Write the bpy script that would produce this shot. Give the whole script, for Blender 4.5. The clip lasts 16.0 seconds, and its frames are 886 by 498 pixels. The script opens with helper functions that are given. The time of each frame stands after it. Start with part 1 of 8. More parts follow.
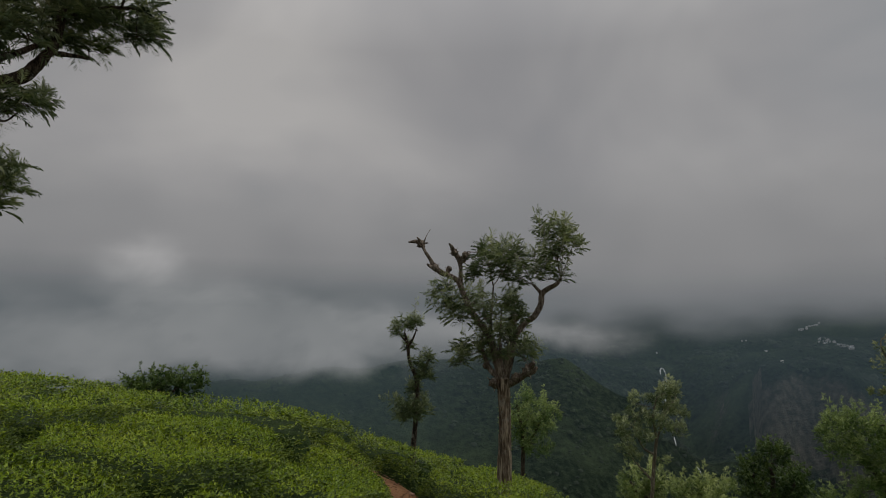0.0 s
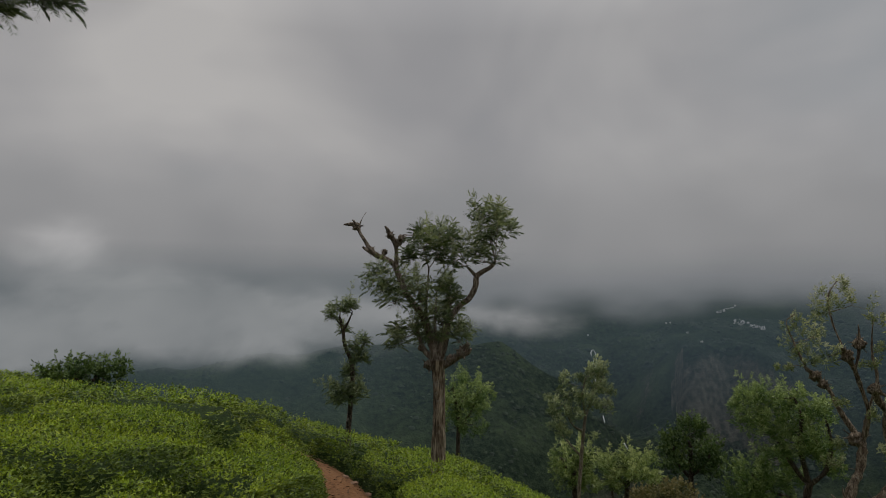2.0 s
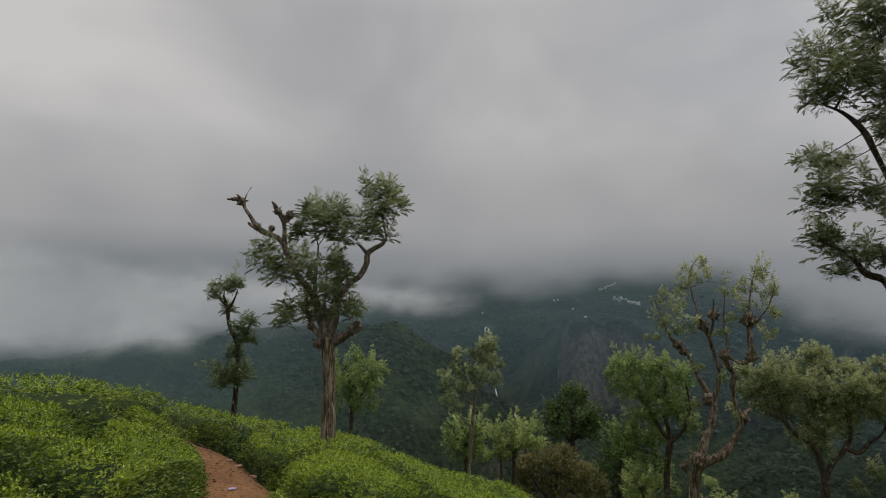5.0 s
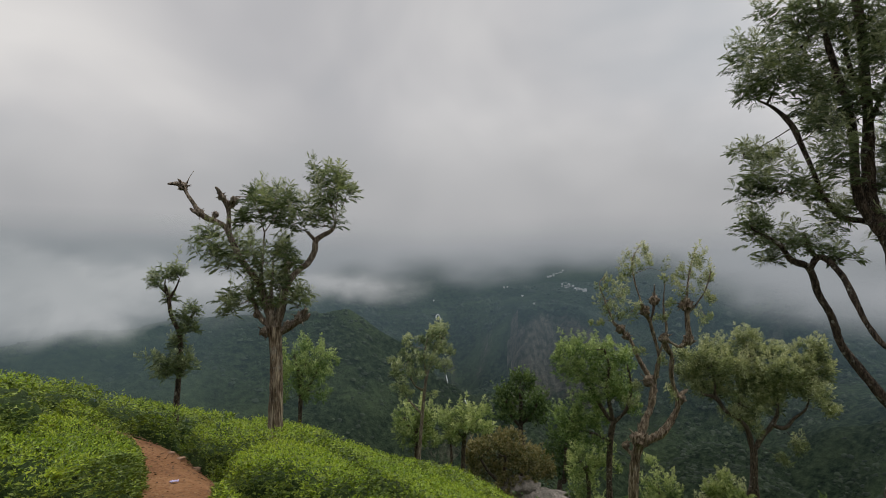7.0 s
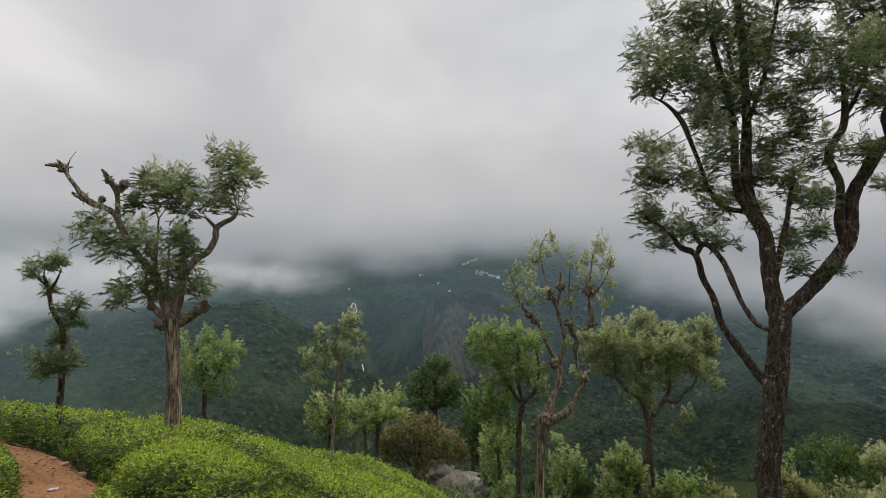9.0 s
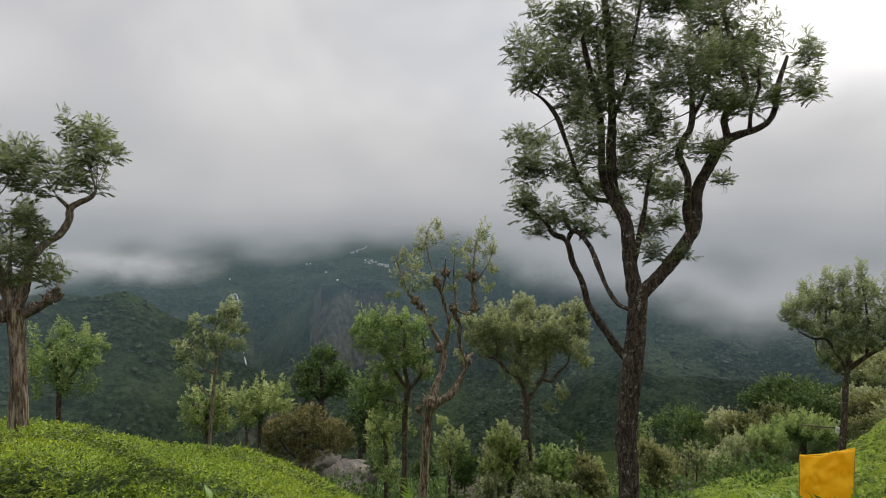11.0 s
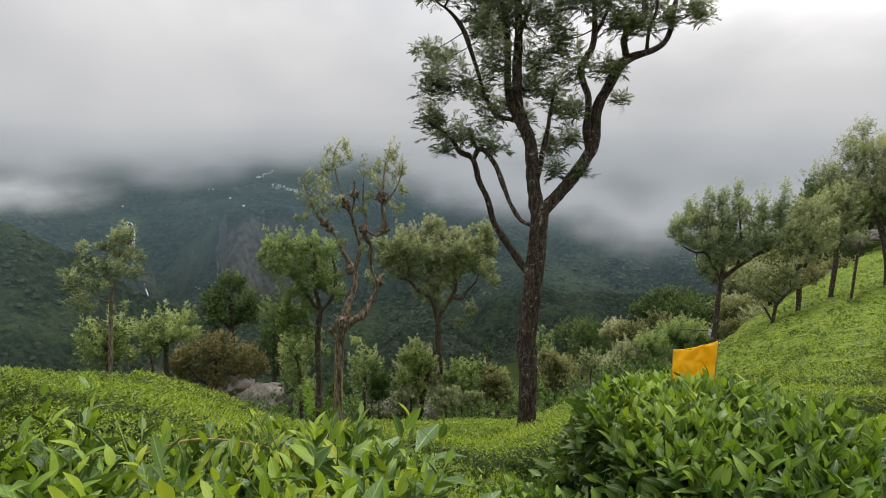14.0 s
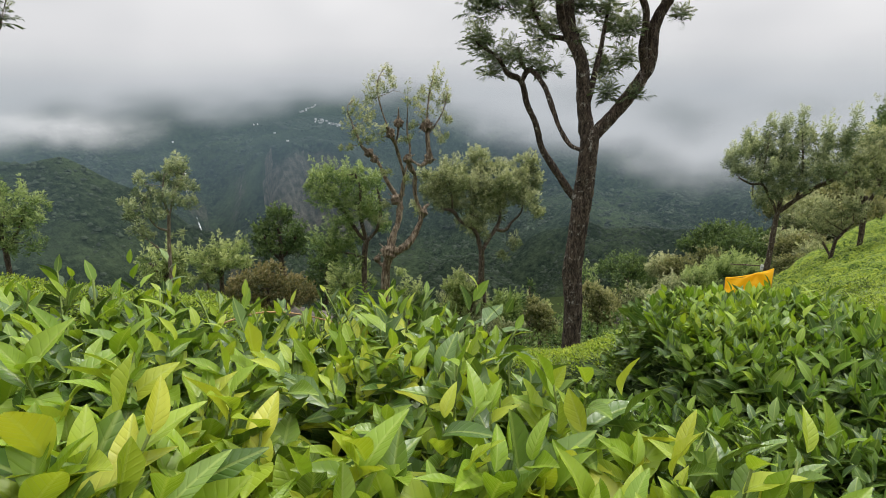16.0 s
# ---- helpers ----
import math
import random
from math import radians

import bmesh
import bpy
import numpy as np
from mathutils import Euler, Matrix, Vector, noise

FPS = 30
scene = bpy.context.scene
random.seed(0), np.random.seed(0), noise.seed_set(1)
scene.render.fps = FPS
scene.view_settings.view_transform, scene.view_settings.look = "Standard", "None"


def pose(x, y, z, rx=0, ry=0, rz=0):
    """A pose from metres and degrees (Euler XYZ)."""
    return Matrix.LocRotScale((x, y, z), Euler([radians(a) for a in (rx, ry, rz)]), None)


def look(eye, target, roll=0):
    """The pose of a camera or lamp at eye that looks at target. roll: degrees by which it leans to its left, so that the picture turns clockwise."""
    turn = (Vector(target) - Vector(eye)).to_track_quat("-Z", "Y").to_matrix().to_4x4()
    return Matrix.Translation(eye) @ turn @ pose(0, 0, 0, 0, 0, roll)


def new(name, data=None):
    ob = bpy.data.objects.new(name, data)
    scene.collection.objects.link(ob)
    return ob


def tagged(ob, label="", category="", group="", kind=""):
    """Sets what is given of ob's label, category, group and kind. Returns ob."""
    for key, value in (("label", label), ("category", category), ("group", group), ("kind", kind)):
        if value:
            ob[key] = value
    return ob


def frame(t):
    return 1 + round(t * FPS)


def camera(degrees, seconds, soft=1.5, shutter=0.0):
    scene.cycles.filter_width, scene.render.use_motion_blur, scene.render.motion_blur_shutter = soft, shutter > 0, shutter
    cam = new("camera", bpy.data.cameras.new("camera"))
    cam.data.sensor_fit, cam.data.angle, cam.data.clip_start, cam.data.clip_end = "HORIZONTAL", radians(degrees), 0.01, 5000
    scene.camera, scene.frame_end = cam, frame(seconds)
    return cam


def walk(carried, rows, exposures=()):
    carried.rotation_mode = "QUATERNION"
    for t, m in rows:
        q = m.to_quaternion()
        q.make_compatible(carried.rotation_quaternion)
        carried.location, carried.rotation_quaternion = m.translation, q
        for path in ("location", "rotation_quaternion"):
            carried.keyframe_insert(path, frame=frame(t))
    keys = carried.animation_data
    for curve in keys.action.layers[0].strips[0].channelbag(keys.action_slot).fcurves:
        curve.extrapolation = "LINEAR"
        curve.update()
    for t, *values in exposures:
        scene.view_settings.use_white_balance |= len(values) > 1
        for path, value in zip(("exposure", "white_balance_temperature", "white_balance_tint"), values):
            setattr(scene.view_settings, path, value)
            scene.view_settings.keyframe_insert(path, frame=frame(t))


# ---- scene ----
cam = camera(76.56, 16.0, soft=0.5)
PATH = [
    (0.0, pose(-0.159, 0.040, 0.057, 95.63, -0.30, 0.02)),
    (0.5, pose(-0.151, 0.035, 0.056, 95.10, -0.28, -1.56)),
    (1.0, pose(-0.142, 0.037, 0.051, 94.70, -0.27, -3.20)),
    (1.5, pose(-0.135, 0.037, 0.043, 94.42, -0.21, -4.67)),
    (2.0, pose(-0.126, 0.037, 0.035, 94.13, -0.12, -6.21)),
    (2.5, pose(-0.115, 0.040, 0.027, 93.88, -0.04, -7.92)),
    (3.0, pose(-0.106, 0.034, 0.021, 93.55, 0.07, -9.60)),
    (3.5, pose(-0.092, 0.027, 0.015, 93.17, 0.16, -11.65)),
    (4.0, pose(-0.076, 0.024, 0.011, 92.75, 0.18, -13.72)),
    (6.5, pose(-0.051, 0.010, 0.001, 91.19, 0.16, -19.97)),
    (7.0, pose(-0.045, 0.005, 0.000, 90.82, 0.19, -21.57)),
    (7.5, pose(-0.032, 0.002, -0.002, 90.54, 0.26, -23.49)),
    (8.0, pose(-0.017, 0.002, 0.001, 90.22, 0.23, -25.44)),
    (8.5, pose(0.000, 0.000, -0.000, 89.87, 0.29, -27.71)),
    (9.0, pose(0.021, -0.004, -0.003, 89.56, 0.31, -30.12)),
    (11.5, pose(0.047, -0.086, -0.051, 88.03, -0.16, -44.62)),
    (12.0, pose(0.056, -0.099, -0.057, 87.50, -0.29, -47.80)),
    (12.5, pose(0.072, -0.119, -0.063, 86.57, -0.43, -49.99)),
    (13.0, pose(0.084, -0.134, -0.071, 84.91, -0.43, -50.62)),
    (13.5, pose(0.074, -0.131, -0.096, 82.74, -0.32, -50.61)),
    (14.0, pose(0.067, -0.133, -0.115, 80.69, -0.19, -50.31)),
    (14.5, pose(0.062, -0.129, -0.140, 78.78, -0.03, -49.62)),
    (15.0, pose(0.056, -0.125, -0.167, 76.86, 0.13, -48.72)),
    (15.5, pose(0.045, -0.120, -0.196, 75.22, 0.32, -47.44)),
    (16.0, pose(0.030, -0.107, -0.220, 74.06, 0.59, -46.04)),
]
EXPOSURES = [(0.0, -1.1), (2.0, -0.95), (4.0, -0.7), (6.5, -0.3), (9.0, 0.05), (12.5, 0.1), (13.5, 0.2), (14.5, 0.35), (16.0, 0.58)]
walk(cam, PATH, EXPOSURES)

# ---- world and sun ----
SUN_EL, SUN_AZ = 60.0, 95.0


def link(nt, a, b):
    nt.links.new(a, b)


def node(nt, kind, **props):
    n = nt.nodes.new(kind)
    for key, value in props.items():
        if key == "op":
            n.operation = value
        elif key == "inputs":
            for k, v in value.items():
                n.inputs[k].default_value = v
        elif key == "blend":
            n.data_type, n.blend_type = "RGBA", value
        elif key == "scale":
            n.inputs["Scale"].default_value = value
        elif key == "detail":
            n.inputs["Detail"].default_value = value
        elif key == "rough":
            n.inputs["Roughness"].default_value = value
    return n


def ramp(nt, fac, stops):
    n = nt.nodes.new("ShaderNodeValToRGB")
    els = n.color_ramp.elements
    while len(els) < len(stops):
        els.new(0.5)
    for e, (p, c) in zip(els, stops):
        e.position, e.color = p, (*c, 1) if len(c) == 3 else c
    nt.links.new(fac, n.inputs["Fac"])
    return n.outputs["Color"]


world = bpy.data.worlds.new("overcast_sky")
scene.world = world
world.use_nodes = True
wt = world.node_tree
wt.nodes.clear()
w_out = wt.nodes.new("ShaderNodeOutputWorld")
w_bg = wt.nodes.new("ShaderNodeBackground")
w_sky = wt.nodes.new("ShaderNodeTexSky")
w_sky.sky_type = "NISHITA"
w_sky.sun_disc = False
w_sky.sun_elevation, w_sky.sun_rotation = radians(SUN_EL), radians(SUN_AZ)
w_dim = node(wt, "ShaderNodeMix", blend="MULTIPLY", inputs={0: 1.0, "B": (0.1, 0.1, 0.1, 1)})
link(wt, w_sky.outputs[0], w_dim.inputs["A"])
w_co = wt.nodes.new("ShaderNodeTexCoord")
w_map = wt.nodes.new("ShaderNodeMapping")
w_map.inputs["Scale"].default_value = (1.0, 1.0, 1.3)
link(wt, w_co.outputs["Generated"], w_map.inputs["Vector"])
w_n1 = node(wt, "ShaderNodeTexNoise", scale=2.1, detail=3.5, rough=0.5)
w_n1.inputs["Distortion"].default_value = 0.4
link(wt, w_map.outputs[0], w_n1.inputs["Vector"])
cloud_col = ramp(wt, w_n1.outputs["Fac"], [(0.30, (0.50, 0.515, 0.535)), (0.48, (0.64, 0.63, 0.635)), (0.68, (0.82, 0.80, 0.785))])
# thinner, whiter cloud towards the sun and overhead, heavier towards the horizon
w_dot = node(wt, "ShaderNodeVectorMath", op="DOT_PRODUCT")
sun_way = Vector((math.sin(radians(SUN_AZ)) * 0.8, math.cos(radians(SUN_AZ)) * 0.8, 0.6))
w_dot.inputs[1].default_value = sun_way
link(wt, w_co.outputs["Generated"], w_dot.inputs[0])
glow = ramp(wt, w_dot.outputs["Value"], [(0.0, (1.06, 1.05, 1.04)), (0.2, (0.88, 0.88, 0.89)), (0.5, (0.97, 0.97, 0.97)), (0.75, (1.25, 1.24, 1.23)), (1.0, (1.6, 1.6, 1.6))])
w_mul = node(wt, "ShaderNodeMix", blend="MULTIPLY", inputs={0: 1.0})
link(wt, cloud_col, w_mul.inputs["A"])
link(wt, glow, w_mul.inputs["B"])
w_mix = node(wt, "ShaderNodeMix", blend="MIX", inputs={0: 0.94})
link(wt, w_dim.outputs["Result"], w_mix.inputs["A"])
# an overcast sky is brightest overhead
w_sep = wt.nodes.new("ShaderNodeSeparateXYZ")
link(wt, w_co.outputs["Generated"], w_sep.inputs[0])
lift = ramp(wt, w_sep.outputs["Z"], [(0.0, (1, 1, 1)), (0.42, (1.0, 1.0, 1.0)), (0.75, (2.0, 2.0, 2.0)), (1.0, (2.6, 2.6, 2.6))])
w_top = node(wt, "ShaderNodeMix", blend="MULTIPLY", inputs={0: 1.0})
link(wt, w_mul.outputs["Result"], w_top.inputs["A"])
link(wt, lift, w_top.inputs["B"])
link(wt, w_top.outputs["Result"], w_mix.inputs["B"])
link(wt, w_mix.outputs["Result"], w_bg.inputs["Color"])
w_bg.inputs["Strength"].default_value = 1.0
link(wt, w_bg.outputs[0], w_out.inputs[0])

sun_data = bpy.data.lights.new("sun", "SUN")
sun_data.energy, sun_data.angle, sun_data.color = 1.5, radians(25), (1.0, 0.96, 0.9)
sun = new("sun", sun_data)
sun.matrix_world = look((24 * math.sin(radians(SUN_AZ)), 24 * math.cos(radians(SUN_AZ)), 44), (0, 0, 4))

# ---- materials ----
def material(name):
    m = bpy.data.materials.new(name)
    m.use_nodes = True
    nt = m.node_tree
    nt.nodes.clear()
    return m, nt, nt.nodes.new("ShaderNodeOutputMaterial")


def leaf_material(name, stops, rough=0.5, trans=0.33, ribs=False, tone=False):
    """Leaf surface: hue differs leaf by leaf and in patches, and light passes through."""
    m, nt, out = material(name)
    geo = nt.nodes.new("ShaderNodeNewGeometry")
    obj = nt.nodes.new("ShaderNodeObjectInfo")
    patch = node(nt, "ShaderNodeTexNoise", scale=1.3, detail=2.0)
    link(nt, geo.outputs["Position"], patch.inputs["Vector"])
    a = node(nt, "ShaderNodeMath", op="MULTIPLY_ADD", inputs={1: 0.55})
    link(nt, geo.outputs["Random Per Island"], a.inputs[0])
    b = node(nt, "ShaderNodeMath", op="MULTIPLY_ADD", inputs={1: 0.9, 2: -0.45})
    link(nt, patch.outputs["Fac"], b.inputs[0])
    link(nt, b.outputs[0], a.inputs[2])
    c = node(nt, "ShaderNodeMath", op="MULTIPLY_ADD", inputs={1: 0.35})
    link(nt, obj.outputs["Random"], c.inputs[0])
    link(nt, a.outputs[0], c.inputs[2])
    fac = c.outputs[0]
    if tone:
        # older leaves low on a shoot are darker, the new ones at its tip paler; crown shade is painted in too
        age_shade = nt.nodes.new("ShaderNodeAttribute")
        age_shade.attribute_name = "age_shade"
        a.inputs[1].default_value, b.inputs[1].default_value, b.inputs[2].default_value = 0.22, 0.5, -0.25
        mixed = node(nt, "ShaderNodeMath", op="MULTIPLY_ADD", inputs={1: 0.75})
        link(nt, age_shade.outputs["Fac"], mixed.inputs[0])
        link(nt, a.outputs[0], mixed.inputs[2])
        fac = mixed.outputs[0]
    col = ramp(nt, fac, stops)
    bsdf = nt.nodes.new("ShaderNodeBsdfPrincipled")
    bsdf.inputs["Roughness"].default_value = rough
    bsdf.inputs["Specular IOR Level"].default_value = 0.42 if ribs else 0.3
    if ribs:
        uv = nt.nodes.new("ShaderNodeUVMap")
        uv.uv_map = "blade"
        sep = nt.nodes.new("ShaderNodeSeparateXYZ")
        link(nt, uv.outputs[0], sep.inputs[0])
        off = node(nt, "ShaderNodeMath", op="ABSOLUTE")
        link(nt, sep.outputs["X"], off.inputs[0])
        rib = ramp(nt, off.outputs[0], [(0.0, (1, 1, 1)), (0.07, (0.8, 0.8, 0.8)), (0.12, (0, 0, 0))])
        slant = node(nt, "ShaderNodeMath", op="MULTIPLY_ADD", inputs={1: -11.0})
        link(nt, off.outputs[0], slant.inputs[0])
        run = node(nt, "ShaderNodeMath", op="MULTIPLY", inputs={1: 46.0})
        link(nt, sep.outputs["Y"], run.inputs[0])
        link(nt, run.outputs[0], slant.inputs[2])
        wave = node(nt, "ShaderNodeMath", op="SINE")
        link(nt, slant.outputs[0], wave.inputs[0])
        vein = ramp(nt, wave.outputs[0], [(0.0, (0, 0, 0)), (0.75, (0.25, 0.25, 0.25)), (1.0, (1, 1, 1))])
        pale = node(nt, "ShaderNodeMix", blend="MIX", inputs={"B": (0.42, 0.50, 0.14, 1)})
        part_f = node(nt, "ShaderNodeMath", op="MULTIPLY_ADD", inputs={1: 0.32})
        link(nt, rib, part_f.inputs[0])
        thin = node(nt, "ShaderNodeMath", op="MULTIPLY", inputs={1: 0.01})
        link(nt, vein, thin.inputs[0])
        link(nt, thin.outputs[0], part_f.inputs[2])
        link(nt, part_f.outputs[0], pale.inputs[0])
        link(nt, col, pale.inputs["A"])
        col = pale.outputs["Result"]
        bump = node(nt, "ShaderNodeBump", inputs={"Strength": 0.3, "Distance": 0.002})
        bump.invert = True
        hs = node(nt, "ShaderNodeMath", op="ADD")
        link(nt, vein, hs.inputs[0])
        link(nt, rib, hs.inputs[1])
        link(nt, hs.outputs[0], bump.inputs["Height"])
        link(nt, bump.outputs[0], bsdf.inputs["Normal"])
    link(nt, col, bsdf.inputs["Base Color"])
    tr = nt.nodes.new("ShaderNodeBsdfTranslucent")
    warm = node(nt, "ShaderNodeMix", blend="MULTIPLY", inputs={0: 1.0, "B": (1.12, 1.12, 0.55, 1)})
    link(nt, col, warm.inputs["A"])
    link(nt, warm.outputs["Result"], tr.inputs["Color"])
    mix = nt.nodes.new("ShaderNodeMixShader")
    mix.inputs[0].default_value = trans
    link(nt, bsdf.outputs[0], mix.inputs[1])
    link(nt, tr.outputs[0], mix.inputs[2])
    link(nt, mix.outputs[0], out.inputs[0])
    return m


def rough_material(name, stops, scale, bump_d, rough=0.9, stretch=(1, 1, 1), fine=None, lichen=0.0, shine=0.2):
    """Bark, soil or rock: two scales of stain and relief."""
    m, nt, out = material(name)
    geo = nt.nodes.new("ShaderNodeNewGeometry")
    mp = nt.nodes.new("ShaderNodeMapping")
    mp.inputs["Scale"].default_value = stretch
    link(nt, geo.outputs["Position"], mp.inputs["Vector"])
    n1 = node(nt, "ShaderNodeTexNoise", scale=scale, detail=6.0, rough=0.65)
    link(nt, mp.outputs[0], n1.inputs["Vector"])
    n2 = node(nt, "ShaderNodeTexNoise", scale=scale * (fine or 7), detail=3.0)
    link(nt, mp.outputs[0], n2.inputs["Vector"])
    mid = node(nt, "ShaderNodeMath", op="MULTIPLY_ADD", inputs={1: 0.45})
    link(nt, n2.outputs["Fac"], mid.inputs[0])
    half = node(nt, "ShaderNodeMath", op="MULTIPLY_ADD", inputs={1: 0.9, 2: -0.17})
    link(nt, n1.outputs["Fac"], half.inputs[0])
    link(nt, half.outputs[0], mid.inputs[2])
    col = ramp(nt, mid.outputs[0], stops)
    if lichen:
        # pale crusts in scattered spots
        spot = node(nt, "ShaderNodeTexNoise", scale=9.0, detail=9.0, rough=0.8)
        link(nt, geo.outputs["Position"], spot.inputs["Vector"])
        crust = node(nt, "ShaderNodeMix", blend="MIX", inputs={"B": (0.34, 0.33, 0.29, 1)})
        link(nt, ramp(nt, spot.outputs["Fac"], [(0.565, (0, 0, 0)), (0.62, (lichen, lichen, lichen))]), crust.inputs[0])
        link(nt, col, crust.inputs["A"])
        col = crust.outputs["Result"]
    bsdf = nt.nodes.new("ShaderNodeBsdfPrincipled")
    bsdf.inputs["Roughness"].default_value = rough
    bsdf.inputs["Specular IOR Level"].default_value = shine
    link(nt, col, bsdf.inputs["Base Color"])
    bump = node(nt, "ShaderNodeBump", inputs={"Strength": 0.9, "Distance": bump_d})
    link(nt, mid.outputs[0], bump.inputs["Height"])
    link(nt, bump.outputs[0], bsdf.inputs["Normal"])
    link(nt, bsdf.outputs[0], out.inputs[0])
    return m


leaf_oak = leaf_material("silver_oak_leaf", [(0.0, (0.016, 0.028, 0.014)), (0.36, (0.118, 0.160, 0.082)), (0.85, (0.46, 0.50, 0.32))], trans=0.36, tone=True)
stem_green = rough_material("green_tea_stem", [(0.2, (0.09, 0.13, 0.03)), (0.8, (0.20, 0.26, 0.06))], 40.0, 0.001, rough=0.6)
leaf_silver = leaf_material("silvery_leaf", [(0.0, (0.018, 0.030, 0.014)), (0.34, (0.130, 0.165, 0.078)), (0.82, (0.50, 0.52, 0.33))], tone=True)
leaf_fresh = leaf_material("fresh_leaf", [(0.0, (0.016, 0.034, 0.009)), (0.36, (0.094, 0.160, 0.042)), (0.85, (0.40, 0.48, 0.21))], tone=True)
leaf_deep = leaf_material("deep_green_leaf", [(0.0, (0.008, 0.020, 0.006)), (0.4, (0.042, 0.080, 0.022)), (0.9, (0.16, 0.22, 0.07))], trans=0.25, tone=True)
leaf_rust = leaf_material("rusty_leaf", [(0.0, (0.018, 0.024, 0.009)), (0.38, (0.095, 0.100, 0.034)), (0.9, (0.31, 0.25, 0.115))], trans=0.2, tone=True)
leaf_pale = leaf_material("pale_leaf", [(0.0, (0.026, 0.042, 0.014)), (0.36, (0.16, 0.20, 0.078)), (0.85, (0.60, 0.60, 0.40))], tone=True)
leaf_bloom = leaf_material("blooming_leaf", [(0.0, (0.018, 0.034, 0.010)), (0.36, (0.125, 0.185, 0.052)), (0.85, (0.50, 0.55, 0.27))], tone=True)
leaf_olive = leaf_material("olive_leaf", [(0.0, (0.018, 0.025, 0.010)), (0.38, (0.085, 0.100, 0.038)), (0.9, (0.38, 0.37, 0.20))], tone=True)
YOUNG = [(0.05, (0.145, 0.24, 0.024)), (0.45, (0.285, 0.38, 0.034)), (0.85, (0.39, 0.445, 0.045)), (1.0, (0.48, 0.45, 0.07))]
MATURE = [(0.05, (0.03, 0.055, 0.012)), (0.5, (0.098, 0.148, 0.021)), (0.95, (0.23, 0.28, 0.036))]
tea_young = leaf_material("young_tea_leaf", YOUNG, rough=0.42, trans=0.35)
tea_mature = leaf_material("mature_tea_leaf", MATURE, rough=0.38, trans=0.15)
YOUNG_CLOSE = [(0.05, (0.09, 0.18, 0.018)), (0.32, (0.16, 0.27, 0.024)), (0.6, (0.235, 0.350, 0.030)), (0.85, (0.35, 0.43, 0.038)), (1.0, (0.45, 0.465, 0.05))]
MATURE_CLOSE = [(0.05, (0.024, 0.055, 0.014)), (0.5, (0.066, 0.128, 0.022)), (0.95, (0.16, 0.25, 0.036))]
tea_young_close = leaf_material("young_tea_leaf_close", YOUNG_CLOSE, rough=0.36, trans=0.33, ribs=True)
tea_mature_close = leaf_material("mature_tea_leaf_close", MATURE_CLOSE, rough=0.28, trans=0.15, ribs=True)
# near-black: the shade between the tea leaves is put into this colour
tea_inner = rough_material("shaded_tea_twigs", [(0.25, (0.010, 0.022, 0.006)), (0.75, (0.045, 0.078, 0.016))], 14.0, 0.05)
moss_rock = rough_material("grey_lichen_rock", [(0.36, (0.022, 0.019, 0.015)), (0.48, (0.085, 0.074, 0.060)), (0.58, (0.14, 0.122, 0.10)), (0.78, (0.26, 0.235, 0.20))], 2.4, 0.12)
tea_cover = rough_material("plucked_tea_tops", [(0.33, (0.02, 0.05, 0.010)), (0.45, (0.12, 0.19, 0.024)), (0.7, (0.30, 0.37, 0.045))], 4.5, 0.2, fine=4)
bark_dark = rough_material("dark_furrowed_bark", [(0.34, (0.010, 0.0085, 0.0075)), (0.50, (0.050, 0.038, 0.028)), (0.66, (0.125, 0.098, 0.075))], 30.0, 0.03, stretch=(1, 1, 0.33), fine=4, lichen=0.85)
bark_pale = rough_material("grey_brown_bark", [(0.30, (0.040, 0.030, 0.022)), (0.5, (0.16, 0.128, 0.098)), (0.72, (0.38, 0.33, 0.275))], 26.0, 0.04, stretch=(1, 1, 0.24), fine=4, lichen=0.3)
bark_torn = rough_material("peeling_bark", [(0.32, (0.026, 0.017, 0.011)), (0.5, (0.135, 0.100, 0.068)), (0.70, (0.42, 0.350, 0.262))], 18.0, 0.06, stretch=(1, 1, 0.14), fine=4, lichen=0.5)
soil = rough_material("red_earth", [(0.2, (0.080, 0.036, 0.017)), (0.5, (0.19, 0.092, 0.040)), (0.85, (0.30, 0.17, 0.085))], 3.0, 0.05, fine=11)
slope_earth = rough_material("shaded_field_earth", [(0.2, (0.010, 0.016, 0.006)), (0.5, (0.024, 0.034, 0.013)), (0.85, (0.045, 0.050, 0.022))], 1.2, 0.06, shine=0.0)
rock = rough_material("grey_lichen_rock", [(0.25, (0.035, 0.032, 0.028)), (0.5, (0.12, 0.11, 0.095)), (0.62, (0.20, 0.175, 0.155)), (0.85, (0.32, 0.30, 0.27))], 1.4, 0.08)
limewash = rough_material("pale_house_wall", [(0.2, (0.42, 0.43, 0.43)), (0.8, (0.74, 0.73, 0.71))], 0.2, 0.02)
tin = rough_material("pale_tin_roof", [(0.2, (0.20, 0.22, 0.24)), (0.8, (0.42, 0.44, 0.46))], 0.15, 0.02, rough=0.6)
water = rough_material("white_water", [(0.2, (0.55, 0.58, 0.60)), (0.8, (0.78, 0.80, 0.82))], 0.1, 0.3, stretch=(1, 1, 0.1))
cloth = leaf_material("orange_yellow_cloth", [(0.1, (0.90, 0.52, 0.015)), (0.5, (0.97, 0.64, 0.022)), (0.9, (1.0, 0.72, 0.05))], rough=0.45, trans=0.35)
wood = rough_material("dry_twig", [(0.2, (0.20, 0.11, 0.05)), (0.8, (0.48, 0.32, 0.17))], 30.0, 0.003, stretch=(1, 1, 1))


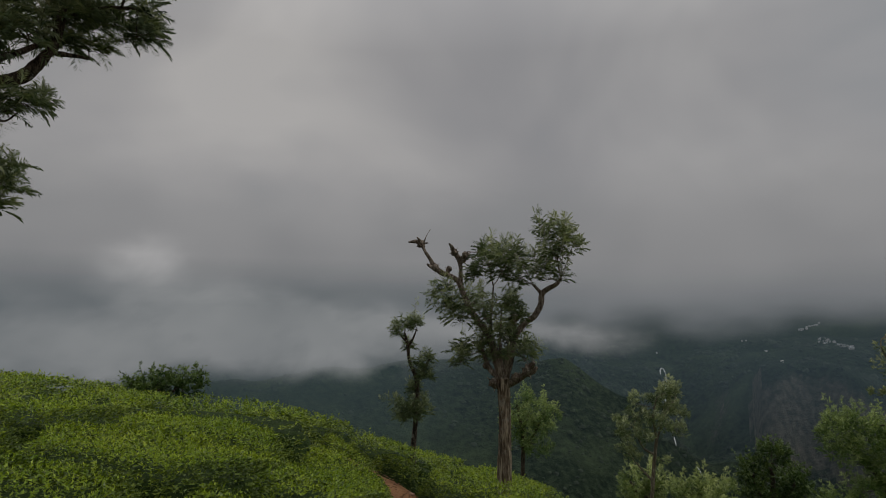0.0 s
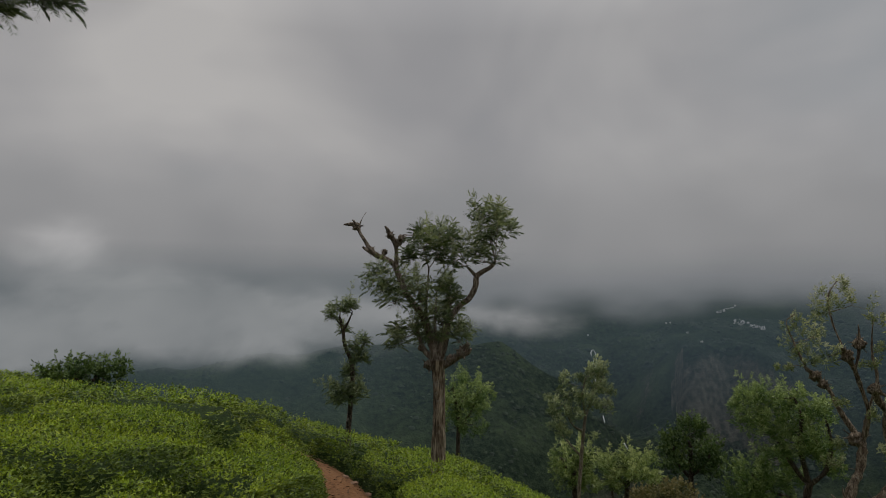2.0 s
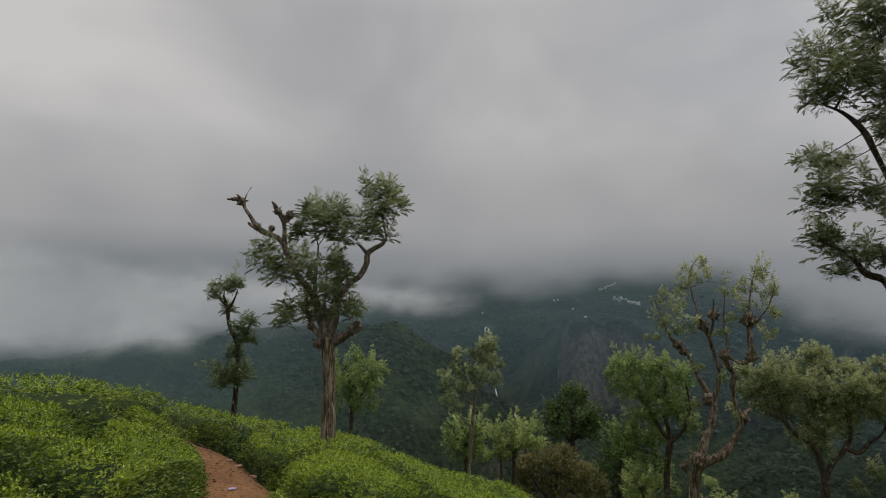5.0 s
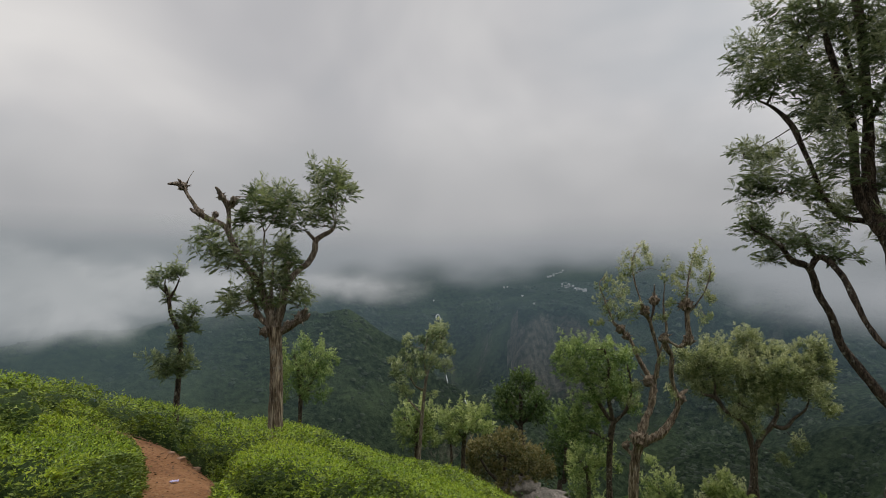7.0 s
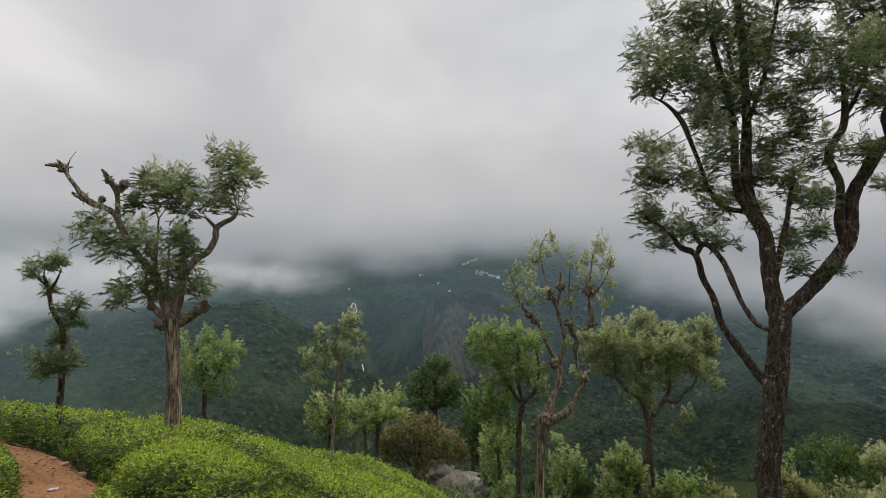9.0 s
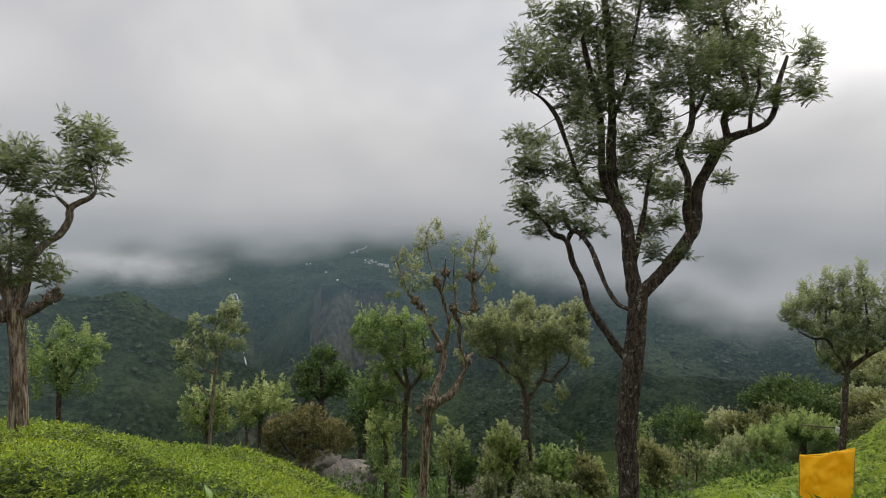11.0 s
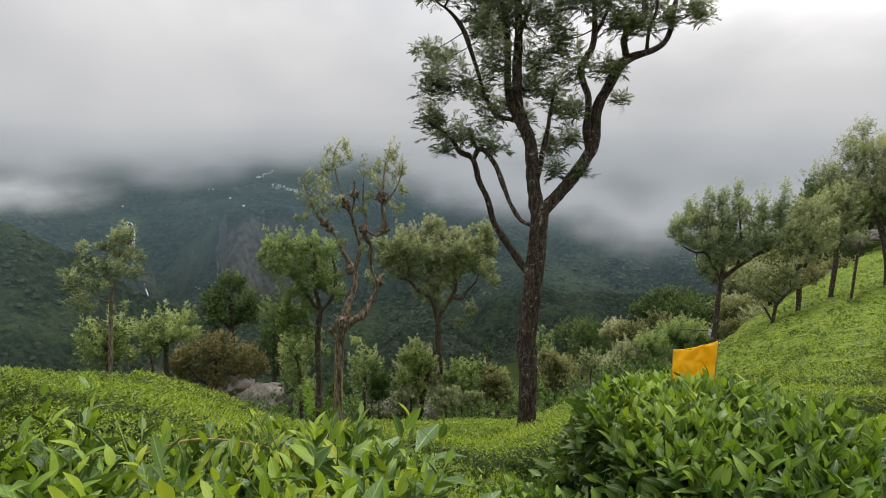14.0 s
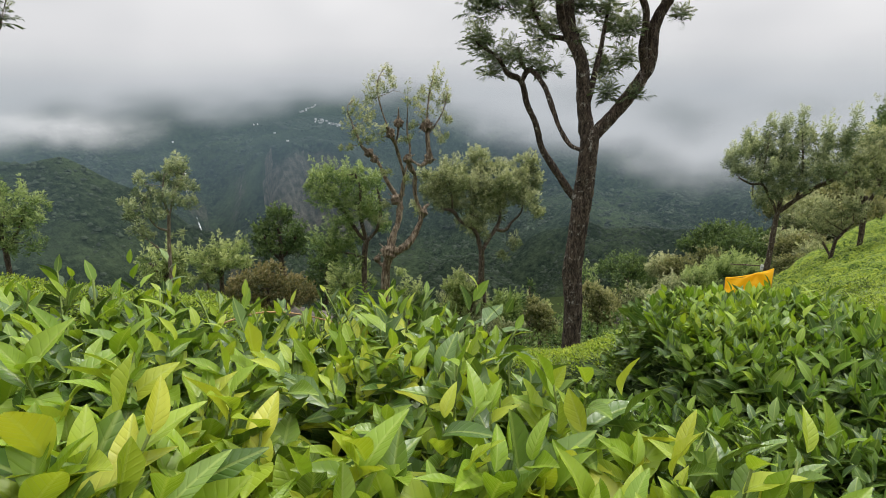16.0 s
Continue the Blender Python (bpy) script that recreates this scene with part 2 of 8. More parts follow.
def forest_material():
    """Far hillsides: woodland, grassy patches and bare rock on the steep faces."""
    m, nt, out = material("wooded_hillside")
    geo = nt.nodes.new("ShaderNodeNewGeometry")
    n1 = node(nt, "ShaderNodeTexNoise", scale=0.006, detail=5.0, rough=0.6)
    n2 = node(nt, "ShaderNodeTexNoise", scale=0.11, detail=6.0, rough=0.72)
    n3 = node(nt, "ShaderNodeTexNoise", scale=0.12, detail=4.0)
    for n in (n1, n2, n3):
        link(nt, geo.outputs["Position"], n.inputs["Vector"])
    # mottling paints the light and shade of tree crowns into the woodland colour
    wood_col = ramp(nt, n2.outputs["Fac"], [(0.36, (0.006, 0.011, 0.007)), (0.50, (0.021, 0.033, 0.018)), (0.66, (0.042, 0.061, 0.032))])
    grass_col = ramp(nt, n3.outputs["Fac"], [(0.3, (0.032, 0.049, 0.024)), (0.7, (0.068, 0.094, 0.044))])
    # meadows open up towards the western slope
    where = nt.nodes.new("ShaderNodeSeparateXYZ")
    link(nt, geo.outputs["Position"], where.inputs[0])
    west = nt.nodes.new("ShaderNodeMapRange")
    for slot, value in (("From Min", 420.0), ("From Max", -260.0), ("To Min", 0.0), ("To Max", 0.16)):
        west.inputs[slot].default_value = value
    link(nt, where.outputs["X"], west.inputs["Value"])
    open_f = node(nt, "ShaderNodeMath", op="ADD")
    link(nt, n1.outputs["Fac"], open_f.inputs[0])
    link(nt, west.outputs[0], open_f.inputs[1])
    pick = ramp(nt, open_f.outputs[0], [(0.54, (0, 0, 0)), (0.70, (0.85, 0.85, 0.85))])
    mix = node(nt, "ShaderNodeMix", blend="MIX")
    link(nt, pick, mix.inputs[0])
    link(nt, wood_col, mix.inputs["A"])
    link(nt, grass_col, mix.inputs["B"])
    up = nt.nodes.new("ShaderNodeSeparateXYZ")
    link(nt, geo.outputs["True Normal"], up.inputs[0])
    steep = node(nt, "ShaderNodeMath", op="MULTIPLY_ADD", inputs={1: 0.18})
    link(nt, n3.outputs["Fac"], steep.inputs[0])
    link(nt, up.outputs["Z"], steep.inputs[2])
    bare = ramp(nt, steep.outputs[0], [(0.50, (1, 1, 1)), (0.62, (0, 0, 0))])
    streak = nt.nodes.new("ShaderNodeMapping")
    streak.inputs["Scale"].default_value = (0.13, 0.13, 0.075)
    link(nt, geo.outputs["Position"], streak.inputs["Vector"])
    n4 = node(nt, "ShaderNodeTexNoise", scale=1.0, detail=6.0)
    link(nt, streak.outputs[0], n4.inputs["Vector"])
    stone = ramp(nt, n4.outputs["Fac"], [(0.34, (0.045, 0.046, 0.032)), (0.48, (0.090, 0.084, 0.062)), (0.58, (0.120, 0.110, 0.083)), (0.72, (0.16, 0.145, 0.11))])
    mix2 = node(nt, "ShaderNodeMix", blend="MIX")
    link(nt, bare, mix2.inputs[0])
    link(nt, mix.outputs["Result"], mix2.inputs["A"])
    link(nt, stone, mix2.inputs["B"])
    bsdf = nt.nodes.new("ShaderNodeBsdfPrincipled")
    bsdf.inputs["Roughness"].default_value = 1.0
    bsdf.inputs["Specular IOR Level"].default_value = 0.05
    link(nt, mix2.outputs["Result"], bsdf.inputs["Base Color"])
    bump = node(nt, "ShaderNodeBump", inputs={"Strength": 1.0, "Distance": 7.0})
    link(nt, n2.outputs["Fac"], bump.inputs["Height"])
    link(nt, bump.outputs[0], bsdf.inputs["Normal"])
    link(nt, bsdf.outputs[0], out.inputs[0])
    return m


forest = forest_material()
forest_crown = leaf_material("woodland_crown", [(0.1, (0.011, 0.019, 0.012)), (0.5, (0.021, 0.033, 0.019)), (0.9, (0.040, 0.057, 0.030))], rough=0.9, trans=0.0)


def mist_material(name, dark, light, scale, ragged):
    """Drifting cloud and haze as a glowing sheet: its thickness is kept on the mesh, and noise frays it."""
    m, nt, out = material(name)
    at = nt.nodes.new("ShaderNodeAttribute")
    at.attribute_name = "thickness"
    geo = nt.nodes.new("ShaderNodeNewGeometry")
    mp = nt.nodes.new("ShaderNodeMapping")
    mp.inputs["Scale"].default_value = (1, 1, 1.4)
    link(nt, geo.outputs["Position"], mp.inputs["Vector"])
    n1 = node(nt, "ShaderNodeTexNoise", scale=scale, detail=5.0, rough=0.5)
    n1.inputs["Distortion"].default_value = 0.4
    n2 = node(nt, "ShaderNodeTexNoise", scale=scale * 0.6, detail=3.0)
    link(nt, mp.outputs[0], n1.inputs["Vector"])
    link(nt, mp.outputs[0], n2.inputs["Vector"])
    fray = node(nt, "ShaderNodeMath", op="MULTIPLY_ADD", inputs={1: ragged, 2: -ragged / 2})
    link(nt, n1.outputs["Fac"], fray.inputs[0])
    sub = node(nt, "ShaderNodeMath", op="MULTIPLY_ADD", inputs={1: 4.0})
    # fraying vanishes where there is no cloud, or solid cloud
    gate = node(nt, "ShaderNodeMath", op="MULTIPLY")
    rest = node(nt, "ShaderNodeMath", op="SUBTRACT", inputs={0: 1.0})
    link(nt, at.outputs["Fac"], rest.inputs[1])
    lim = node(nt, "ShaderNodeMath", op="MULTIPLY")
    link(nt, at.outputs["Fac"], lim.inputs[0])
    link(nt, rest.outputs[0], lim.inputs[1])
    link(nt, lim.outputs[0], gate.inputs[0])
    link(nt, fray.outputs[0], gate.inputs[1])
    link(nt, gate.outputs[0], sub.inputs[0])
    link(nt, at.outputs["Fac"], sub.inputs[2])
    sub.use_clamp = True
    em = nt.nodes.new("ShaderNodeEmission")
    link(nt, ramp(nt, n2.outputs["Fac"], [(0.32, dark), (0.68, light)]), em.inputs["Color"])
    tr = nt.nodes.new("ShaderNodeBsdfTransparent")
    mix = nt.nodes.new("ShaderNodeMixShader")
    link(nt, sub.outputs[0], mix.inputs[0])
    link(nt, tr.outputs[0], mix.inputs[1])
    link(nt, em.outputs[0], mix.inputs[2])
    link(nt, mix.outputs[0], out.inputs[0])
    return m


cloud_deck_mat = mist_material("cloud_deck", (0.44, 0.445, 0.46), (0.60, 0.595, 0.60), 0.0032, 1.3)
cloud_low_mat = mist_material("low_cloud", (0.70, 0.695, 0.705), (0.93, 0.915, 0.915), 0.009, 1.8)
# both hazes are painted: bluish see-through sheets with a glow of their own
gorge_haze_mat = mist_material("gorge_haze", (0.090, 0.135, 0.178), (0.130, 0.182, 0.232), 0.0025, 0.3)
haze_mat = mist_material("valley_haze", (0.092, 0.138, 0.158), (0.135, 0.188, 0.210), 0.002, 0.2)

# ---- mesh helpers ----
def np_mesh(name, verts, faces, mats, smooth=True, slots=None, uv=None, age_shade=None):
    """A mesh from arrays; faces is one (n, 3) or (n, 4) array of indices."""
    me = bpy.data.meshes.new(name)
    verts = np.asarray(verts, dtype=np.float32)
    faces = np.asarray(faces, dtype=np.int32)
    k = faces.shape[1]
    me.vertices.add(len(verts))
    me.vertices.foreach_set("co", verts.ravel())
    me.loops.add(faces.size)
    me.loops.foreach_set("vertex_index", faces.ravel())
    me.polygons.add(len(faces))
    me.polygons.foreach_set("loop_start", np.arange(0, faces.size, k, dtype=np.int32))
    me.polygons.foreach_set("loop_total", np.full(len(faces), k, dtype=np.int32))
    for m in mats:
        me.materials.append(m)
    if slots is not None:
        me.polygons.foreach_set("material_index", np.asarray(slots, dtype=np.int32))
    me.polygons.foreach_set("use_smooth", np.full(len(faces), smooth, dtype=bool))
    me.update(calc_edges=True)
    if uv is not None:
        me.uv_layers.new(name="blade").data.foreach_set("uv", np.asarray(uv, dtype=np.float32)[faces.ravel()].ravel())
    if age_shade is not None:
        me.attributes.new("age_shade", "FLOAT", "POINT").data.foreach_set("value", np.asarray(age_shade, dtype=np.float32))
    return me


def part_np(name, verts, faces, mat, parent, label="", smooth=True, uv=None, age_shade=None):
    ob = new(name, np_mesh(name, verts, faces, [mat], smooth, None, uv, age_shade))
    ob.parent = parent
    return tagged(ob, label)


def part(name, bm, mat, parent, label="", smooth=False):
    me = bpy.data.meshes.new(name)
    bm.to_mesh(me)
    bm.free()
    me.materials.append(mat)
    for p in me.polygons:
        p.use_smooth = smooth
    ob = new(name, me)
    ob.parent = parent
    return tagged(ob, label)


def thing(name, label, category, place=(0, 0, 0), turn=0.0, group="", kind=""):
    ob = new(name)
    ob.matrix_world = pose(*place, 0, 0, turn)
    return tagged(ob, label, category, group, kind)


def hash2(i, j, k=0.0):
    v = np.sin(i * 127.1 + j * 311.7 + k * 74.7) * 43758.5453
    return v - np.floor(v)


def vnoise(x, y, seed=0.0):
    i, j = np.floor(x), np.floor(y)
    f, g = x - i, y - j
    f, g = f * f * (3 - 2 * f), g * g * (3 - 2 * g)
    a, b = hash2(i, j, seed), hash2(i + 1, j, seed)
    c, d = hash2(i, j + 1, seed), hash2(i + 1, j + 1, seed)
    return (a + (b - a) * f) * (1 - g) + (c + (d - c) * f) * g


def fbm(x, y, octaves=4, seed=0.0):
    s, amp, tot = 0.0, 1.0, 0.0
    for o in range(octaves):
        s = s + amp * vnoise(x * 2 ** o, y * 2 ** o, seed + o)
        tot += amp
        amp *= 0.5
    return s / tot


def cells(x, y, size, seed=0.0):
    """Distance to the nearest border between bushes, in metres, and the bush's own random number."""
    u, v = x / size, y / size
    iu, iv = np.floor(u), np.floor(v)
    d1 = np.full(np.shape(u), 9.0)
    d2 = np.full(np.shape(u), 9.0)
    who = np.zeros(np.shape(u))
    for a in (-1, 0, 1):
        for b in (-1, 0, 1):
            ci, cj = iu + a, iv + b
            px, py = ci + 0.2 + 0.6 * hash2(ci, cj, seed), cj + 0.2 + 0.6 * hash2(ci, cj, seed + 5)
            d = np.hypot(u - px, v - py)
            near = d < d1
            d2 = np.where(near, d1, np.minimum(d2, d))
            who = np.where(near, hash2(ci, cj, seed + 9), who)
            d1 = np.where(near, d, d1)
    return (d2 - d1) * size, who


def sstep(a, b, x):
    t = np.clip((x - a) / (b - a), 0, 1)
    return t * t * (3 - 2 * t)


# ---- the lie of the land: heights of the tea tops along lines that fan out from the viewpoint ----
REACH = np.log(np.array([0.6, 1.5, 3, 6, 10, 16, 28, 50, 90, 160]))
FAN = {
    -180: [-0.6, -0.3, 0.2, 1.0, 2.0, 3.5, 6, 10, 18, 30],
    -80: [-0.62, -0.57, -0.45, -0.25, 0.05, 0.3, 0.5, 0, -2, -8],
    -38: [-0.65, -0.67, -0.65, -0.66, -0.92, -1.85, -3.8, -8, -18, -40],
    -16: [-0.65, -0.74, -0.79, -0.95, -2.0, -5.0, -11, -20, -34, -60],
    4: [-0.65, -0.77, -1.01, -1.71, -2.78, -6.2, -13, -25, -45, -75],
    18: [-0.68, -0.86, -1.26, -2.14, -3.62, -6.4, -12, -25, -46, -78],
    38: [-0.72, -0.98, -1.66, -3.05, -5.10, -8.05, -12.8, -23, -44, -76],
    58: [-0.72, -1.00, -1.76, -3.22, -5.18, -7.95, -12.9, -20, -33, -60],
    72: [-0.70, -0.90, -1.45, -2.78, -4.3, -6.35, -10, -16.5, -27, -45],
    86: [-0.66, -0.80, -1.30, -2.20, -3.2, -4.4, -6.0, -7.7, -6.0, -3],
    112: [-0.62, -0.7, -1.0, -1.3, -1.5, -1.5, -0.5, 2, 8, 20],
    180: [-0.6, -0.3, 0.2, 1.0, 2.0, 3.5, 6, 10, 18, 30],
}
FAN_AT = np.array(sorted(FAN))
FAN_Z = np.array([FAN[b] for b in sorted(FAN)], dtype=float)


def land(x, y):
    """Smooth height of the tea tops, out to 160 m."""
    r, b = np.hypot(x, y), np.degrees(np.arctan2(x, y))
    lr = np.log(np.clip(r, 0.6, 160))
    j = np.clip(np.searchsorted(FAN_AT, b) - 1, 0, len(FAN_AT) - 2)
    f = (b - FAN_AT[j]) / (FAN_AT[j + 1] - FAN_AT[j])
    f = f * f * (3 - 2 * f) * 0.5 + f * 0.5
    i = np.clip(np.searchsorted(REACH, lr) - 1, 0, len(REACH) - 2)
    re = np.exp(REACH)
    g = np.clip((np.clip(r, 0.6, 160) - re[i]) / (re[i + 1] - re[i]), 0, 1)
    lo = FAN_Z[j, i] * (1 - g) + FAN_Z[j, i + 1] * g
    hi = FAN_Z[j + 1, i] * (1 - g) + FAN_Z[j + 1, i + 1] * g
    return lo * (1 - f) + hi * f


PATH_LINE = [(-2.6, 6.35), (-1.25, 6.15), (-0.56, 5.5), (-0.30, 4.55), (-0.22, 3.8), (-0.34, 3.0), (-0.7, 1.8), (-1.1, 0.6), (-1.5, -1.0), (-2.0, -4.0)]


def off_path(x, y):
    d = np.full(np.shape(x), 99.0)
    for (ax, ay), (bx, by) in zip(PATH_LINE, PATH_LINE[1:]):
        ux, uy = bx - ax, by - ay
        t = np.clip(((x - ax) * ux + (y - ay) * uy) / (ux * ux + uy * uy), 0, 1)
        d = np.minimum(d, np.hypot(x - ax - t * ux, y - ay - t * uy))
    return d


def tea_edge(b):
    """How far the plucked tea reaches along a bearing, before the shrubs begin."""
    return np.interp(b, [-75, 15, 40, 52, 60, 68, 76, 84, 92], [16, 16, 14.5, 16.5, 19, 23, 28, 40, 70]) + 0.8 * (vnoise(b / 3.0, b * 0, 6) - 0.5)


def near_bushes(x, y):
    """Two bushes at the viewer's knees: a pale flushing one, and a taller dark-sided one beyond it."""
    r, b = np.hypot(x, y), np.degrees(np.arctan2(x, y))
    wave = 0.05 * (fbm(x * 3, y * 3, 3, 8) - 0.5)
    rim = np.interp(b, [-60, -15, 0, 45, 56, 66, 120], [0.5, 0.8, 1.06, 1.06, 0.95, 0.72, 0.74]) + 2 * wave
    first = -0.655 + 0.075 * (1 - sstep(14, 40, b)) - 0.02 * np.exp(-((b - 32) / 9) ** 2) + wave - 0.7 * sstep(rim - 0.08, rim + 0.16, r)
    d = np.hypot((x - 2.10) / 0.56, (y - 0.15) / 0.85)
    second = -1.01 + wave - 0.12 * d * d - 0.85 * sstep(0.70, 1.12, d)
    first = np.where(r > rim + 0.16, -99.0, first)
    second = np.where(d > 1.12, -99.0, second)
    return np.maximum(first, second)


def tea_top(x, y):
    """Height of the plucking table: rounded bushes with sunken gaps between them."""
    r = np.hypot(x, y)
    edge, who = cells(x + 0.25 * vnoise(x, y, 3), y, 1.25)
    gap = 1 - sstep(0.0, 0.28 + 0.2 * sstep(10, 20, r), edge)
    far = sstep(1.9, 2.8, r)
    z = land(x, y) + far * (0.10 * (who - 0.5) - (0.24 + 0.36 * sstep(6, 12, r)) * gap) + 0.10 * (fbm(x * 1.1, y * 1.1, 3, 2) - 0.5) * sstep(1.5, 3, r)
    z = z - 0.28 * (1 - sstep(1.8, 3.2, r))
    z = z - 0.22 * np.exp(-((x + 0.95) / 0.5) ** 2 - ((y - 4.4) / 0.9) ** 2)
    z = z - 0.13 * (1 - sstep(0.25, 0.70, off_path(x, y)))
    dip = 1 - sstep(0.18, 0.30, off_path(x, y))
    return np.maximum(z - 0.34 * dip, near_bushes(x, y))


def ground_z(x, y):
    d = off_path(x, y)
    r = np.hypot(x, y)
    deep = 0.85 - 0.47 * np.exp(-(d / 0.7) ** 2)
    near = land(x, y) - deep + 0.05 * (fbm(x * 2.5, y * 2.5, 3, 4) - 0.5)
    return near


def mountain(r, b):
    """The valley and the far wall across it (bearing b in degrees, distance r in metres)."""
    x, y = r * np.sin(np.radians(b)), r * np.cos(np.radians(b))
    base = np.interp(r, [160, 300, 520, 700, 1000, 1300, 1600, 2200, 3500, 4800], [-76, -165, -270, -300, -235, -165, -80, 0, 60, 100])
    rough = fbm(x / 260, y / 260, 5, 11) - 0.5
    ridge = np.abs(fbm(x / 420 + 3, y / 420, 4, 17) - 0.5) * 2
    swell = sstep(350, 900, r)
    z = base + swell * (1 - sstep(1750, 2400, r)) * (150 * rough - 150 * (0.35 - ridge))
    # nearer wooded spur that falls to the gorge
    crest = 860 * np.tan(np.radians(np.interp(b, [-60, -20, 0, 12, 18, 24, 28], [-7, -7, -5.6, -5.6, -9.0, -15, -22])))
    crest = crest + 26 * (fbm(x / 120, y / 120, 4, 23) - 0.5)
    z = np.maximum(z, crest - 0.62 * np.abs(r - 860) - 30 * (fbm(x / 90, y / 90, 3, 31) - 0.5)) * sstep(160, 420, r) + z * (1 - sstep(160, 420, r))
    # gorge behind the spur, where the fall comes down
    gorge = np.exp(-((b - 23.5) / 2.6) ** 2) * sstep(950, 1100, r) * (1 - sstep(1330, 1500, r))
    z = z - 60 * gorge
    # bare rock face with a shelf on top
    wob = 55 * (fbm(b / 3.0, b * 0 + 2, 2, 41) - 0.5) + 5 * (fbm(b / 0.9, r / 40, 2, 43) - 0.5)
    face = sstep(28.2, 29.3, b) * (1 - sstep(37, 43, b))
    top = r * np.tan(np.radians(-4.95 - np.where(b > 33, 0.085, 0.03) * (b - 33) ** 2)) + (r - 1120) * 0.06 + 9 * (fbm(b / 0.8, r / 60, 3, 47) - 0.5)
    foot = 1120 * np.tan(np.radians(-13.0)) - (1120 - r) * 0.5
    step = sstep(1060, 1165, r + wob)
    shaped = foot * (1 - step) + (top + 10 * rough) * step
    w = face * sstep(900, 1050, r) * (1 - sstep(1250, 1500, r))
    z = z * (1 - w) + shaped * w
    # shoulder that carries the village
    vil = np.exp(-((b - 34) / 5.0) ** 2) * sstep(1300, 1450, r) * (1 - sstep(1650, 1900, r))
    z = z * (1 - vil) + r * np.tan(np.radians(-3.2)) * vil + (r - 1500) * 0.12 * vil
    # wall to the right, folded by spurs
    fold = sstep(40, 50, b) * sstep(600, 900, r)
    z = z + fold * 24 * (np.abs(np.sin(np.radians(b * 11 + 0.05 * r + 160 * fbm(x / 300, y / 300, 3, 57)))) - 0.5)
    return z


def sheet_z(x, y):
    r, b = np.hypot(x, y), np.degrees(np.arctan2(x, y))
    k = sstep(120, 240, r)
    view = sstep(-110, -70, b) * (1 - sstep(95, 130, b))
    near = ground_z(x, y)
    far = mountain(np.maximum(r, 160), b) * view + (30 + 0.1 * r) * (1 - view)
    return near * (1 - k) + far * k


def build_ground():
    radii = np.concatenate([np.geomspace(0.3, 9, 60), np.geomspace(9.2, 160, 44), np.arange(168, 640, 16),
                            np.arange(645, 1095, 9), np.arange(1095, 1150, 2.5), np.arange(1156, 1700, 11), np.arange(1730, 2400, 40), np.array([2700, 3200, 4000, 4800])])
    turns = np.concatenate([np.arange(-180, -70, 5.0), np.arange(-70, -40, 1.0), np.arange(-40, 98, 0.38), np.arange(98, 180, 4.0)])
    rr, bb = np.meshgrid(radii, np.radians(turns), indexing="ij")
    x, y = rr * np.sin(bb), rr * np.cos(bb)
    v = np.stack([x, y, sheet_z(x, y)], -1).reshape(-1, 3)
    nr, nb = rr.shape
    i, j = np.meshgrid(np.arange(nr - 1), np.arange(nb), indexing="ij")
    k = (j + 1) % nb
    f = np.stack([i * nb + j, (i + 1) * nb + j, (i + 1) * nb + k, i * nb + k], -1).reshape(-1, 4)
    mid = np.repeat(radii[:-1], nb)
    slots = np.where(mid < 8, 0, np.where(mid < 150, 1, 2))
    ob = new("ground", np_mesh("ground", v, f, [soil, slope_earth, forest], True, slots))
    # the small patch under the viewpoint
    me_c = np_mesh("ground_patch", np.array([[0.4 * math.sin(a), 0.4 * math.cos(a), -1.42] for a in np.linspace(0, 2 * math.pi, 13)[:-1]]), np.array([[0, 2, 1], [0, 3, 2], [0, 4, 3], [0, 5, 4], [0, 6, 5], [0, 7, 6], [0, 8, 7], [0, 9, 8], [0, 10, 9], [0, 11, 10]]), [soil])
    patch = new("ground_patch", me_c)
    tagged(patch, "red earth between the tea bushes", "ground", kind="structure")
    return tagged(ob, "tea hillside falling into a deep wooded valley below mountains", "ground", kind="structure")


ground = build_ground()


# ---- clouds and haze over the valley ----
def cloud_sheet(name, label, radius, el_lo, el_hi, thick, mat, b0=-75, b1=125, bulge=0.0, nb=401, ne=61):
    b, e = np.meshgrid(np.linspace(b0, b1, nb), np.linspace(el_lo, el_hi, ne), indexing="ij")
    rad = radius * (1 + bulge * (fbm(b / 9, e / 5, 3, 7) - 0.5))
    br = np.radians(b)
    v = np.stack([rad * np.sin(br), rad * np.cos(br), rad * np.tan(np.radians(e))], -1).reshape(-1, 3)
    i, j = np.meshgrid(np.arange(nb - 1), np.arange(ne - 1), indexing="ij")
    f = np.stack([i * ne + j, (i + 1) * ne + j, (i + 1) * ne + j + 1, i * ne + j + 1], -1).reshape(-1, 4)
    me = np_mesh(name, v, f, [mat])
    at = me.attributes.new("thickness", "FLOAT", "POINT")
    at.data.foreach_set("value", np.clip(thick(b, e), 0, 1).astype(np.float32).ravel())
    return tagged(new(name, me), label, "cloud", kind="structure")


def deck(b, e):
    e = e + 2.6 * (fbm(b / 5, e / 2.5, 4, 91) - 0.5)
    base = np.interp(b, [-70, -30, -12, 5, 14, 32, 42, 50, 60, 70, 78, 100], [-5.2, -5.4, -5.4, -3.9, -1.5, 0.2, -0.6, -3.0, -5.5, -7.2, -7.2, -6])
    whole = sstep(-2.8, 2.2, e - base)
    for hb, he, wb, we, deep in ((78.5, -1.6, 3.0, 1.3, 0.30), (69, -2.8, 3.2, 1.5, 0.28), (60, -1.0, 4.0, 1.2, 0.12)):
        whole = whole * (1 - deep * np.exp(-((b - hb) / wb) ** 2 - ((e - he) / we) ** 2))
    return whole * (1 - sstep(5, 16, e))


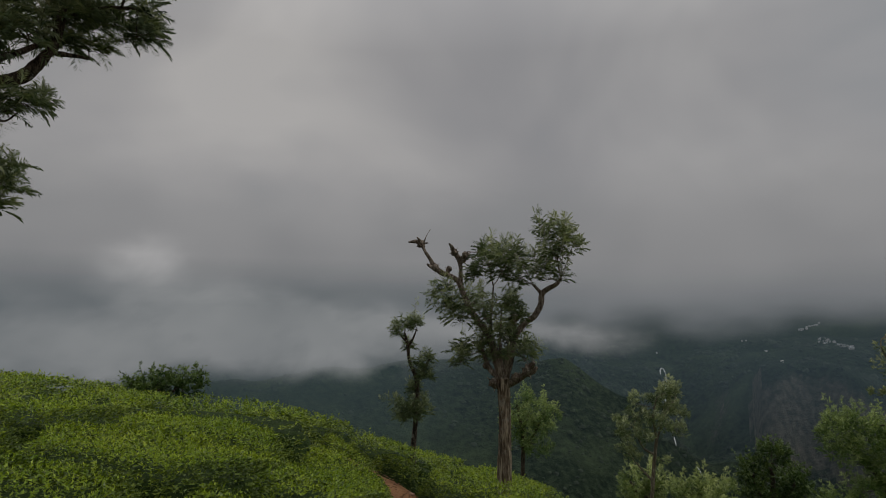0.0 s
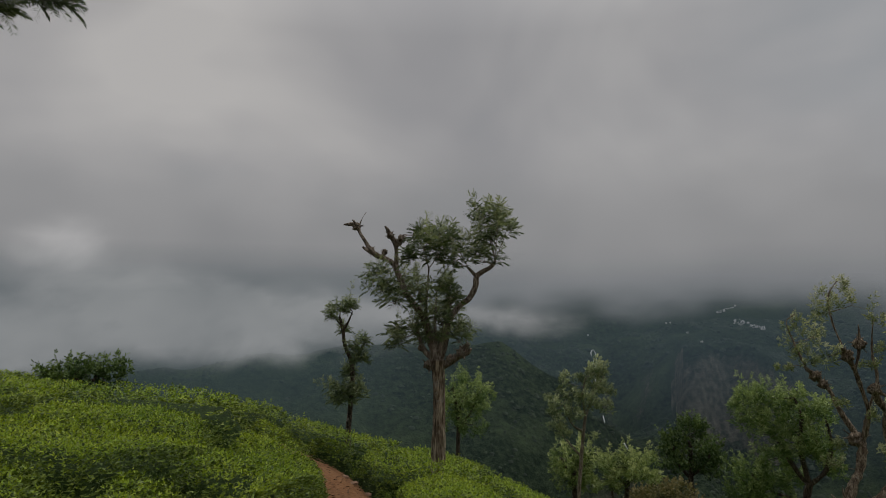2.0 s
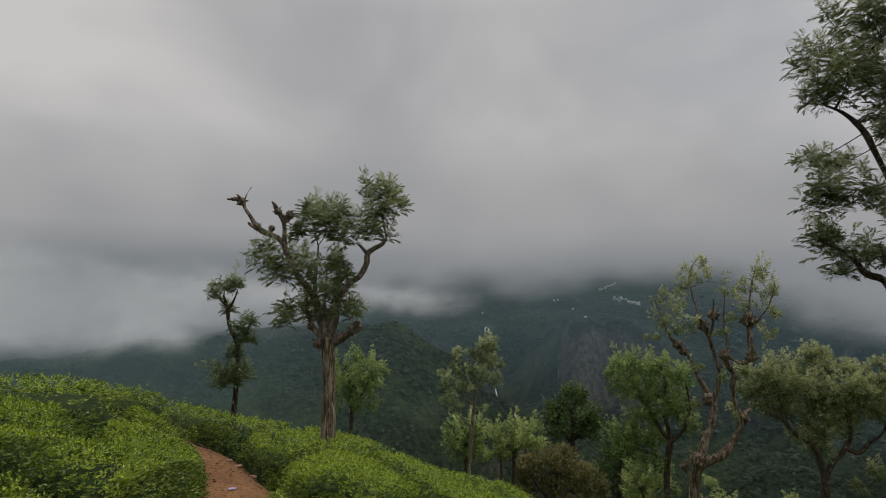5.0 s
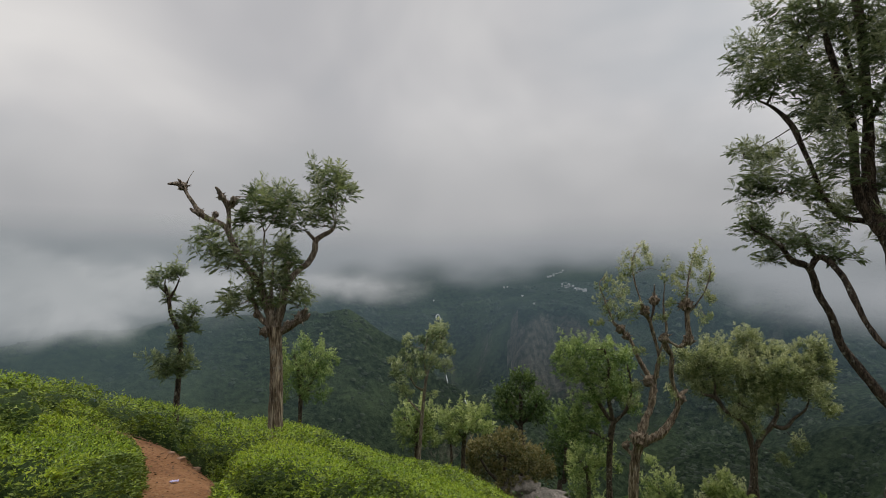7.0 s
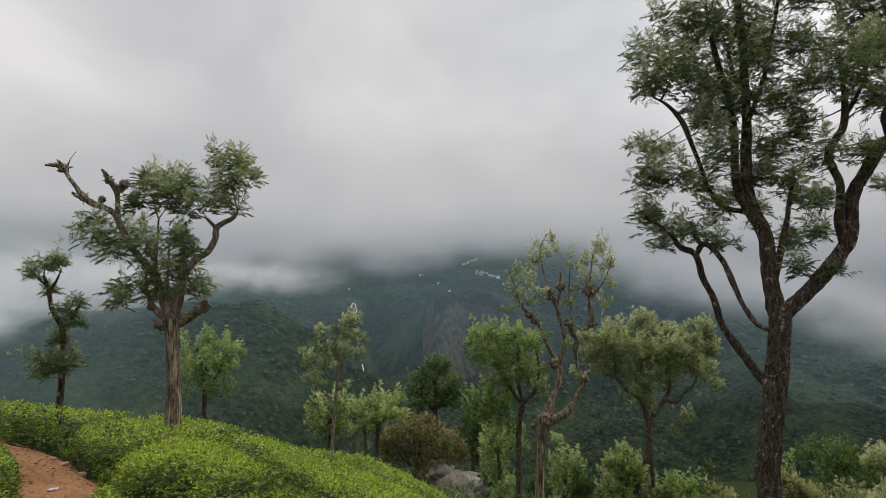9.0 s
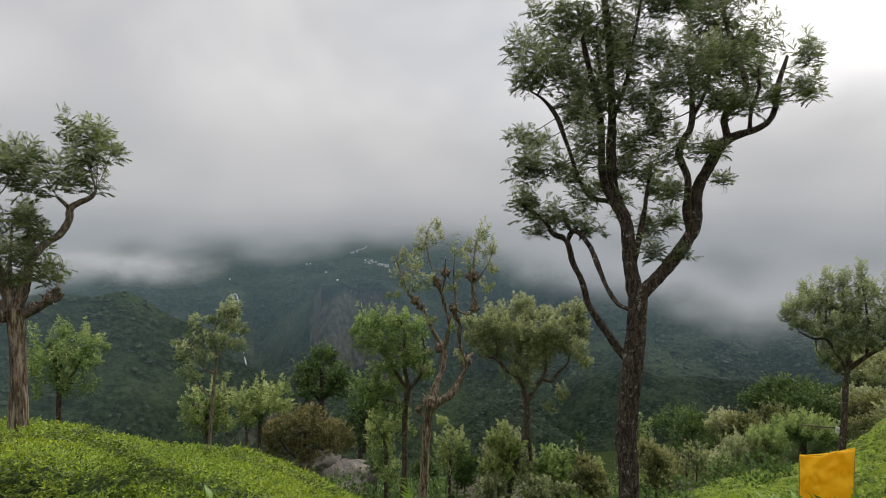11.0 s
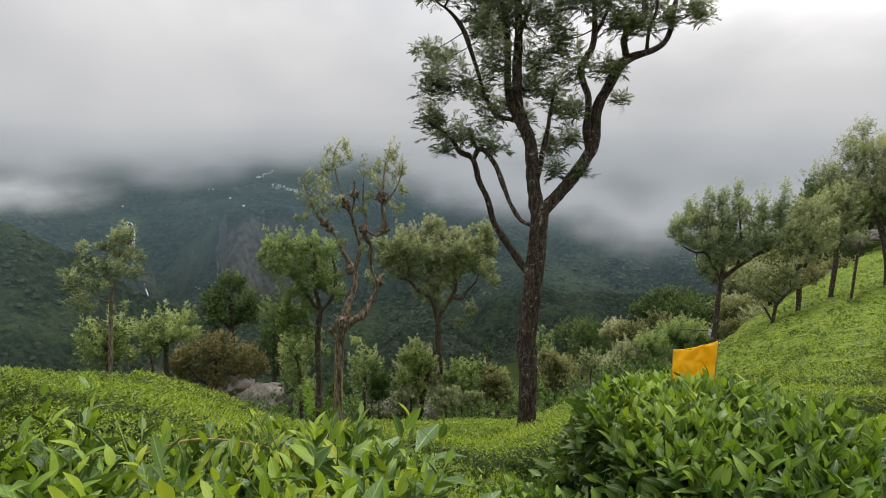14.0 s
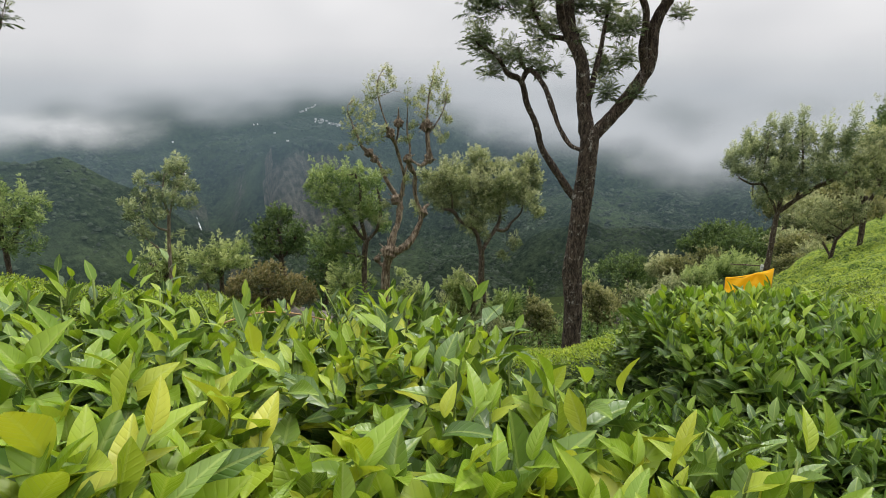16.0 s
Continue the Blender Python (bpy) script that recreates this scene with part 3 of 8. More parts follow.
# puffs of the low cloud: bearing, elevation, half width, half height (degrees), thickness
PUFFS = [(-28.2, 2.6, 3.6, 2.8, 0.6), (-25, -1.4, 6.0, 2.8, 0.85), (-17, -0.9, 6.5, 2.5, 0.9), (-11.0, -1.8, 6.0, 2.2, 0.88), (-21, -3.6, 9, 2.2, 0.85),
         (-31, -3.2, 6, 2.8, 0.65), (-6.5, -2.2, 4.5, 1.7, 0.74), (-38, -2.6, 7, 3.2, 0.65), (-48, -3, 9, 3.2, 0.65), (-60, -3, 10, 3.2, 0.65), (-1.5, -2.6, 4.5, 1.3, 0.60),
         (5, -2.7, 5.5, 1.2, 0.34), (11.0, -2.9, 5.6, 1.1, 0.27), (15.4, -3.5, 3.6, 0.9, 0.22), (-16, -4.9, 10, 1.3, 0.66), (-5, -4.2, 8, 1.3, 0.45), (-14, -5.8, 10, 1.1, 0.5), (-30, -5.2, 8, 1.6, 0.5)]


def low_cloud(b, e):
    clear = np.ones(np.shape(b))
    wb, we = b + 3.0 * (fbm(b / 4, e / 2.5, 3, 71) - 0.5), e + 1.6 * (fbm(b / 4 + 9, e / 2.5, 3, 73) - 0.5)
    for pb, pe, hb, he, thick in PUFFS:
        d = ((wb - pb) / hb) ** 2 + ((we - pe) / he) ** 2
        clear = clear * (1 - thick * np.exp(-d ** 1.3))
    return 1.32 * (1 - clear) * (0.80 + 0.5 * (fbm(b / 3, e / 1.6, 4, 75) - 0.42))


cloud_sheet("cloud_deck", "grey cloud resting on the mountain tops", 1050, -14, 18, deck, cloud_deck_mat, bulge=0.03, nb=201)
cloud_sheet("low_cloud", "white mist drifting along the wooded slope", 780, -14, 8, low_cloud, cloud_low_mat, bulge=0.02)
# sheets added to veil the slopes with painted, self-glowing haze
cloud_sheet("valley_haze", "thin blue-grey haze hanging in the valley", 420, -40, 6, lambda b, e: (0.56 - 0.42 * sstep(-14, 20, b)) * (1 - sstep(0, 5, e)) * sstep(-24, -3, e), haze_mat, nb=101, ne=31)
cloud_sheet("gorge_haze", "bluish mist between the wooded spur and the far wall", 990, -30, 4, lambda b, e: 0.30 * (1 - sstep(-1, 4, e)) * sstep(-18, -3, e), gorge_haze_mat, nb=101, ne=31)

# ---- leaves in bulk ----
def unit(v):
    return v / np.maximum(np.linalg.norm(v, axis=-1, keepdims=True), 1e-9)


def strew(template, faces, at, along, up, size, wide=None):
    """Copies of a leaf: at, along, up are (n, 3), size is (n,)."""
    y = unit(along)
    x = unit(np.cross(y, up))
    z = np.cross(x, y)
    w = size if wide is None else size * wide
    t = template[None]
    v = at[:, None] + t[..., 0:1] * (x * w[:, None])[:, None] + t[..., 1:2] * (y * size[:, None])[:, None] + t[..., 2:3] * (z * size[:, None])[:, None]
    n, k = len(at), len(template)
    f = (faces[None] + (np.arange(n) * k)[:, None, None]).reshape(-1, faces.shape[1])
    return v.reshape(-1, 3), f


def blade(stations, half, curl=0.25, fold=0.25, ripple=0.0, teeth=0.0):
    """A leaf blade folded along its midrib and curling towards the tip."""
    v, f = [], []
    for i in range(stations + 1):
        t = i / stations
        w = half * math.sin(math.pi * min(1, t * 0.93 + 0.05) ** 0.85) ** 0.8 if 0 < i < stations else half * 0.06
        w *= 1 + teeth * (-1) ** i
        zc = -curl * t * t
        wave = ripple * math.sin(t * 11 + half * 40)
        v += [(-w, t, zc + fold * w + wave * w), (0, t, zc), (w, t, zc + fold * w - wave * w * 0.7)]
    for i in range(stations):
        a = i * 3
        f += [(a, a + 1, a + 4, a + 3), (a + 1, a + 2, a + 5, a + 4)]
    return np.array(v, dtype=float), np.array(f)


def broad_blade(half, curl, fold, ripple, seed, stations=10):
    """A close leaf: gutter-shaped with rolled margins, wavy sides and a short drawn-out tip."""
    v, f, u = [], [], []
    for i in range(stations + 1):
        t = 0.35 * i / stations + 0.65 * (0.5 - 0.5 * math.cos(math.pi * i / stations))
        w = half * (0.03 + 0.97 * max(0.0, math.sin(math.pi * t ** 0.92)) ** 0.78 * (1 - 0.25 * t ** 5))
        zc = -curl * t * t + 0.05 * math.sin(3.1 * t + seed)
        wave = ripple * math.sin(t * 9 + seed * 2.1)
        for x, lift in ((-1, 0.52 + wave), (-0.55, 0.27), (0, 0.0), (0.55, 0.27), (1, 0.52 - 0.8 * wave)):
            v.append((x * w, t, zc + fold * w * lift))
    for i in range(stations):
        for c in range(4):
            a = i * 5 + c
            f.append((a, a + 1, a + 6, a + 5))
    return np.array(v, dtype=float), np.array(f)


TEA_NEAR = [broad_blade(0.20, 0.25, 1.3, 0.16, 1), broad_blade(0.225, 0.48, 0.9, 0.20, 2), broad_blade(0.21, 0.66, 0.9, 0.15, 3), broad_blade(0.23, 0.05, 1.1, 0.20, 4)]
TEA_SMALL = [blade(4, 0.19, 0.15, 0.5), blade(4, 0.21, 0.34, 0.3), blade(4, 0.19, 0.55, 0.22), blade(4, 0.22, -0.05, 0.4)]
TEA_MID = blade(2, 0.22, 0.2, 0.3)


def diamond(half=0.2, bend=0.12):
    return np.array([(0, 0, 0), (-half, 0.45, bend), (0, 1, -bend), (half, 0.45, bend)], dtype=float), np.array([(0, 3, 2, 1)])


TEA_FAR = np.array([(-0.21, 0.14, 0.05), (0.21, 0.20, 0.05), (0.02, 1, -0.12)], dtype=float), np.array([(0, 1, 2)])


def feather(pairs=9, leaflet=0.44, width=0.05, sweep=0.75, droop=0.22, seed=3):
    """A pinnate frond: narrow forward-swept leaflets in uneven pairs along a drooping rib."""
    v, f = [], []
    rnd = np.random.RandomState(seed)

    def rib(t):
        return 0.16 * t - (0.16 + droop) * t * t
    for i in range(pairs):
        t = 0.10 + 0.84 * i / (pairs - 1)
        for s in (-1, 1):
            t2 = t + rnd.uniform(-0.04, 0.04)
            ln = leaflet * (0.35 + 1.15 * math.sin(math.pi * min(1.0, 0.18 + 0.72 * t))) * 0.72 * rnd.uniform(0.75, 1.2)
            a = sweep * rnd.uniform(0.75, 1.25)
            k = len(v)
            v += [(0, t2 - width * 0.5, rib(t2)), (s * ln * 0.42 * math.cos(a), t2 + ln * 0.42 * math.sin(a) + width, rib(t2) + 0.03),
                  (s * ln * math.cos(a), t2 + ln * math.sin(a), rib(t2) - ln * rnd.uniform(-0.05, 0.5))]
            f.append((k, k + 2, k + 1) if s > 0 else (k, k + 1, k + 2))
    k = len(v)
    v += [(-0.012, 0, 0), (0.012, 0, 0), (0, 1.08, rib(1.08))]
    f.append((k, k + 1, k + 2))
    return np.array(v, dtype=float), np.array(f)


def sprig(n=7, half=0.13):
    """A tuft of broad leaves for trees that stand farther off."""
    rnd = np.random.RandomState(5)
    v, f = [], []
    for i in range(n):
        a, b = 2.4 * i, 0.25 + 0.5 * rnd.rand()
        d = np.array([math.sin(a) * b, 0.55 + 0.4 * rnd.rand(), math.cos(a) * b])
        o = np.array([0, 0.12 * i, 0])
        side = np.cross(d, [rnd.randn(), 0.3, rnd.randn()])
        side /= np.linalg.norm(side)
        k = len(v)
        ln = 0.62
        v += [o, o + d * ln * 0.5 + side * half, o + d * ln, o + d * ln * 0.5 - side * half]
        f.append((k, k + 1, k + 2, k + 3))
    return np.array(v, dtype=float), np.array(f)


FEATHER = [feather(10, 0.40, 0.026, 0.62, 0.06 + 0.09 * q, q) for q in (1, 2, 3)]


def tuft(n, half, seed):
    """A loose rosette of narrow leaves for trees in the middle distance."""
    rnd = np.random.RandomState(seed)
    v, f = [], []
    for i in range(n):
        a, b = 2.4 * i, 0.35 + 0.55 * rnd.rand()
        d = np.array([math.sin(a) * b, 0.35 + 0.5 * rnd.rand(), math.cos(a) * b])
        o = np.array([0, 0.09 * i, 0])
        side = unit(np.cross(d, np.array([rnd.randn(), 0.3, rnd.randn()])))
        ln = 0.55 + 0.25 * rnd.rand()
        k = len(v)
        v += [o, o + d * ln * 0.62 + side * half, o + d * ln + side * half * 0.2 - np.array([0, 0, 0.05]), o + d * ln * 0.45 - side * half]
        f += [(k, k + 1, k + 3), (k + 1, k + 2, k + 3)]
    return np.array(v, dtype=float), np.array(f)


FROND = [tuft(6, 0.085, q) for q in (1, 2, 3)]
SPRIG = sprig(5, 0.12)
SPRIG_FAR = sprig(4, 0.125)

# ---- trees ----
def tube(points, sides, seed, knobs=0.10):
    """A limb through points (x, y, z, radius), smoothed, with an uneven skin."""
    p = np.array(points, dtype=float)
    n = len(p)
    fine = []
    for i in range(n - 1):
        a, b, c, d = p[max(i - 1, 0)], p[i], p[i + 1], p[min(i + 2, n - 1)]
        for t in np.linspace(0, 1, 7 if sides > 9 else (4 if sides > 5 else 2), endpoint=False):
            fine.append(0.5 * (2 * b + (c - a) * t + (2 * a - 5 * b + 4 * c - d) * t * t + (3 * b - a - 3 * c + d) * t ** 3))
    fine.append(p[-1])
    q = np.array(fine)
    m = len(q)
    d = unit(np.gradient(q[:, :3], axis=0))
    x = unit(np.cross(d, np.array([0.3, 1.0, 0.2])))
    y = np.cross(d, x)
    a = np.linspace(0, 2 * math.pi, sides, endpoint=False)
    rnd = np.random.RandomState(seed)
    run = np.concatenate([[0], np.cumsum(np.linalg.norm(np.diff(q[:, :3], axis=0), axis=1))]) / max(4 * q[:, 3].max(), 0.01)
    j = np.arange(sides)
    ring = np.minimum(j, sides - j) * 1.0
    # ridges that run along the limb, lumps and burrs across it
    ridges = vnoise(ring[None] * 0.9 + 0 * run[:, None], run[:, None] * 0.35 + 0 * ring[None], seed) - 0.5
    lumps = vnoise(ring[None] * 0.35 + 0 * run[:, None], run[:, None] * 1.1 + 0 * ring[None], seed + 3) - 0.5
    rad = 0.80 * np.maximum(q[:, 3], 0.002)[:, None] * (1 + knobs * (2.2 * ridges + 2.6 * lumps + 0.35 * rnd.randn(m, sides)))
    v = q[:, None, :3] + rad[..., None] * (np.cos(a)[None, :, None] * x[:, None] + np.sin(a)[None, :, None] * y[:, None])
    i, j = np.meshgrid(np.arange(m - 1), np.arange(sides), indexing="ij")
    k = (j + 1) % sides
    f = np.stack([i * sides + j, i * sides + k, (i + 1) * sides + k, (i + 1) * sides + j], -1).reshape(-1, 4)
    v = np.vstack([v.reshape(-1, 3), q[0, :3], q[-1, :3]])
    c0, c1 = m * sides, m * sides + 1
    j = np.arange(sides)
    k = (j + 1) % sides
    caps = np.vstack([np.stack([k, j, np.full(sides, c0), np.full(sides, c0)], -1),
                      np.stack([(m - 1) * sides + j, (m - 1) * sides + k, np.full(sides, c1), np.full(sides, c1)], -1)])
    caps = caps[:, [0, 1, 2]]
    return v, f, caps


def tube_mesh(name, runs, mat):
    vs, fs, o = [], [], 0
    for pts, sides, seed, knobs in runs:
        v, f, caps = tube(pts, sides, seed, knobs)
        vs.append(v)
        fs += [tuple(r) for r in (f + o)] + [tuple(r) for r in (caps + o)]
        o += len(v)
    me = bpy.data.meshes.new(name)
    me.from_pydata(np.vstack(vs).tolist(), [], [[int(i) for i in r] for r in fs])
    me.materials.append(mat)
    me.polygons.foreach_set("use_smooth", np.full(len(me.polygons), True, dtype=bool))
    me.update()
    return me


TREE_SEED = [100]


def tree(name, label, category, place, bearing, limbs, crowns, leaf, bark, dens=1.0, size=0.2, sink=0.6, group="", burrs=(), trunk_bark=None):
    """limbs: lines of (right, up, radius) in metres from the foot, seen from the viewpoint; the first is the trunk.
    crowns: leafy tufts (right, up, half width, half height)."""
    TREE_SEED[0] += 1
    seed = TREE_SEED[0]
    rnd = np.random.RandomState(seed)
    top = thing(name, label, category, place, -bearing, group)
    dist = math.hypot(place[0], place[1])
    spread = max([abs(c[0]) + c[2] for c in crowns] + [0.2])
    # depth of limbs: each one swings a little nearer or farther, continuing from where it starts
    done = []
    sides = 16 if dist < 9 else 10
    rugged = 0.26 if bark == bark_torn else 0.13
    skeleton = []
    for n, limb in enumerate(limbs):
        u0, v0 = limb[0][0], limb[0][1]
        w0 = 0.0
        if n:
            flat = min(skeleton, key=lambda s: (s[0] - u0) ** 2 + (s[2] - v0) ** 2)
            w0 = flat[1]
        span = sum(math.hypot(limb[i + 1][0] - limb[i][0], limb[i + 1][1] - limb[i][1]) for i in range(len(limb) - 1))
        lean = 0.0 if n == 0 else rnd.uniform(-0.45, 0.45) * span
        pts = []
        for i, (u, v, rad) in enumerate(limb):
            t = i / (len(limb) - 1)
            pts.append((u, w0 + lean * t, v, rad))
        if n == 0:
            u, w, v, rad = pts[0]
            pts = [(u, w, v - sink, rad * 1.25)] + pts
        skeleton += [(p[0], p[1], p[2]) for p in pts]
        for a, b in zip(pts, pts[1:]):
            skeleton.append(tuple((a[k] + b[k]) / 2 for k in range(3)))
        done.append(pts)
    trunk = new("trunk", tube_mesh("trunk", [(done[0], sides + 6, seed, rugged * 0.7)], trunk_bark or bark))
    trunk.parent = top
    for n, pts in enumerate(done[1:]):
        ob = new("limb", tube_mesh("limb", [(pts, sides, seed + n, rugged * 1.2)], bark))
        ob.parent = top
    # swollen scars where branches were cut, bristling with dead spurs
    for n, (u, v, rad) in enumerate(burrs):
        base = min(skeleton, key=lambda s: (s[0] - u) ** 2 + (s[2] - v) ** 2)
        c = np.array([u, base[1], v])
        bm = bmesh.new()
        bmesh.ops.create_icosphere(bm, subdivisions=3, radius=rad)
        for vert in bm.verts:
            k = 1 + 0.55 * noise.noise(vert.co * (2.2 / rad) + Vector((n, seed, 0))) + 0.25 * noise.noise(vert.co * (6 / rad))
            vert.co = vert.co * k + Vector(c)
        part("burr", bm, bark, top, smooth=True)
        spurs = []
        for q in range(9):
            e = unit(rnd.randn(3) + np.array([0, 0, 0.5])) * rad * rnd.uniform(1.2, 2.1)
            spurs.append(([(*(c + e * 0.3), rad * 0.2), (*(c + e * 0.7), rad * 0.13), (*(c + e), rad * 0.05)], 5, seed + q, 0.15))
        sp = new("dead_spurs", tube_mesh("dead_spurs", spurs, bark))
        sp.parent = top
        tagged(sp, kind="stuff")
    # leafy shoots: upright stems with fronds set spirally round them, nodding below and closing to a tip
    fine = dist < 9
    plumed = fine or (category == "tree" and leaf in (leaf_oak, leaf_silver, leaf_pale, leaf_fresh, leaf_bloom) and dist < 36)
    shapes = FEATHER if fine else (FROND if plumed else ([SPRIG] if dist < 24 else [SPRIG_FAR]))
    per = 9 if fine else (6 if plumed else (5 if dist < 24 else 4))
    size = size * (1.05 if fine else (0.92 if plumed else 0.85))
    rate = 3.3 if fine else ((3.6 if dist < 26 else 2.1) if plumed else (2.2 if dist < 24 else 1.25))
    sk = np.array(skeleton)
    twigs = []
    vs, fs, age_shades, o = [], [], [], 0
    for u, v, ru, rv in crowns:
        near = sk[np.argmin((sk[:, 0] - u) ** 2 + (sk[:, 2] - v) ** 2)]
        rw = 0.5 * (ru + rv) * 1.1
        w = near[1] * 0.8 + rnd.uniform(-0.35, 0.35) * min(spread, 4 * rw)
        count = int(dens * rate * (ru * rv + 0.5 * rw * (ru + rv)) / (size * size)) + 3
        mid = np.array([u, w, v])
        half = np.array([ru, rw, rv])
        d = unit(rnd.randn(count, 3))
        tall = max(0.0, min(1.0, rv / max(ru, 1e-3) - 0.6))
        reach = 0.15 + (0.65 if fine or not plumed else 1.0) * rnd.rand(count, 1) ** (0.7 if fine else 0.55)
        foot = mid + d * reach * half - np.array([0, 0, 0.25 * rv if plumed else 0.0])
        if plumed:
            axis = unit(d * np.array([1, 1, 0.35]) * (0.62 - 0.35 * tall) + np.array([0, 0, 1.0 + 0.5 * tall]) + 0.22 * rnd.randn(count, 3))
        else:
            axis = unit(d * np.array([1, 1, 0.7]) * (0.8 - 0.5 * tall) + np.array([0, 0, 0.6 + 0.7 * tall]) + 0.38 * rnd.randn(count, 3))
        length = np.minimum(size * (1.8 if fine else 1.3), 0.85 * max(ru, rv)) * (0.55 + 0.7 * rnd.rand(count))
        if category == "tree":
            length = length * (1 + (0.8 if plumed else 1.1) * np.clip(d[:, 2], 0, 1) * rnd.rand(count))
        # leaves deep and low in a tuft are coloured darker, as painted crown shade
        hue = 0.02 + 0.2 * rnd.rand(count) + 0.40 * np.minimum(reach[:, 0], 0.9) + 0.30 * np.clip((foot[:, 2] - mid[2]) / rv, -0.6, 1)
        side = unit(np.cross(axis, rnd.randn(count, 3)))
        other = np.cross(axis, side)
        for n in range(per):
            t = (n + 0.5) / per
            a = 2.4 * n + rnd.uniform(-0.4, 0.4, count)
            radial = side * np.cos(a)[:, None] + other * np.sin(a)[:, None]
            if plumed:
                along = axis * (0.2 + 1.15 * t * t) + radial * (1.0 - 0.6 * t) + np.array([0, 0, -0.04]) + 0.18 * rnd.randn(count, 3)
                sz = size * (1.0 - 0.5 * t) * (0.7 + 0.5 * rnd.rand(count))
            else:
                along = axis * (0.45 + 0.8 * t) + radial * (0.85 - 0.3 * t) + np.array([0, 0, 0.05]) + 0.15 * rnd.randn(count, 3)
                sz = size * (0.95 - 0.35 * t) * (0.75 + 0.45 * rnd.rand(count))
            at = foot + axis * (length * t)[:, None]
            tpl, fc = shapes[n % len(shapes)]
            a_v, a_f = strew(tpl, fc, at, along, axis + 0.3 * radial + 0.3 * rnd.randn(count, 3), sz)
            if a_f.shape[1] == 4:
                a_f = np.vstack([a_f[:, [0, 1, 2]], a_f[:, [0, 2, 3]]])
            vs.append(a_v)
            fs.append(a_f + o)
            o += len(a_v)
            age_shades.append(np.repeat(np.clip(hue + 0.42 * t * t, 0, 1), len(tpl)))
        bend = (near + mid) / 2 + np.array([0, 0, -0.1 * rv])
        base_r = max(0.006, 0.05 * ru)
        twigs.append(([(*near, base_r), (*bend, base_r * 0.8), (*mid, base_r * 0.5)], 5, seed, 0.1))
        for q in range(min(count, 7 if fine else 2)):
            twigs.append(([(*(mid - np.array([0, 0, 0.3 * rv])), base_r * 0.45), (*((mid + foot[q]) / 2), base_r * 0.35), (*foot[q], base_r * 0.25), (*(foot[q] + axis[q] * length[q] * 0.8), base_r * 0.12)], 4, seed, 0.1))
    if twigs:
        tw = new("twigwork", tube_mesh("twigwork", twigs, bark))
        tw.parent = top
        tagged(tw, kind="stuff")
    tagged(part_np("crown", np.vstack(vs), np.vstack(fs), leaf, top, smooth=False, age_shade=np.concatenate(age_shades)), kind="stuff")
    return top

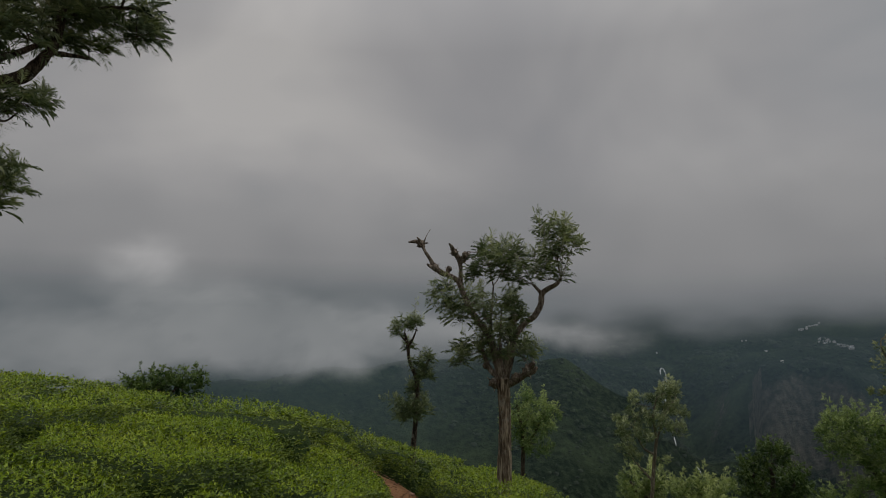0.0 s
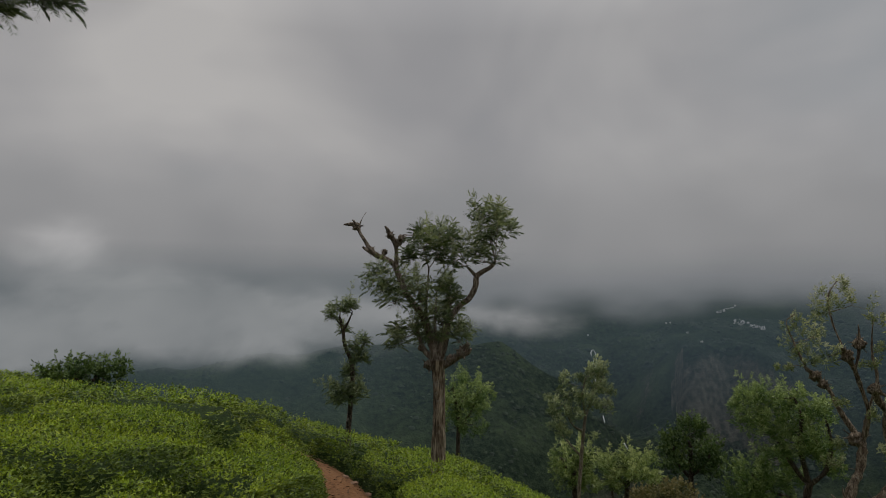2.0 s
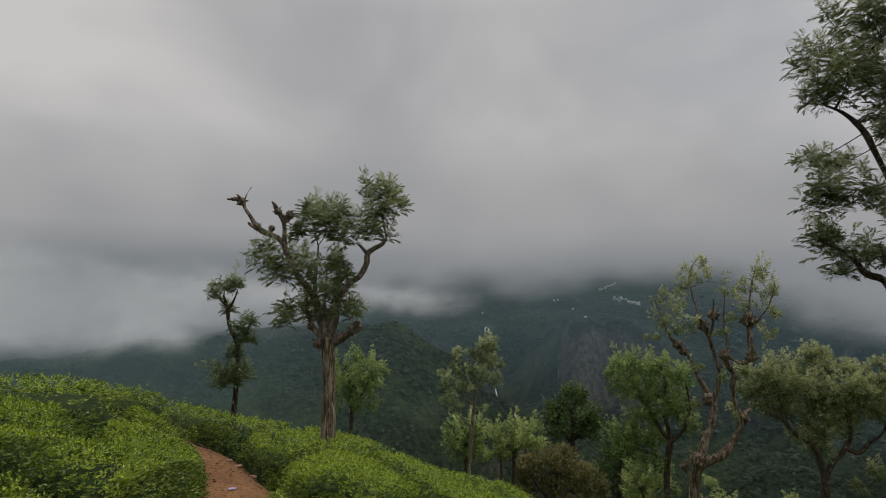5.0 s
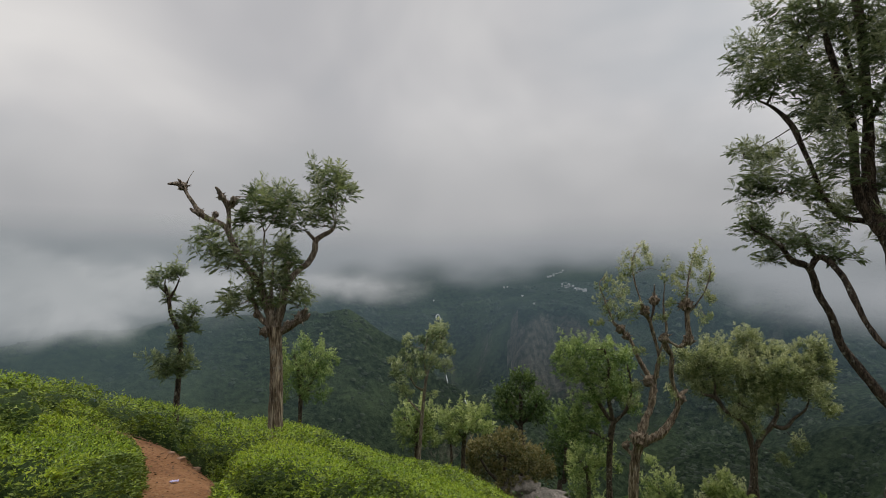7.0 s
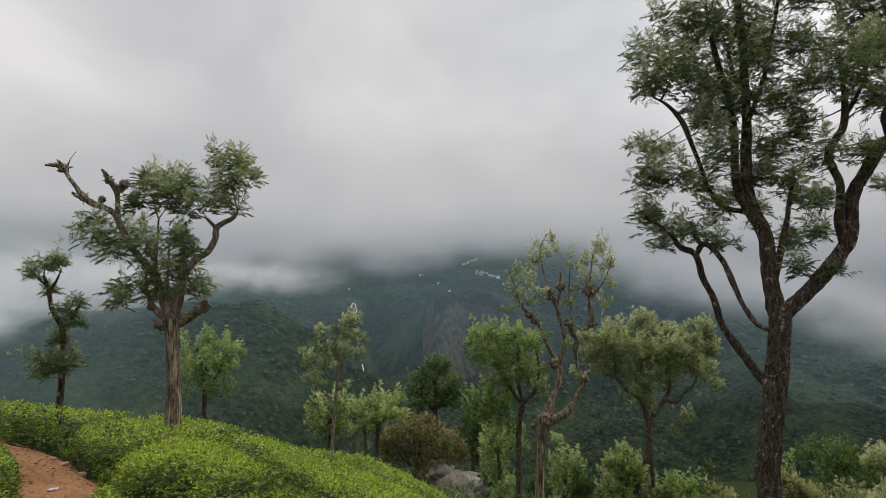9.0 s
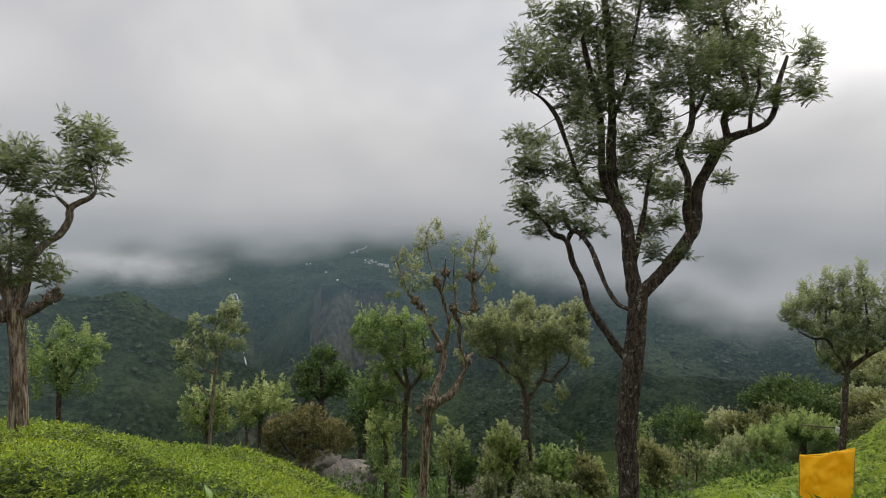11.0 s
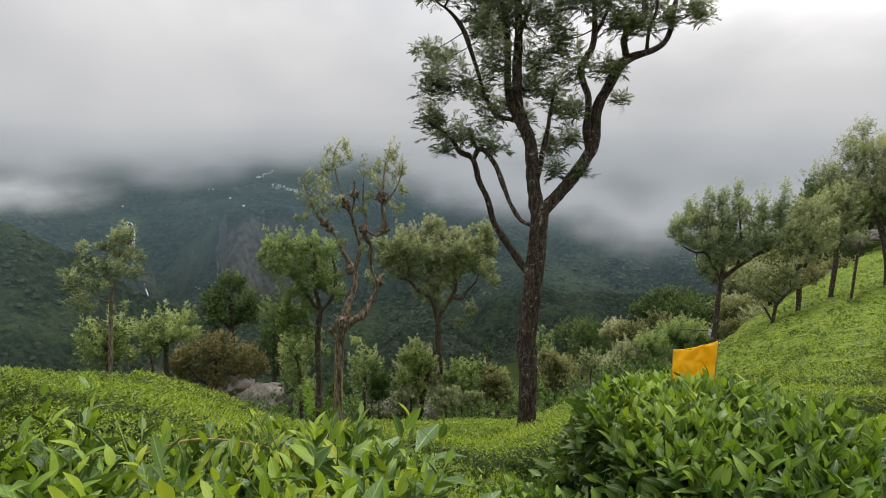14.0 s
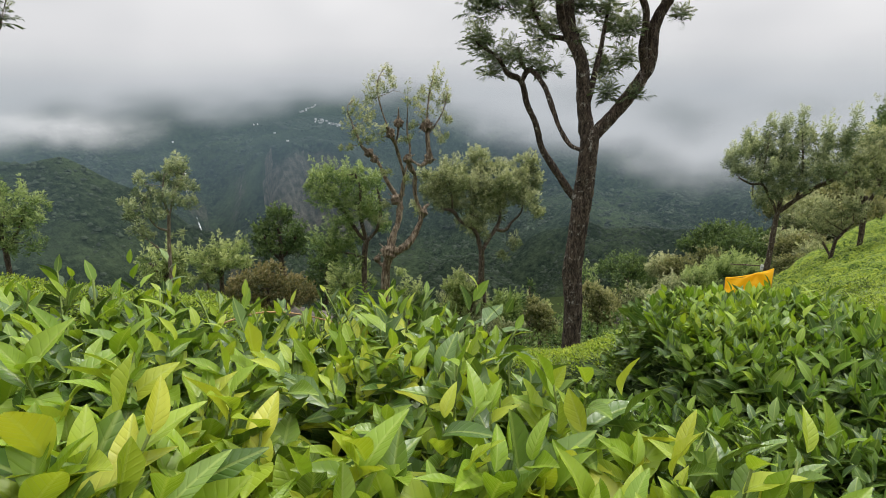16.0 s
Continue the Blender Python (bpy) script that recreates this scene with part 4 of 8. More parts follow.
# ---- trees ----
tree('pollarded_tree', 'lopped silver oak with bare grey stubs and tufts of feathery leaves', 'tree', (0.46, 5.88, -1.80), 4.2,
     limbs=[[(0.0, 0.0, 0.093), (0.01, 0.44, 0.076), (0.01, 0.71, 0.073), (-0.0, 0.98, 0.078), (-0.01, 1.11, 0.09)], [(-0.0, 1.06, 0.06), (0.06, 1.27, 0.054), (0.12, 1.51, 0.042), (0.22, 1.66, 0.036), (0.32, 1.74, 0.036), (0.39, 1.87, 0.036), (0.41, 1.98, 0.036), (0.55, 2.07, 0.027), (0.6, 2.14, 0.015)], [(0.41, 1.96, 0.024), (0.36, 2.02, 0.021), (0.31, 2.07, 0.015)], [(0.01, 1.04, 0.048), (0.13, 1.1, 0.042), (0.22, 1.17, 0.036), (0.26, 1.23, 0.036), (0.3, 1.29, 0.018)], [(0.23, 1.18, 0.03), (0.29, 1.19, 0.03), (0.33, 1.24, 0.018)], [(-0.02, 1.07, 0.054), (-0.08, 1.36, 0.048), (-0.16, 1.56, 0.045), (-0.27, 1.7, 0.042), (-0.37, 1.86, 0.039), (-0.43, 2.01, 0.036), (-0.46, 2.09, 0.036)], [(-0.45, 2.08, 0.036), (-0.53, 2.15, 0.033), (-0.65, 2.2, 0.036), (-0.73, 2.26, 0.03), (-0.8, 2.37, 0.024), (-0.86, 2.46, 0.021), (-0.89, 2.53, 0.024), (-0.94, 2.56, 0.03), (-1.05, 2.56, 0.011)], [(-0.73, 2.25, 0.03), (-0.78, 2.27, 0.024), (-0.82, 2.3, 0.012)], [(-0.6, 2.18, 0.03), (-0.58, 2.23, 0.024), (-0.57, 2.26, 0.018)], [(-0.88, 2.52, 0.015), (-0.84, 2.63, 0.004), (-0.8, 2.7, 0.004)], [(-0.9, 2.53, 0.03), (-0.93, 2.6, 0.009)], [(-0.89, 2.54, 0.024), (-0.95, 2.61, 0.006)], [(-0.45, 2.07, 0.036), (-0.45, 2.25, 0.03), (-0.47, 2.34, 0.03), (-0.51, 2.41, 0.027), (-0.54, 2.47, 0.021), (-0.57, 2.51, 0.009)], [(-0.46, 2.31, 0.03), (-0.41, 2.33, 0.03), (-0.38, 2.39, 0.021), (-0.37, 2.42, 0.009)], [(-0.03, 1.1, 0.036), (-0.13, 1.19, 0.03), (-0.19, 1.31, 0.024), (-0.22, 1.47, 0.018), (-0.19, 1.62, 0.012)], [(0.02, 1.18, 0.036), (0.07, 1.43, 0.036), (0.11, 1.62, 0.042), (0.12, 1.74, 0.036)], [(0.11, 1.67, 0.03), (0.18, 1.73, 0.024), (0.21, 1.83, 0.012)], [(-0.14, 1.54, 0.024), (-0.12, 1.78, 0.015), (-0.1, 2.05, 0.009)], [(-0.01, 1.14, 0.03), (-0.03, 1.46, 0.018), (-0.01, 1.83, 0.009)]],
     crowns=[(0.55, 2.39, 0.25, 0.21), (0.49, 2.63, 0.13, 0.17), (0.63, 2.59, 0.12, 0.16), (0.72, 2.51, 0.1, 0.12), (0.42, 2.27, 0.13, 0.16), (0.49, 2.14, 0.19, 0.08), (0.14, 2.4, 0.08, 0.16), (0.16, 2.16, 0.15, 0.21), (-0.15, 2.28, 0.19, 0.19), (-0.22, 2.42, 0.06, 0.1), (-0.04, 2.41, 0.08, 0.12), (-0.01, 2.21, 0.16, 0.19), (-0.26, 2.17, 0.13, 0.13), (-0.62, 2.01, 0.14, 0.08), (-0.56, 1.86, 0.19, 0.14), (-0.45, 1.72, 0.16, 0.13), (-0.29, 1.91, 0.19, 0.14), (-0.18, 1.75, 0.21, 0.15), (0.04, 1.89, 0.16, 0.13), (0.16, 1.78, 0.13, 0.1), (-0.15, 1.54, 0.21, 0.13), (0.04, 1.51, 0.19, 0.11), (0.14, 1.62, 0.13, 0.12), (-0.41, 1.32, 0.13, 0.1), (-0.45, 1.42, 0.11, 0.1), (-0.27, 1.42, 0.13, 0.11), (0.21, 1.32, 0.1, 0.11), (-0.01, 1.35, 0.16, 0.11), (-0.13, 1.28, 0.13, 0.09), (0.26, 1.42, 0.09, 0.08)],
     leaf=leaf_oak, bark=bark_pale, dens=0.72, size=0.135, sink=0.60, trunk_bark=bark_torn, burrs=[(-0.9, 2.53, 0.042), (-0.73, 2.26, 0.039), (-0.58, 2.24, 0.03), (-0.51, 2.41, 0.036), (-0.39, 2.38, 0.042), (-0.45, 2.35, 0.03), (0.24, 1.2, 0.054), (0.13, 1.12, 0.048), (0.12, 1.72, 0.042), (-0.09, 1.06, 0.054), (-0.17, 1.23, 0.036)])
tree('silver_oak_tree', 'tall silver oak with dark furrowed trunk and feathery grey-green crown', 'tree', (6.80, 3.83, -4.12), 59.4,
     limbs=[[(0.0, 0.0, 0.177), (-0.0, 0.8, 0.153), (-0.05, 1.38, 0.162), (-0.01, 1.95, 0.158), (0.03, 2.43, 0.16), (0.07, 2.91, 0.151), (0.09, 3.3, 0.15)], [(0.07, 3.26, 0.118), (-0.01, 3.69, 0.11), (-0.05, 4.15, 0.102), (-0.17, 4.46, 0.102), (-0.26, 4.76, 0.087), (-0.28, 5.22, 0.079), (-0.27, 5.67, 0.072), (-0.3, 6.26, 0.065), (-0.35, 6.99, 0.059), (-0.44, 7.79, 0.035)], [(0.1, 3.26, 0.095), (0.36, 3.54, 0.094), (0.62, 3.89, 0.087), (0.78, 4.19, 0.087), (0.81, 4.64, 0.083), (0.94, 4.94, 0.08), (1.06, 5.18, 0.084), (1.23, 5.33, 0.064), (1.61, 5.48, 0.049), (1.75, 5.69, 0.045), (1.8, 6.04, 0.042), (1.9, 6.39, 0.025)], [(0.73, 4.08, 0.063), (0.66, 4.38, 0.063), (0.67, 4.76, 0.055), (0.55, 5.12, 0.052), (0.68, 5.42, 0.048), (0.68, 5.79, 0.04), (0.62, 6.23, 0.025)], [(1.19, 5.31, 0.056), (1.16, 5.63, 0.053), (1.41, 5.91, 0.049), (1.36, 6.34, 0.041), (1.23, 6.77, 0.034), (1.16, 7.19, 0.026)], [(1.44, 5.42, 0.032), (1.46, 5.7, 0.029), (1.54, 5.92, 0.025), (1.55, 6.26, 0.017)], [(1.15, 5.23, 0.048), (1.02, 5.27, 0.048), (0.94, 5.31, 0.024)], [(-0.07, 2.43, 0.06), (-0.27, 2.72, 0.056), (-0.52, 3.1, 0.048), (-0.61, 3.43, 0.043), (-0.72, 3.68, 0.043), (-0.8, 3.98, 0.047), (-0.96, 4.07, 0.04), (-1.08, 4.26, 0.032), (-1.32, 4.42, 0.02)], [(-0.8, 3.96, 0.035), (-0.7, 4.11, 0.039), (-0.53, 3.95, 0.039), (-0.42, 3.72, 0.039), (-0.31, 3.45, 0.032), (-0.17, 3.23, 0.032), (-0.03, 3.16, 0.032)], [(-0.73, 4.11, 0.032), (-0.81, 4.22, 0.032), (-0.85, 4.38, 0.024)], [(-0.21, 4.47, 0.047), (-0.34, 4.52, 0.039), (-0.55, 4.58, 0.035), (-0.7, 4.84, 0.032), (-0.86, 5.3, 0.032), (-1.0, 5.68, 0.04), (-1.18, 5.93, 0.024), (-1.37, 6.07, 0.016)], [(-0.03, 4.11, 0.063), (-0.27, 4.53, 0.063), (-0.39, 4.92, 0.055), (-0.4, 5.45, 0.056), (-0.48, 5.97, 0.049), (-0.63, 6.57, 0.041), (-0.73, 7.16, 0.025)], [(0.02, 3.69, 0.055), (0.12, 4.15, 0.047), (0.19, 4.61, 0.031), (0.25, 5.06, 0.024)], [(-0.29, 5.59, 0.04), (-0.11, 6.03, 0.032), (-0.01, 6.54, 0.025), (0.09, 7.11, 0.017)], [(0.68, 5.5, 0.032), (0.85, 5.86, 0.024), (0.91, 6.29, 0.016)], [(-0.14, 5.89, 0.032), (-0.41, 6.26, 0.033), (-0.49, 6.71, 0.025)]],
     crowns=[(-1.1, 6.29, 0.42, 0.38), (-1.37, 6.11, 0.27, 0.18), (-0.64, 6.27, 0.42, 0.5), (-1.49, 6.6, 0.21, 0.26), (-1.11, 6.66, 0.43, 0.34), (-1.39, 4.93, 0.23, 0.37), (-1.09, 4.92, 0.28, 0.28), (-0.79, 4.88, 0.24, 0.28), (-1.53, 5.39, 0.17, 0.18), (-1.21, 5.35, 0.16, 0.15), (-1.32, 4.46, 0.26, 0.23), (-1.08, 4.26, 0.28, 0.16), (-0.81, 4.22, 0.19, 0.16), (-1.2, 4.07, 0.12, 0.06), (-0.65, 4.53, 0.2, 0.2), (-0.53, 4.11, 0.18, 0.11), (-0.51, 5.22, 0.28, 0.41), (-0.4, 5.82, 0.37, 0.41), (0.02, 5.36, 0.28, 0.41), (0.31, 5.58, 0.24, 0.41), (0.12, 5.88, 0.33, 0.33), (0.34, 4.68, 0.21, 0.34), (0.1, 4.91, 0.24, 0.29), (0.2, 4.15, 0.21, 0.24), (0.28, 3.81, 0.16, 0.16), (0.67, 3.77, 0.11, 0.06), (-0.39, 4.69, 0.2, 0.21), (0.46, 4.23, 0.14, 0.18), (0.71, 5.93, 0.33, 0.37), (0.69, 6.37, 0.42, 0.34), (1.13, 6.21, 0.34, 0.38), (1.55, 6.19, 0.34, 0.38), (1.95, 5.86, 0.24, 0.14), (2.12, 5.82, 0.14, 0.14), (0.95, 5.16, 0.2, 0.24), (1.12, 4.74, 0.11, 0.11), (0.5, 5.06, 0.21, 0.26), (1.7, 5.83, 0.18, 0.18), (1.32, 5.7, 0.21, 0.21), (2.03, 6.25, 0.15, 0.26), (1.15, 5.7, 0.21, 0.21), (-0.88, 6.87, 0.51, 0.39), (-0.35, 6.92, 0.6, 0.47), (0.39, 6.95, 0.51, 0.38), (0.96, 6.92, 0.52, 0.39), (1.53, 6.83, 0.52, 0.35), (-0.15, 6.25, 0.29, 0.33), (0.22, 6.39, 0.29, 0.29), (-0.12, 6.55, 0.25, 0.25), (0.41, 5.94, 0.23, 0.25), (0.96, 5.78, 0.21, 0.21), (-0.2, 4.99, 0.18, 0.24), (-0.11, 4.46, 0.16, 0.18), (-0.71, 5.6, 0.2, 0.25), (-0.87, 5.91, 0.23, 0.21), (0.52, 4.61, 0.16, 0.21), (-0.36, 7.5, 0.7, 0.39), (0.37, 7.52, 0.7, 0.39), (1.09, 7.41, 0.62, 0.35), (0.07, 7.96, 0.72, 0.31)],
     leaf=leaf_oak, bark=bark_dark, dens=0.88, size=0.165, sink=0.60)
tree('slender_tree', 'slender lopped tree with dark trunk and three leafy tufts', 'tree', (-0.51, 6.98, -1.76), -4.2,
     limbs=[[(0.0, 0.0, 0.04), (0.02, 0.33, 0.036), (0.04, 0.68, 0.036), (0.03, 0.91, 0.032), (-0.05, 1.12, 0.028), (-0.08, 1.32, 0.025), (-0.12, 1.46, 0.018)], [(0.04, 0.9, 0.025), (0.13, 1.04, 0.021), (0.2, 1.19, 0.014)], [(-0.08, 1.29, 0.018), (-0.01, 1.42, 0.014), (0.03, 1.53, 0.008)], [(-0.08, 1.34, 0.014), (-0.19, 1.47, 0.011), (-0.23, 1.53, 0.007)]],
     crowns=[(-0.11, 1.55, 0.21, 0.09), (-0.01, 1.59, 0.11, 0.06), (-0.19, 1.48, 0.12, 0.07), (0.11, 1.01, 0.13, 0.13), (0.03, 1.12, 0.11, 0.08), (0.17, 1.19, 0.08, 0.08), (-0.04, 0.62, 0.22, 0.15), (-0.11, 0.51, 0.17, 0.11), (0.09, 0.56, 0.14, 0.14), (-0.01, 0.78, 0.14, 0.1), (-0.06, 1.29, 0.08, 0.1)],
     leaf=leaf_oak, bark=bark_dark, dens=0.95, size=0.095, sink=0.60)
tree('small_tree', 'small broad-leaved tree with fresh green tufts', 'tree', (1.34, 10.92, -3.31), 7.0,
     limbs=[[(0.0, 0.0, 0.052), (0.02, 0.72, 0.046), (-0.02, 1.14, 0.04), (-0.09, 1.48, 0.022)], [(0.02, 0.67, 0.034), (0.22, 0.97, 0.028), (0.35, 1.27, 0.017)], [(0.01, 0.98, 0.028), (0.15, 1.39, 0.017)]],
     crowns=[(-0.16, 1.38, 0.24, 0.32), (0.3, 1.35, 0.24, 0.27), (0.5, 1.31, 0.17, 0.17), (0.15, 1.6, 0.17, 0.24), (0.1, 1.03, 0.34, 0.24), (0.3, 0.8, 0.25, 0.17), (-0.09, 0.73, 0.22, 0.17), (-0.04, 1.14, 0.29, 0.24), (0.45, 1.08, 0.17, 0.12)],
     leaf=leaf_fresh, bark=bark_dark, dens=1.00, size=0.16, sink=0.60)
tree('thin_tree', 'thin grey-stemmed tree with open pale green crown', 'tree', (4.55, 12.92, -5.47), 19.4,
     limbs=[[(0.0, 0.0, 0.075), (-0.12, 0.41, 0.055), (-0.07, 1.28, 0.048), (0.01, 2.13, 0.048), (0.07, 2.62, 0.042)], [(0.01, 2.23, 0.03), (-0.23, 2.41, 0.024), (-0.44, 2.91, 0.014)], [(-0.05, 1.65, 0.03), (-0.29, 1.93, 0.024), (-0.5, 2.18, 0.012)], [(0.07, 2.55, 0.03), (0.26, 3.09, 0.024), (0.51, 3.46, 0.012)], [(0.07, 2.59, 0.03), (0.0, 3.05, 0.022), (0.09, 3.53, 0.012)]],
     crowns=[(-0.39, 3.38, 0.17, 0.16), (-0.3, 3.08, 0.22, 0.18), (-0.51, 2.86, 0.18, 0.14), (-0.66, 2.94, 0.13, 0.10), (-0.16, 2.7, 0.20, 0.14), (0.07, 3.47, 0.19, 0.17), (0.2, 3.21, 0.23, 0.19), (0.12, 2.92, 0.20, 0.17), (0.38, 3.51, 0.19, 0.17), (0.43, 3.19, 0.19, 0.20), (0.52, 2.81, 0.13, 0.14), (0.42, 3.69, 0.13, 0.12), (0.28, 3.63, 0.13, 0.14), (-0.04, 3.05, 0.19, 0.17), (-0.59, 2.27, 0.17, 0.10), (-0.44, 2.13, 0.14, 0.10), (0.15, 2.11, 0.10, 0.06), (-0.7, 2.64, 0.11, 0.08), (0.64, 3.11, 0.10, 0.13)],
     leaf=leaf_oak, bark=bark_pale, dens=1.30, size=0.20, sink=0.60)
tree('flowering_shrub_tree', 'small tree with pale silvery flower heads on its tufts', 'tree', (5.79, 17.04, -7.35), 18.8,
     limbs=[[(0.0, 0.0, 0.098), (-0.03, 1.08, 0.086), (-0.03, 1.88, 0.076)], [(-0.03, 1.62, 0.067), (-0.31, 2.08, 0.057), (-0.41, 2.35, 0.038)], [(-0.03, 1.7, 0.066), (0.28, 2.05, 0.057), (0.37, 2.31, 0.038)]],
     crowns=[(-0.31, 2.31, 0.41, 0.26), (0.19, 2.32, 0.45, 0.26), (-0.03, 1.94, 0.49, 0.29), (0.27, 1.6, 0.37, 0.33), (-0.31, 1.63, 0.33, 0.33)],
     leaf=leaf_bloom, bark=bark_dark, dens=1.70, size=0.29, sink=0.60)
tree('flowering_shrub_tree', 'small tree with pale silvery flower heads on its tufts', 'tree', (6.75, 15.60, -7.02), 23.4,
     limbs=[[(0.0, 0.0, 0.093), (0.01, 1.2, 0.081), (0.09, 1.84, 0.072)], [(0.06, 1.54, 0.063), (-0.26, 1.89, 0.054), (-0.41, 2.06, 0.036)], [(0.09, 1.79, 0.054), (0.51, 2.07, 0.036)], [(-0.36, 0.01, 0.056), (-0.35, 1.04, 0.045), (-0.43, 1.72, 0.036)]],
     crowns=[(0.08, 2.19, 0.58, 0.27), (0.54, 2.21, 0.31, 0.19), (-0.35, 2.03, 0.39, 0.23), (0.25, 1.91, 0.46, 0.23), (-0.35, 1.55, 0.27, 0.27), (0.59, 1.83, 0.23, 0.14)],
     leaf=leaf_bloom, bark=bark_dark, dens=1.70, size=0.29, sink=0.60)
tree('round_tree', 'dense round dark green tree standing alone', 'tree', (15.35, 26.93, -10.97), 29.7,
     limbs=[[(0.0, 0.0, 0.2), (-0.22, 1.45, 0.149), (-0.19, 2.3, 0.149), (-0.22, 3.51, 0.118)], [(-0.21, 1.69, 0.089), (-0.82, 2.51, 0.088), (-0.99, 3.28, 0.059)], [(-0.21, 1.84, 0.089), (0.43, 2.54, 0.09), (0.67, 3.28, 0.06)]],
     crowns=[(-0.16, 3.81, 0.93, 0.66), (-0.94, 3.24, 0.73, 0.80), (0.61, 3.26, 0.74, 0.81), (-0.24, 2.73, 1.20, 0.80), (-0.94, 2.22, 0.66, 0.53), (0.42, 2.21, 0.87, 0.67), (1.0, 2.73, 0.40, 0.47), (-0.2, 4.2, 0.66, 0.37), (-1.33, 2.77, 0.32, 0.46), (0.24, 4.23, 0.40, 0.30)],
     leaf=leaf_deep, bark=bark_dark, dens=4.60, size=0.38, sink=0.60)
tree('dark_shrub', 'dark green leafy shrub in the shade of trees', 'shrub', (15.30, 23.45, -11.00), 33.1,
     limbs=[[(0.0, 0.0, 0.15), (0.21, 0.13, 0.139), (0.29, 1.55, 0.111), (0.36, 2.68, 0.083)]],
     crowns=[(0.0, 3.1, 0.59, 0.53), (0.52, 2.52, 0.66, 0.66), (-0.02, 2.15, 0.60, 0.66), (-0.16, 1.31, 0.60, 0.73), (-0.52, 0.72, 0.47, 0.66), (0.63, 1.52, 0.54, 0.73), (0.38, 0.54, 0.60, 0.73), (1.0, 2.62, 0.34, 0.47)],
     leaf=leaf_deep, bark=bark_dark, dens=4.00, size=0.36, sink=2.50)
tree('rusty_shrub', 'large rounded shrub with rust-brown flowering top over a boulder', 'shrub', (11.35, 21.15, -10.24), 28.2,
     limbs=[[(0.0, 0.0, 0.15), (-0.29, 0.41, 0.115), (-0.25, 1.11, 0.092), (-0.19, 1.82, 0.069)], [(-0.29, 0.53, 0.069), (-0.9, 1.21, 0.068), (-1.23, 1.84, 0.045)], [(-0.29, 0.53, 0.069), (0.47, 1.01, 0.07), (1.03, 1.53, 0.047)]],
     crowns=[(-0.76, 2.48, 0.80, 0.45), (-0.13, 2.61, 0.80, 0.35), (-1.37, 1.98, 0.59, 0.59), (-0.57, 1.75, 1.16, 0.70), (0.5, 2.03, 0.81, 0.56), (1.1, 1.52, 0.73, 0.62), (-1.01, 0.99, 0.85, 0.50), (0.26, 1.04, 1.07, 0.66), (1.35, 0.88, 0.52, 0.52), (-1.61, 1.32, 0.40, 0.44), (-0.29, 0.53, 0.76, 0.35), (-1.76, 1.8, 0.22, 0.34), (1.72, 1.07, 0.21, 0.36)],
     leaf=leaf_rust, bark=bark_dark, dens=4.40, size=0.24, sink=0.60)
tree('bushy_tree', 'bushy tree with thick mid-green foliage on a dark stem', 'tree', (9.18, 11.86, -6.73), 37.8,
     limbs=[[(0.0, 0.0, 0.12), (0.01, 0.16, 0.09), (0.01, 1.22, 0.09), (0.04, 2.05, 0.09), (0.12, 2.54, 0.09)], [(0.09, 2.48, 0.06), (-0.18, 2.87, 0.06), (-0.4, 3.28, 0.045), (-0.73, 3.6, 0.03)], [(0.14, 2.51, 0.075), (0.42, 2.88, 0.06), (0.54, 3.48, 0.045), (0.47, 4.01, 0.03)], [(0.11, 2.54, 0.075), (-0.02, 3.32, 0.06), (0.02, 3.92, 0.045), (-0.09, 4.37, 0.022)], [(0.03, 1.97, 0.045), (-0.25, 2.11, 0.045), (-0.63, 2.17, 0.03)]],
     crowns=[(-0.81, 4.36, 0.34, 0.21), (-0.47, 4.12, 0.38, 0.28), (-1.0, 3.89, 0.31, 0.24), (-0.7, 3.59, 0.38, 0.28), (-0.17, 4.34, 0.28, 0.24), (0.14, 4.06, 0.31, 0.31), (-0.17, 3.6, 0.38, 0.31), (0.27, 3.61, 0.28, 0.28), (0.43, 3.26, 0.28, 0.24), (0.05, 3.17, 0.34, 0.22), (-0.47, 3.23, 0.30, 0.20), (-1.07, 4.17, 0.21, 0.17), (0.57, 2.89, 0.21, 0.17), (-0.62, 2.85, 0.34, 0.23), (-1.0, 2.51, 0.34, 0.24), (-0.63, 2.25, 0.38, 0.26), (-1.03, 2.16, 0.24, 0.20), (-0.25, 2.49, 0.23, 0.20), (0.42, 4.2, 0.18, 0.18), (-1.28, 4.0, 0.16, 0.13), (-0.4, 1.95, 0.28, 0.17)],
     leaf=leaf_fresh, bark=bark_dark, dens=1.70, size=0.23, sink=0.60)
tree('flowering_shrub_tree', 'low shrubby tree with pale flower heads beside a trunk', 'tree', (9.37, 12.97, -7.45), 35.8,
     limbs=[[(0.0, 0.0, 0.08), (0.0, 1.04, 0.069), (-0.04, 1.68, 0.06)], [(-0.02, 1.44, 0.052), (-0.28, 1.9, 0.034)], [(-0.01, 1.44, 0.052), (0.36, 1.93, 0.034)]],
     crowns=[(-0.2, 1.99, 0.37, 0.22), (0.28, 2.04, 0.37, 0.24), (-0.04, 1.68, 0.48, 0.3), (-0.12, 1.11, 0.37, 0.37), (0.11, 0.65, 0.38, 0.34), (0.67, 1.71, 0.15, 0.13)],
     leaf=leaf_bloom, bark=bark_dark, dens=1.30, size=0.22, sink=0.60)
